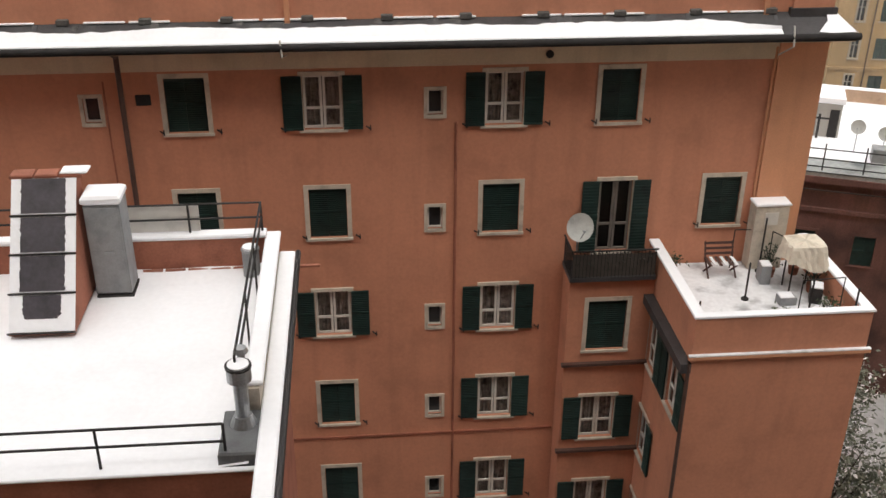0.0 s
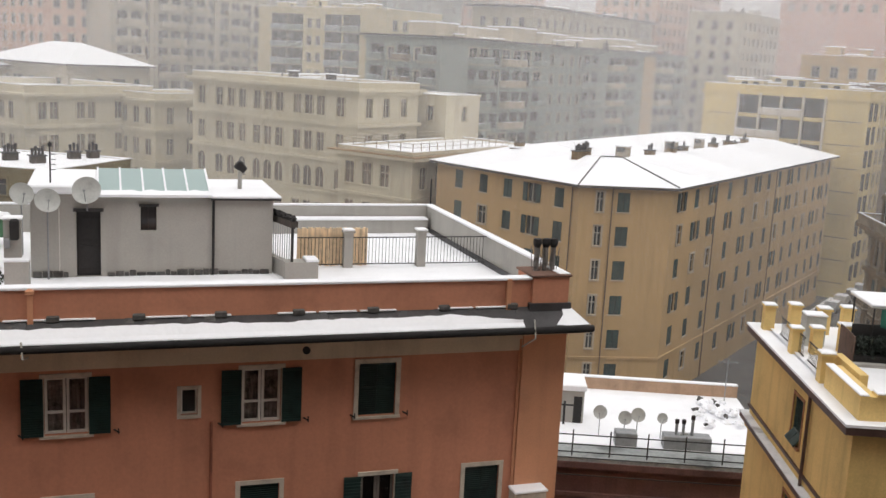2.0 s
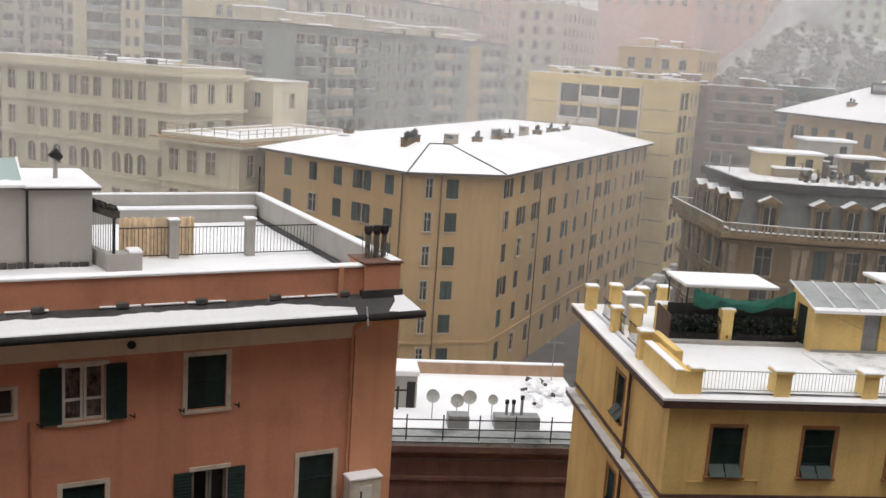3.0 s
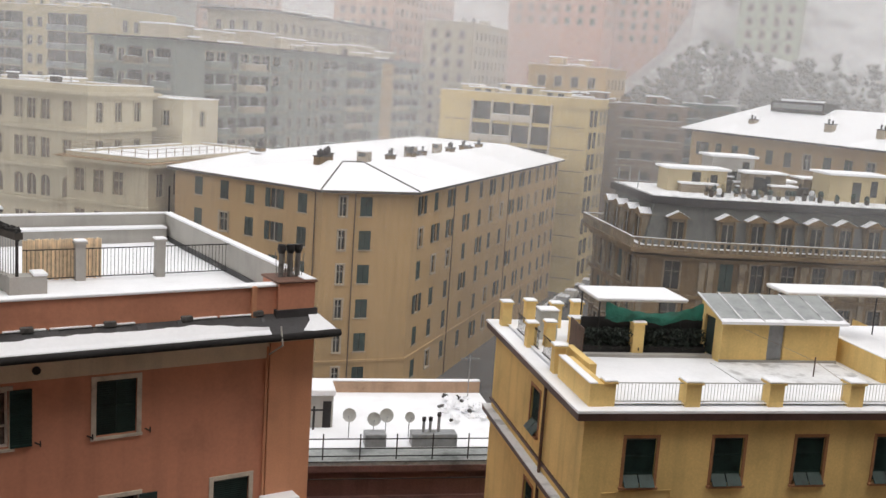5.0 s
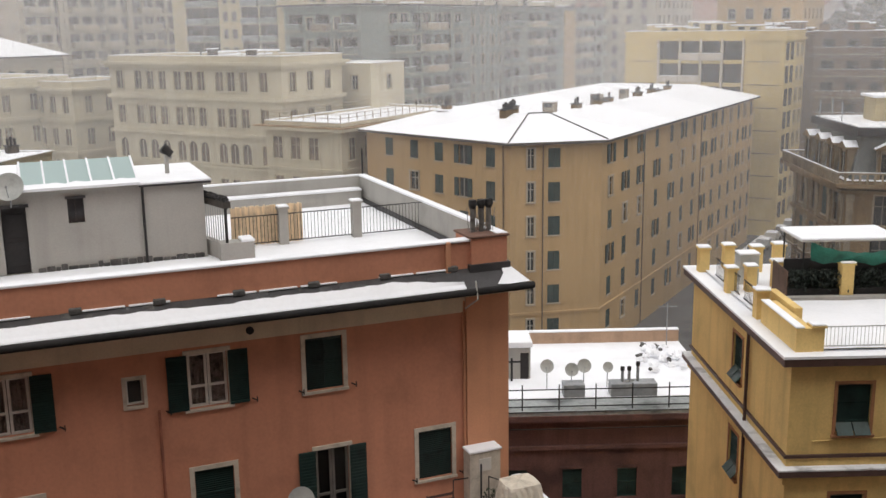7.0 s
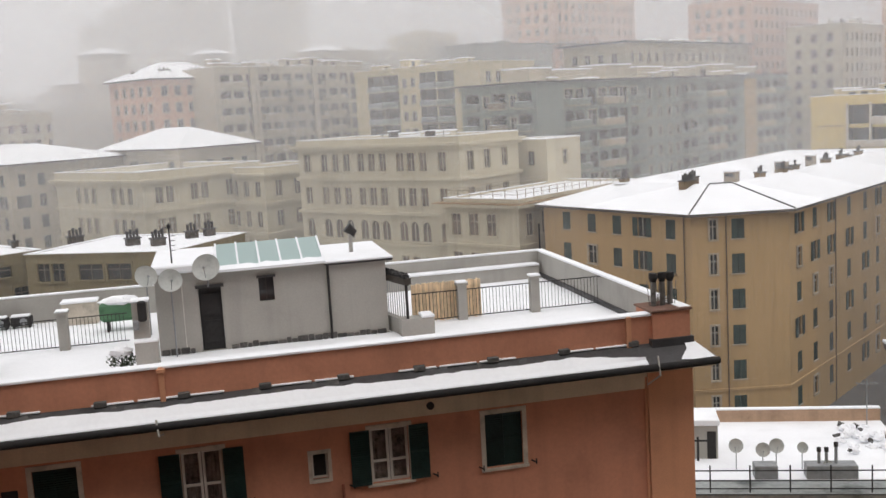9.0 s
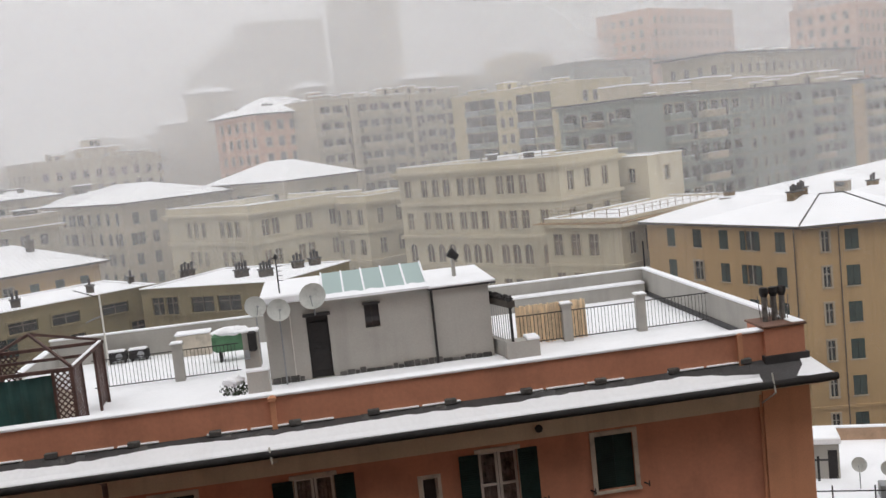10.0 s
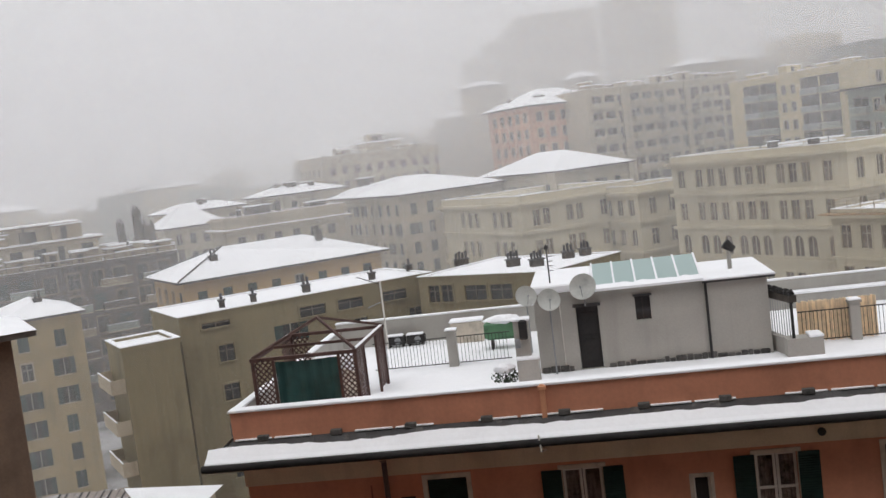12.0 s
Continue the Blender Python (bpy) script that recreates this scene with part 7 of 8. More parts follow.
put("gas_pipe", Shape().tube((11.6, YV - 0.04, 18.65), (13.9, YV - 0.04, 18.72), 0.02, 6).tube((13.9, YV - 0.04, 18.72), (13.9, YV - 0.04, 18.3), 0.02, 6), YELLOW, yellow)

put("thin_snow", Shape().box(17.2, 22.2, 30.4, 32.9, 21.5, 21.545, 0, 0.01), SNOW_TRODDEN, yellow, label="grey thin snow in front of the shed")
side = thing("terrace_parapet", YF @ pose(0, 0, 21.42), "yellow parapet with dark frosted plants on top", "wall")
put("run", Shape().box(22.6, 22.85, 30.6, 36.0, 0, 0.95), YELLOW, side)
put("run_snow", Shape().box(22.58, 22.87, 30.6, 36.0, 0.95, 1.0, 0, 0.02), SNOW, side)
PALE_LINE = material("pale_cord", (0.32, 0.27, 0.22), 0.8, 0.1)
wash = thing("washing_line", YF @ pose(0, 0, 21.5), "slack washing line above the terrace snow", "washing line")
put("line", Shape().tube((18.4, 32.95, 1.3), (20.3, 31.2, 0.6), 0.008, 5).tube((20.3, 31.2, 0.6), (21.0, 30.4, 0.1), 0.008, 5), PALE_LINE, wash)
put("post", Shape().tube((20.3, 31.2, 0), (20.3, 31.2, 0.75), 0.025, 6), PIPE, wash)

# piers, walls and railings round the terrace
for u, v, w, h in ((11.62, 28.5, 0.35, 0.72), (14.35, 28.5, 0.5, 0.72), (17.2, 28.5, 0.5, 0.72), (20.05, 28.5, 0.5, 0.72), (22.9, 28.5, 0.5, 0.72), (11.1, 31.9, 0.4, 0.9), (11.1, 35.2, 0.36, 0.85), (11.75, 35.0, 0.36, 0.95), (11.0, 38.4, 0.4, 0.9), (12.0, 38.5, 0.4, 0.95), (12.9, 35.4, 0.45, 1.0), (14.75, 34.0, 0.42, 1.25), (12.9, 37.9, 0.4, 1.0), (13.9, 38.3, 0.4, 1.0)):
    pier(YF @ pose(u, v, 21.42), w, h, YELLOW, "yellow rendered pier with a snow cap on the terrace")
low = thing("terrace_parapet", YF @ pose(0, 0, 21.42), "low yellow parapet wall with snow on top", "wall")
put("run", Shape().box(10.95, 11.44, 28.3, 31.4, 0, 0.72), YELLOW, low)
put("run_snow", Shape().box(10.92, 11.2, 28.3, 31.4, 0.72, 0.78, 0, 0.02), SNOW, low)
low = thing("terrace_parapet", YF @ pose(0, 0, 21.42), "low yellow parapet wall beside dark wooden screen", "wall")
put("run", Shape().box(11.5, 11.75, 30.0, 32.4, 0, 0.85), YELLOW, low)
PANEL = material("brown_board", (0.10, 0.06, 0.045), 0.7, 0.25, 4.0, 25.0, 0.2)
fence = thing("board_fence", YF @ pose(11.95, 32.0, 21.45), "dark brown board screen on the terrace", "fence")
for i in range(6):
    put("board", Shape().box(0.02 * i, 0.03 + 0.02 * i, 0.28 * i, 0.28 * i + 0.26, 0, 1.5), PANEL, fence)
thin = "pale thin railing between yellow piers"
PALE_IRON = material("pale_grey_iron", (0.55, 0.55, 0.55), 0.5, 0.1)
for a, b in ((11.82, 14.08), (14.62, 16.93), (17.47, 19.78), (20.32, 22.63), (23.17, 27.0)):
    railing(YF @ pose(a, 28.5, 21.44), b - a, 0.7, thin, PALE_IRON, 0.11)
for a, b in ((31.98, 33.98), (34.42, 35.38), (35.82, 37.36)):
    railing(YF @ pose(11.2, a, 21.44, 0, 0, 90), b - a, 0.75, "dark thin railing between yellow piers", IRON_AND_SHADE, 0.12)

# glazed shed
shed = thing("roof_shed", YF @ pose(17.6, 33.0, 21.5), "yellow roof shed with a sloping glazed roof", "shed")
sh = Shape()
wall_face(sh, (0, 0), (4.7, 0), 0, 1.55, [(1.85, 2.5, 0.05, 1.5)], 0.15)
wall_face(sh, (4.7, 0), (4.7, 1.8), 0, 1.55, [], 0.15)
wall_face(sh, (4.7, 1.8), (0, 1.8), 0, 2.05, [], 0.15)
wall_face(sh, (0, 1.8), (0, 0), 0, 1.55, [(0.4, 1.2, 0.05, 1.5)], 0.15)
sh.add([(0, 0, 1.55), (0, 1.8, 1.55), (0, 1.8, 2.05)], ((0, 1, 2),)).add([(4.7, 0, 1.55), (4.7, 1.8, 1.55), (4.7, 1.8, 2.05)], ((0, 1, 2),))
put("wall", sh, YELLOW, shed)
put("door", Shape().box(1.87, 2.48, 0.08, 0.12, 0.05, 1.5), ZINC, shed, label="grey metal door")
put("door", Shape().box(0.08, 0.12, 0.62, 1.38, 0.05, 1.5), GREEN, shed, label="dark green side door")
put("skirting", Shape().box(-0.03, 4.73, -0.03, -0.002, 0, 0.12), GREY_WALL, shed)
SHED_GLASS = material("snow_dusted_glass", (0.30, 0.32, 0.32), 0.35, 0.15, 2.0, 12.0, 0.05)
for i in range(6):
    a, b = -0.15 + 5.0 * i / 6, -0.15 + 5.0 * (i + 1) / 6
    put("roof_pane", Shape().add([(a + 0.02, -0.22, 1.56), (b - 0.02, -0.22, 1.56), (b - 0.02, 1.9, 2.15), (a + 0.02, 1.9, 2.15), (a + 0.02, -0.22, 1.58), (b - 0.02, -0.22, 1.58), (b - 0.02, 1.9, 2.17), (a + 0.02, 1.9, 2.17)],
        ((3, 2, 1, 0), (4, 5, 6, 7), (0, 1, 5, 4), (1, 2, 6, 5), (2, 3, 7, 6), (3, 0, 4, 7))), SHED_GLASS, shed, label="glass roof pane dusted with snow")
for i in range(7):
    a = -0.15 + 5.0 * i / 6
    put("glazing_bar", Shape().bar((a, -0.25, 1.59), (a, 1.9, 2.19), 0.05, 0.05), SNOW_TRODDEN, shed)
s, prev = Shape(), None
for i in range(41):
    x = -0.2 + 5.1 * i / 40
    k = 0.2 + 0.12 * noise.noise(Vector((x * 2.1, 3, 4)))
    row = [(x, -0.28, 1.5), (x, -0.28, 1.6), (x, -0.22 + k, 1.62 + k * 0.2), (x, -0.2 + k, 1.59 + k * 0.2)]
    if prev:
        for a in range(3):
            s.quad(prev[a], row[a], row[a + 1], prev[a + 1])
    prev = row
put("roof_snow", s, SNOW, shed, label="snow at the lower edge of the glass roof")

# canopy with a sagging green net
can = thing("canopy", YF @ pose(13.3, 34.2, 21.5), "snow-topped canopy on thin posts with a sagging green net", "canopy")
for x in (0.0, 3.2):
    for y in (0.0, 1.9):
        put("post", Shape().tube((x, y, 0), (x, y, 1.95), 0.03, 6), IRON_AND_SHADE, can)
put("roof", Shape().box(-0.12, 3.35, -0.12, 2.0, 1.95, 2.0), WHITE, can)
put("roof_snow", Shape().box(-0.15, 3.38, -0.15, 2.03, 2.0, 2.08, 0, 0.03), SNOW, can)
NET = material("green_net", (0.010, 0.11, 0.075), 0.7, 0.25, 3.0, 20.0, 0.2)
s, n = Shape(), 24
pts = []
for j in range(7):
    for i in range(n + 1):
        x = 0.15 + 3.8 * i / n
        sag = 4 * (i / n) * (1 - i / n)
        drop = j / 6
        pts.append((x, -0.25 - 0.12 * math.sin(math.pi * drop) * sag + 0.03 * math.sin(i * 0.9 + j * 0.7), 1.97 - 0.4 * sag - drop * (0.62 - 0.25 * sag + 0.08 * math.sin(i * 0.55)) + 0.02 * math.sin(i * 1.7 + j)))
s.add(pts, [(j * (n + 1) + i, j * (n + 1) + i + 1, (j + 1) * (n + 1) + i + 1, (j + 1) * (n + 1) + i) for j in range(6) for i in range(n)])
put("net", s, NET, can, label="sagging dark green shade net")
for x0c, y0c, lx in ((21.9, 36.0, 5.0),):
    can2 = thing("canopy", YF @ pose(x0c, y0c, 21.5), "flat canopy under snow on thin posts", "canopy")
    for x in (0.0, lx):
        for y in (0.0, 1.5):
            put("post", Shape().tube((x, y, 0), (x, y, 1.95), 0.03, 6), IRON_AND_SHADE, can2)
    put("roof", Shape().box(-0.1, lx + 0.1, -0.1, 1.6, 1.95, 2.0), WHITE, can2)
    put("roof_snow", Shape().box(-0.12, lx + 0.12, -0.12, 1.62, 2.0, 2.09, 0, 0.03), SNOW, can2)
DARK_LEAF = material("dark_wet_leaf", (0.018, 0.027, 0.02), 0.7, 0.4, 5.0, 20.0, 0.2)
# dark leaves and a black board, added to fill the dark strip here
hedge = thing("dark_planting", YF @ pose(12.9, 34.05, 21.45), "dark planting and added board filling the dark strip behind the terrace", "hedge")
put("trough", Shape().box(-0.2, 4.6, -0.1, 0.3, 0, 0.35), IRON_AND_SHADE, hedge)
s = Shape()
put("back_board", Shape().box(-0.2, 4.6, 0.34, 0.38, 0, 1.35), IRON_AND_SHADE, hedge)
put("kerb", Shape().box(-0.4, 4.7, -0.5, -0.2, 0, 0.16), GREY_WALL, hedge)
for i in range(2600):
    c = Vector((rng.uniform(-0.1, 4.6), rng.gauss(0.1, 0.14), rng.uniform(0.25, 1.0)))
    a, b = Vector((rng.gauss(0, 1), rng.gauss(0, 1), rng.gauss(0, 1))).normalized() * 0.08, Vector((rng.gauss(0, 1), rng.gauss(0, 1), rng.gauss(0, 1))).normalized() * 0.04
    s.quad(c - a, c - b, c + a, c + b)
put("foliage", s, DARK_LEAF, hedge, kind="stuff")
fr = thing("white_cabinet", YF @ pose(12.0, 36.2, 21.5), "white metal cabinet frame with snow on top", "cabinet")
put("body", Shape().box(-0.35, 0.35, -0.3, 0.3, 0, 1.1, 0, 0.02), DISH, fr)
put("snow_load", Shape().box(-0.38, 0.38, -0.33, 0.33, 1.1, 1.18, 0, 0.03), SNOW, fr)


# ---- near house with the flat snowy roof ----
NR = thing("near_house", OF @ pose(0, 0, 0), "red-brown rendered house with a flat roof deep in snow", "house")
npoly = [(-14.0, 12.2), (-1.68, 12.2), (-1.68, 18.7), (-14.0, 18.7)]
sh = Shape()
for i in range(4):
    wall_face(sh, npoly[i], npoly[(i + 1) % 4], 0, 20.98, [], 0.2)
put("wall", sh, BRICK_RED, NR)
s, n, k = Shape(), 40, 22
pts = [(-14.0 + 12.2 * i / n, 12.25 + 6.3 * j / k, 21.0 + 0.03 * noise.noise(Vector((i * 0.4, j * 0.4, 1))) + (0.1 * max(0, 1 - (k - j) / 2) + 0.08 * max(0, 1 - (n - i) / 2))) for j in range(k + 1) for i in range(n + 1)]
s.add(pts, [(j * (n + 1) + i, j * (n + 1) + i + 1, (j + 1) * (n + 1) + i + 1, (j + 1) * (n + 1) + i) for j in range(k) for i in range(n)])
put("roof_snow", s, SNOW, NR, label="smooth deep snow on the flat roof")
put("parapet", Shape().box(-14.0, -1.9, 18.5, 18.72, 20.98, 21.72), BRICK_RED, NR, label="red-brown parapet wall")
put("parapet_snow", Shape().box(-14.0, -1.9, 18.46, 18.76, 21.72, 21.82, 0, 0.03), SNOW, NR)
put("side_parapet", Shape().box(-1.88, -1.68, 13.4, 18.76, 20.9, 21.62), FRAME_STONE, NR)
put("side_parapet_snow", Shape().box(-1.92, -1.62, 13.45, 18.8, 21.62, 21.72, 0, 0.03), SNOW, NR)
put("ledge", Shape().box(-1.68, -1.32, 10.8, 18.76, 21.0, 21.2), ROOF_DARK, NR)
put("ledge_snow", Shape().box(-1.67, -1.35, 10.85, 18.7, 21.2, 21.3, 0, 0.03), SNOW, NR, label="snow on the eaves ledge")
put("gutter", Shape().tube((-1.3, 10.8, 21.2), (-1.3, 18.8, 21.2), 0.06, 8), IRON_AND_SHADE, NR)
tile = Shape().box(-0.2, 0.2, -0.06, 0.02, 0, 0.05, 0, 0.01).data("coping_tile", BRICK_RED)
for i in range(8):
    put("coping_tile", tile, None, NR, pose(-4.2 + 0.45 * i, 18.47, 21.04))
put("front_coping", Shape().box(-14.0, -1.7, 12.17, 12.27, 20.97, 21.03, 0, 0.02), SNOW, NR)

rl = thing("roof_railing", OF @ pose(0, 0, 21.0), "dark tubular railing round the snowy roof", "railing")
for z in (0.72, 0.4):
    put("rail", Shape().tube((-14, 12.4, z), (-2.14, 12.4, z), 0.022, 6), IRON_AND_SHADE, rl)
    put("rail", Shape().tube((-14, 18.62, z + 0.72), (-1.95, 18.62, z + 0.72), 0.022, 6), IRON_AND_SHADE, rl)
    put("rail", Shape().tube((-1.97, 18.62, z + 0.72), (-1.97, 13.1, z + 0.72), 0.022, 6), IRON_AND_SHADE, rl)
for x in (-2.14, -4.0, -5.9, -7.8):
    put("post", Shape().tube((x, 12.4, 0), (x, 12.4, 0.72), 0.025, 6), IRON_AND_SHADE, rl)
for x in (-1.97, -3.4, -6.6):
    put("post", Shape().tube((x, 18.62, 0.5), (x, 18.62, 1.44), 0.025, 6), IRON_AND_SHADE, rl)
for y in (16.8, 15.0, 13.1):
    put("post", Shape().tube((-1.97, y, 0.1), (-1.97, y, 1.44), 0.022, 6), IRON_AND_SHADE, rl)
put("board", Shape().box(-4.6, -3.2, 18.66, 18.7, 0.84, 1.42), WHITE, rl, label="white board tied to the railing")

STEEL = material("grey_steel_flue", (0.30, 0.31, 0.32), 0.35, 0.15, 5.0, 30.0, 0.05, metal=0.7)
DARK_ZINC = material("dark_zinc", (0.12, 0.125, 0.13), 0.55, 0.2, 3.0, 30.0, 0.05, streak=0.3)
fl = thing("steel_flue", OF @ pose(-1.92, 13.05, 20.95), "grey steel chimney flue with a round cowl on a concrete foot", "chimney")
put("foot", Shape().box(-0.33, 0.26, -0.75, 0.36, -0.4, 0.28, 0, 0.03), DARK_ZINC, fl)
put("collar", Shape().tube((0, 0, 0.27), (0, 0, 0.45), 0.22, 16, 0, 0.14), STEEL, fl)
put("pipe", Shape().tube((0, 0, 0.27), (0, 0, 1.15), 0.11, 16), STEEL, fl)
put("cowl", Shape().tube((0, 0, 1.1), (0, 0, 1.36), 0.19, 18), STEEL, fl)
put("cowl_snow", Shape().tube((0, 0, 1.36), (0, 0, 1.39), 0.165, 18), SNOW, fl)
put("cowl_rim", Shape().tube((0, 0, 1.33), (0, 0, 1.37), 0.205, 18), IRON_AND_SHADE, fl)
put("rain_cap", Shape().tube((0.02, 0.28, 1.42), (0.02, 0.28, 1.5), 0.12, 14, 0, 0.09), STEEL, fl)
put("pipe", Shape().tube((0.02, 0.28, 0.27), (0.02, 0.28, 1.42), 0.06, 10), STEEL, fl)
br = thing("zinc_drum", OF @ pose(-2.2, 18.2, 21.0), "round zinc drum filled with snow", "drum")
put("shell", Shape().tube((0, 0, 0), (0, 0, 0.62), 0.17, 18), ZINC, br)
put("rim", Shape().tube((0, 0, 0.6), (0, 0, 0.65), 0.185, 18), STEEL, br)
put("snow_load", Shape().tube((0, 0, 0.65), (0, 0, 0.69), 0.15, 18), SNOW, br)
cb2 = thing("roof_cabinet", OF @ pose(-4.78, 17.9, 21.0), "grey steel cabinet with a snow-covered top", "cabinet")
put("body", Shape().box(-0.34, 0.33, -0.3, 0.3, 0.05, 1.95, 0, 0.02), ZINC, cb2)
put("door", Shape().box(-0.31, 0.30, -0.33, -0.3, 0.1, 1.9, 0, 0.01), ZINC, cb2)
put("handle", Shape().box(-0.06, 0.12, -0.36, -0.33, 0.95, 1.0), STEEL, cb2)
put("plinth", Shape().box(-0.34, 0.36, -0.34, 0.3, 0, 0.05), IRON_AND_SHADE, cb2)
put("snow_load", Shape().box(-0.37, 0.36, -0.34, 0.32, 1.95, 2.13, 0, 0.05), SNOW, cb2)
PV = material("dark_panel_under_snow", (0.055, 0.05, 0.06), 0.45, 0.3, 3.0, 14.0, 0.15)
rp = thing("sloping_skylight", OF @ pose(-5.8, 16.2, 21.05), "steep row of dark panels edged with snow on a brick housing", "skylight")
A, B = Vector((0, 0, 0.03)), Vector((0, 1.72, 2.35))
nrm = Vector((0, -(B - A).z, (B - A).y)).normalized()
hs = Shape()
hs.add([(-0.58, 0, 0), (-0.58, 1.95, 0), (-0.58, 1.95, 2.35), (-0.58, 1.72, 2.35), (0.58, 0, 0), (0.58, 1.95, 0), (0.58, 1.95, 2.35), (0.58, 1.72, 2.35)], ((0, 1, 2, 3), (7, 6, 5, 4), (0, 3, 7, 4), (3, 2, 6, 7), (2, 1, 5, 6), (1, 0, 4, 5)))
put("housing", hs, BRICK_RED, rp)
for i in range(4):
    p, q = A.lerp(B, i / 4 + 0.01), A.lerp(B, (i + 1) / 4 - 0.005)
    o = nrm * 0.05
    pts = [Vector((-0.58, 0, 0)) + p, Vector((0.58, 0, 0)) + p, Vector((0.58, 0, 0)) + q, Vector((-0.58, 0, 0)) + q]
    put("panel_frame", Shape().add([*pts, *[v + o for v in pts]], ((3, 2, 1, 0), (4, 5, 6, 7), (0, 1, 5, 4), (1, 2, 6, 5), (2, 3, 7, 6), (3, 0, 4, 7))), SNOW, rp, label="snow-edged panel frame")
    w0 = 0.40 if i else 0.34
    p2, q2 = A.lerp(B, i / 4 + (0.09 if i == 0 else 0.015)), A.lerp(B, (i + 1) / 4 - 0.01)
    m = 14
    pts = []
    for j in range(m + 1):
        c = p2.lerp(q2, j / m) + nrm * 0.056
        e1 = w0 + 0.03 * noise.noise(Vector((j * 0.6, i * 3.0, 0))) - (0.06 * max(0, 3 - j) / 3 if i == 0 else 0)
        e2 = w0 + 0.03 * noise.noise(Vector((j * 0.6, i * 3.0, 9))) - (0.06 * max(0, 3 - j) / 3 if i == 0 else 0)
        pts += [(-e1, c.y, c.z), (e2, c.y, c.z)]
    put("panel", Shape().add(pts, [(2 * j, 2 * j + 1, 2 * j + 3, 2 * j + 2) for j in range(m)]), PV, rp, label="dark panel where the snow has slid off")
    put("seam", Shape().bar(Vector((-0.6, 0, 0)) + A.lerp(B, i / 4) + nrm * 0.06, Vector((0.6, 0, 0)) + A.lerp(B, i / 4) + nrm * 0.06, 0.03, 0.03), IRON_AND_SHADE, rp)
for i in range(3):
    put("ridge_tile", Shape().box(-0.62 + 0.45 * i, -0.2 + 0.45 * i, 1.66, 1.98, 2.35, 2.43, 0, 0.02), BRICK_RED, rp)
put("ridge_snow", Shape().box(0.3, 0.8, 1.66, 1.98, 2.43, 2.48, 0, 0.02), SNOW, rp)

# ---- low house with the dish terrace ----
ch2 = thing("dish_terrace_house", YF, "dull red house with a snowy flat roof full of satellite dishes", "house")
cp = [(2.5, 48.0), (15.5, 48.0), (15.5, 58.9), (2.5, 58.9)]
sh = Shape()
chol = [(c - 0.5, c + 0.5, t - 1.6, t) for c in (2.2, 5.0, 7.8, 10.6) for t in (8.8, 5.4)]
wall_face(sh, cp[0], cp[1], 0, 11.9, chol, 0.2)
for i in (1, 2, 3):
    wall_face(sh, cp[i], cp[(i + 1) % 4], 0, 11.9, [], 0.2)
DULLRED = material("dull_red_render", (0.125, 0.06, 0.052), 0.9, 0.3, 0.5, 15.0, 0.2, streak=0.5)
put("wall", sh, DULLRED, ch2)
PARAPET_PALE = material("faded_parapet", (0.42, 0.28, 0.19), 0.9, 0.15, 0.8, 8.0, 0.15, streak=0.4)
KIT_D = closed_window(1.0, 1.6, DULLRED)
for c in (2.2, 5.0, 7.8, 10.6):
    for t in (8.8, 5.4):
        put_window(ch2, KIT_D, cp[0], cp[1], c, t - 1.6, "window with closed green shutters")
put("roof_snow", Shape().box(2.5, 15.5, 49.6, 58.7, 11.8, 12.02), SNOW, ch2, label="snow over the flat roof")
SLUSH = material("slush_on_sheeting", (0.27, 0.285, 0.28), 0.6, 0.3, 0.8, 6.0, 0.2, stain=(0.09, 0.10, 0.10))
put("roof_edge", Shape().box(2.5, 15.5, 47.7, 49.6, 11.75, 11.96), SLUSH, ch2, label="half-melted snow on grey sheeting")
put("sheeting", Shape().box(2.4, 15.6, 47.6, 47.75, 11.5, 11.8), DULLRED, ch2)
put("parapet", Shape().box(2.5, 15.5, 58.7, 58.95, 11.9, 12.72), PARAPET_PALE, ch2, label="faded pinkish back parapet")
put("parapet_snow", Shape().box(2.5, 15.5, 58.65, 59.0, 12.72, 12.82, 0, 0.03), SNOW, ch2)
put("belt_course", Shape().box(2.5, 15.5, 47.85, 47.998, 9.9, 10.1), DULLRED, ch2)
sc = thing("scaffold_rail", YF @ pose(2.5, 48.2, 12.0), "rusty scaffold railing along the roof edge", "railing")
for z in (0.1, 0.5, 1.0):
    put("tube", Shape().tube((0, 0, z), (13, 0, z), 0.035, 6), IRON_AND_SHADE, sc)
    put("tube", Shape().tube((0, -0.5, z - 1.0), (13, -0.5, z - 1.0), 0.03, 6), IRON_AND_SHADE, sc)
for i in range(7):
    put("standard", Shape().tube((0.6 + 1.85 * i, -0.1, -1.4), (0.6 + 1.85 * i, -0.1, 1.3), 0.035, 6), IRON_AND_SHADE, sc)
for u, v, z, r in ((6.55, 51.0, 1.3, 0.36), (7.85, 51.0, 1.08, 0.36), (8.5, 51.0, 1.28, 0.37), (9.75, 51.0, 1.18, 0.28), (10.75, 50.0, 0.5, 0.34)):
    dish(YF @ pose(u, v, 12.0), r, z, 8 * (u - 8.5), 18)
tool = thing("roof_hut", YF @ pose(5.0, 52.6, 12.0), "small grey roof hut with a snowy lid", "hut")
put("body", Shape().box(-0.75, 0.85, 0, 1.8, 0, 1.8), GREY_WALL, tool)
put("door", Shape().box(0.3, 0.75, -0.03, 0, 0, 1.5), IRON_AND_SHADE, tool)
put("lid", Shape().box(-0.85, 0.95, -0.1, 1.9, 1.8, 2.15, 0, 0.06), SNOW, tool)
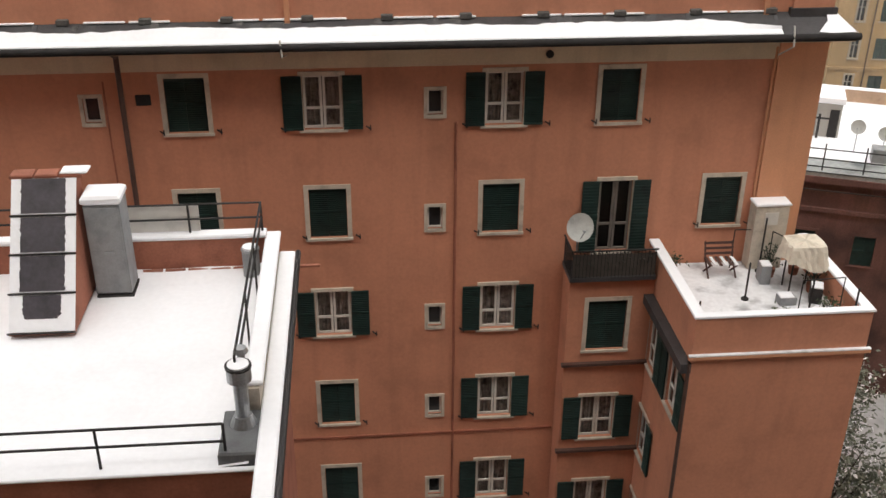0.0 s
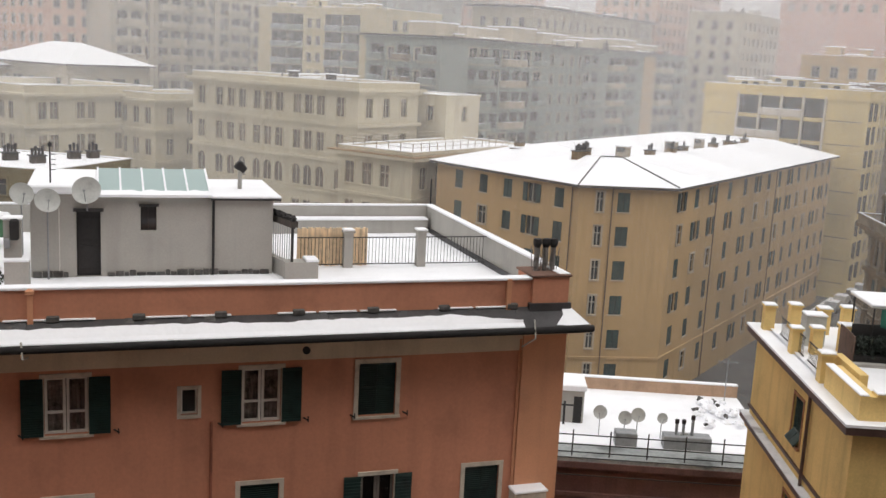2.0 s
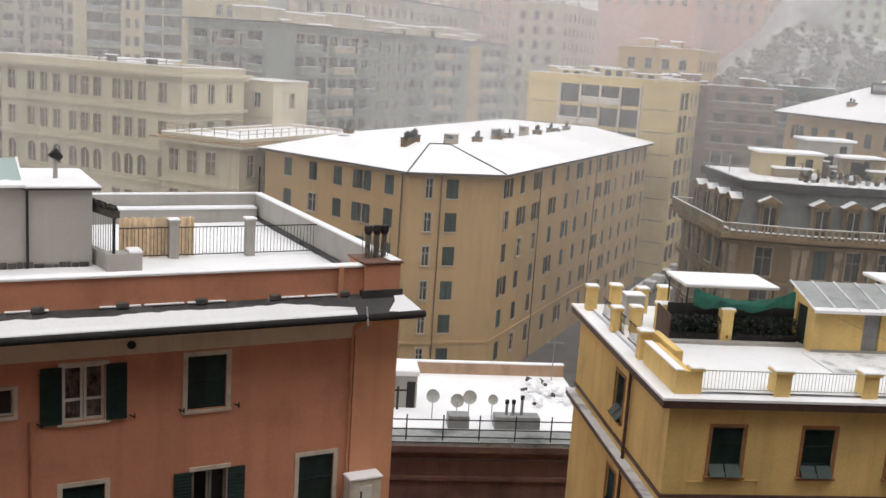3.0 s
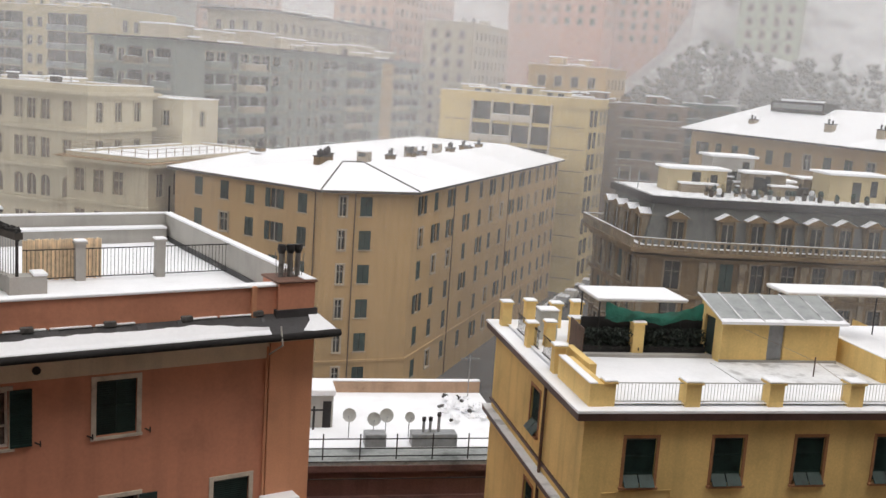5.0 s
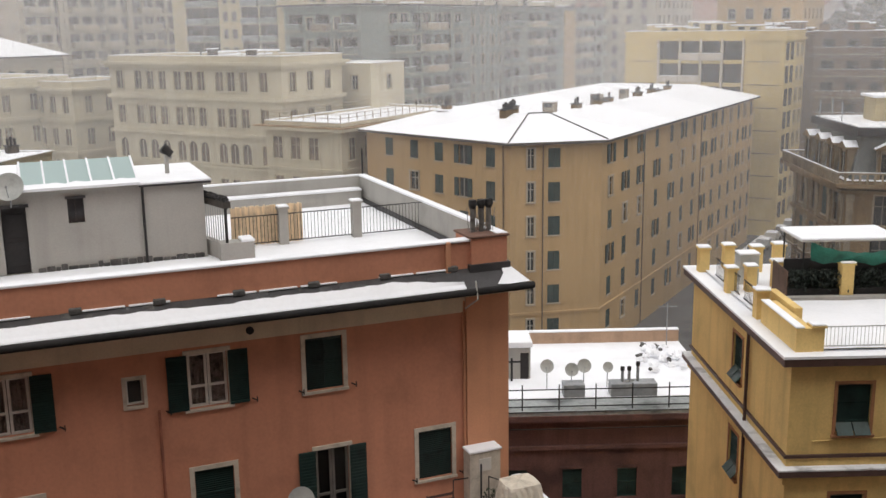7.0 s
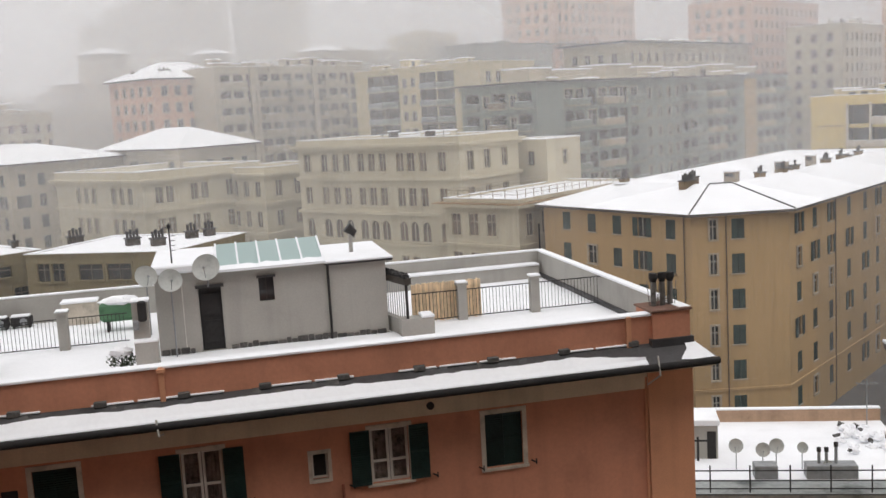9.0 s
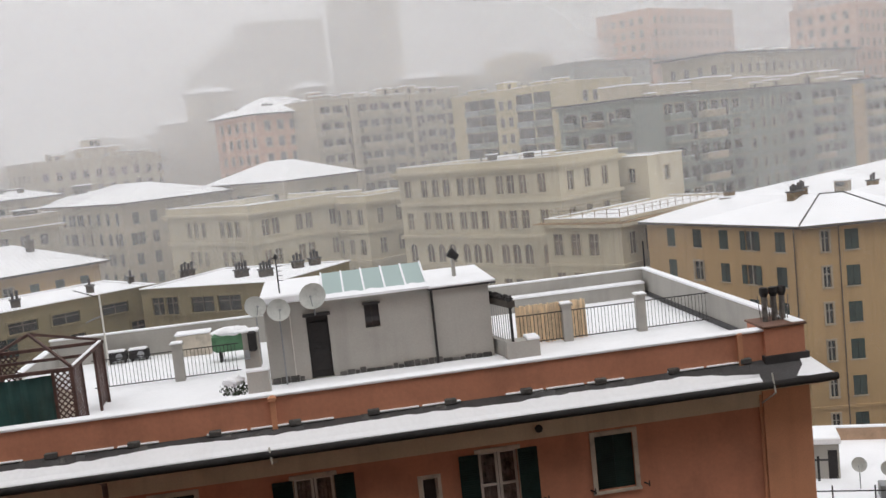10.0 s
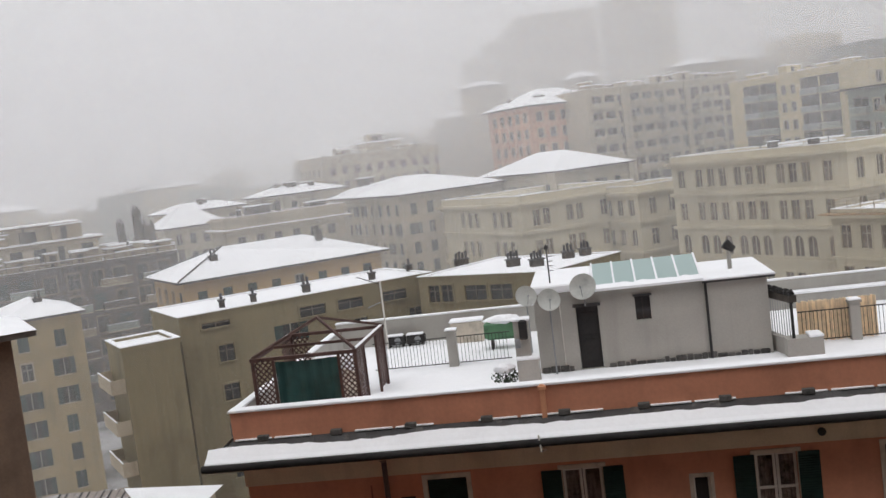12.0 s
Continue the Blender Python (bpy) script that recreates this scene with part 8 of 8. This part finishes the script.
put("pipe", Shape().tube((-0.2, -0.3, 0), (-0.2, -0.3, 1.3), 0.06, 8).tube((-0.6, -0.3, 1.1), (0.3, -0.3, 1.1), 0.05, 8), IRON_AND_SHADE, tool)
for u, w in ((7.8, 1.1), (10.9, 2.4)):
    bx = thing("vent_box", YF @ pose(u, 50.0, 12.0), "grey ventilation box on the roof", "vent", "roof vents")
    put("casing", Shape().box(-w / 2, w / 2, -0.4, 0.4, 0, 0.7, 0, 0.03), ZINC, bx)
    if w > 2:
        for x in (-0.55, -0.2, 0.25):
            put("pipe", Shape().tube((x, 0, 0.7), (x, 0, 1.35 + 0.25 * (x > 0)), 0.08, 8), ZINC, bx)
            put("pot", Shape().tube((x, 0, 1.3 + 0.25 * (x > 0)), (x, 0, 1.5 + 0.25 * (x > 0)), 0.11, 8), IRON_AND_SHADE, bx)
heap = thing("rubble_heap", YF @ pose(13.6, 56.0, 12.0), "heap of snow-covered rubble on the roof", "heap")
for i in range(46):
    w = rng.uniform(0.1, 0.26)
    put("lump", Shape().blob((rng.uniform(-1.2, 1.4), rng.uniform(-3.0, 1.8), rng.uniform(0.05, 0.32)), w, w * rng.uniform(0.7, 1.3), w * rng.uniform(0.5, 0.9), i * 1.3, 0.8, 7, 5), SNOW if i % 6 < 5 else STONE, heap)
tva = thing("roof_aerial", YF @ pose(14.6, 58.0, 12.0), "thin television aerial on a mast", "aerial")
put("mast", Shape().tube((0, 0, 0), (0, 0, 2.6), 0.03, 6), ZINC, tva)
for i in range(5):
    put("rod", Shape().tube((-0.5 + 0.25 * i, -0.25, 2.4), (-0.5 + 0.25 * i, 0.25, 2.4), 0.012, 5), ZINC, tva)
put("boom", Shape().tube((-0.6, 0, 2.4), (0.6, 0, 2.4), 0.015, 5), ZINC, tva)


# ---- snow-dusted trees below ----
BARK = material("wet_bark", (0.055, 0.042, 0.032), 0.9, 0.3, 4.0, 20.0, 0.4)
FROST = material("snow_dusted_leaf", (0.16, 0.18, 0.14), 0.85, 0.4, 1.2, 6.0, 0.2, stain=(0.04, 0.055, 0.03))


def tree(m, height, spread, seed, label):
    t = thing("courtyard_tree", m, label, "tree", "courtyard trees")
    r = random.Random(seed)
    tr = Shape().tube((0, 0, 0), (0.1, 0, height * 0.5), 0.16, 8, 0, 0.1)
    tips = []
    for i in range(9):
        a, h0 = r.uniform(0, 6.28), height * r.uniform(0.3, 0.55)
        tip = Vector((math.cos(a) * spread * r.uniform(0.4, 0.95), math.sin(a) * spread * r.uniform(0.4, 0.95), height * r.uniform(0.6, 1.0)))
        tr.tube((0.08, 0, h0), tip, 0.06, 6, 0, 0.015)
        tips += [tip, tip.lerp(Vector((0, 0, h0)), 0.35)]
    put("trunk", tr, BARK, t)
    s = Shape()
    for tip in tips:
        for i in range(130):
            c = tip + Vector((r.gauss(0, 0.5), r.gauss(0, 0.5), r.gauss(0, 0.35)))
            a, b = Vector((r.gauss(0, 1), r.gauss(0, 1), r.gauss(0, 0.5))).normalized() * 0.12, Vector((r.gauss(0, 1), r.gauss(0, 1), r.gauss(0, 0.5))).normalized() * 0.07
            s.quad(c - a, c - b, c + a, c + b, 1 if r.random() < 0.14 else 0)
    put("crown", s, [FROST, SNOW], t)


for u, v, h, sp, sd in ((17.5, 29.0, 7.5, 2.2, 1), (18.5, 33.0, 8.5, 2.4, 2), (16.6, 25.5, 6.0, 2.0, 3), (20.5, 37.0, 7.0, 2.4, 4), (15.8, 22.0, 4.5, 1.8, 5), (20.0, 28.0, 6.0, 2.0, 6)):
    tree(OF @ pose(u, v, 0), h, sp, sd, "small evergreen tree dusted with snow in the courtyard")
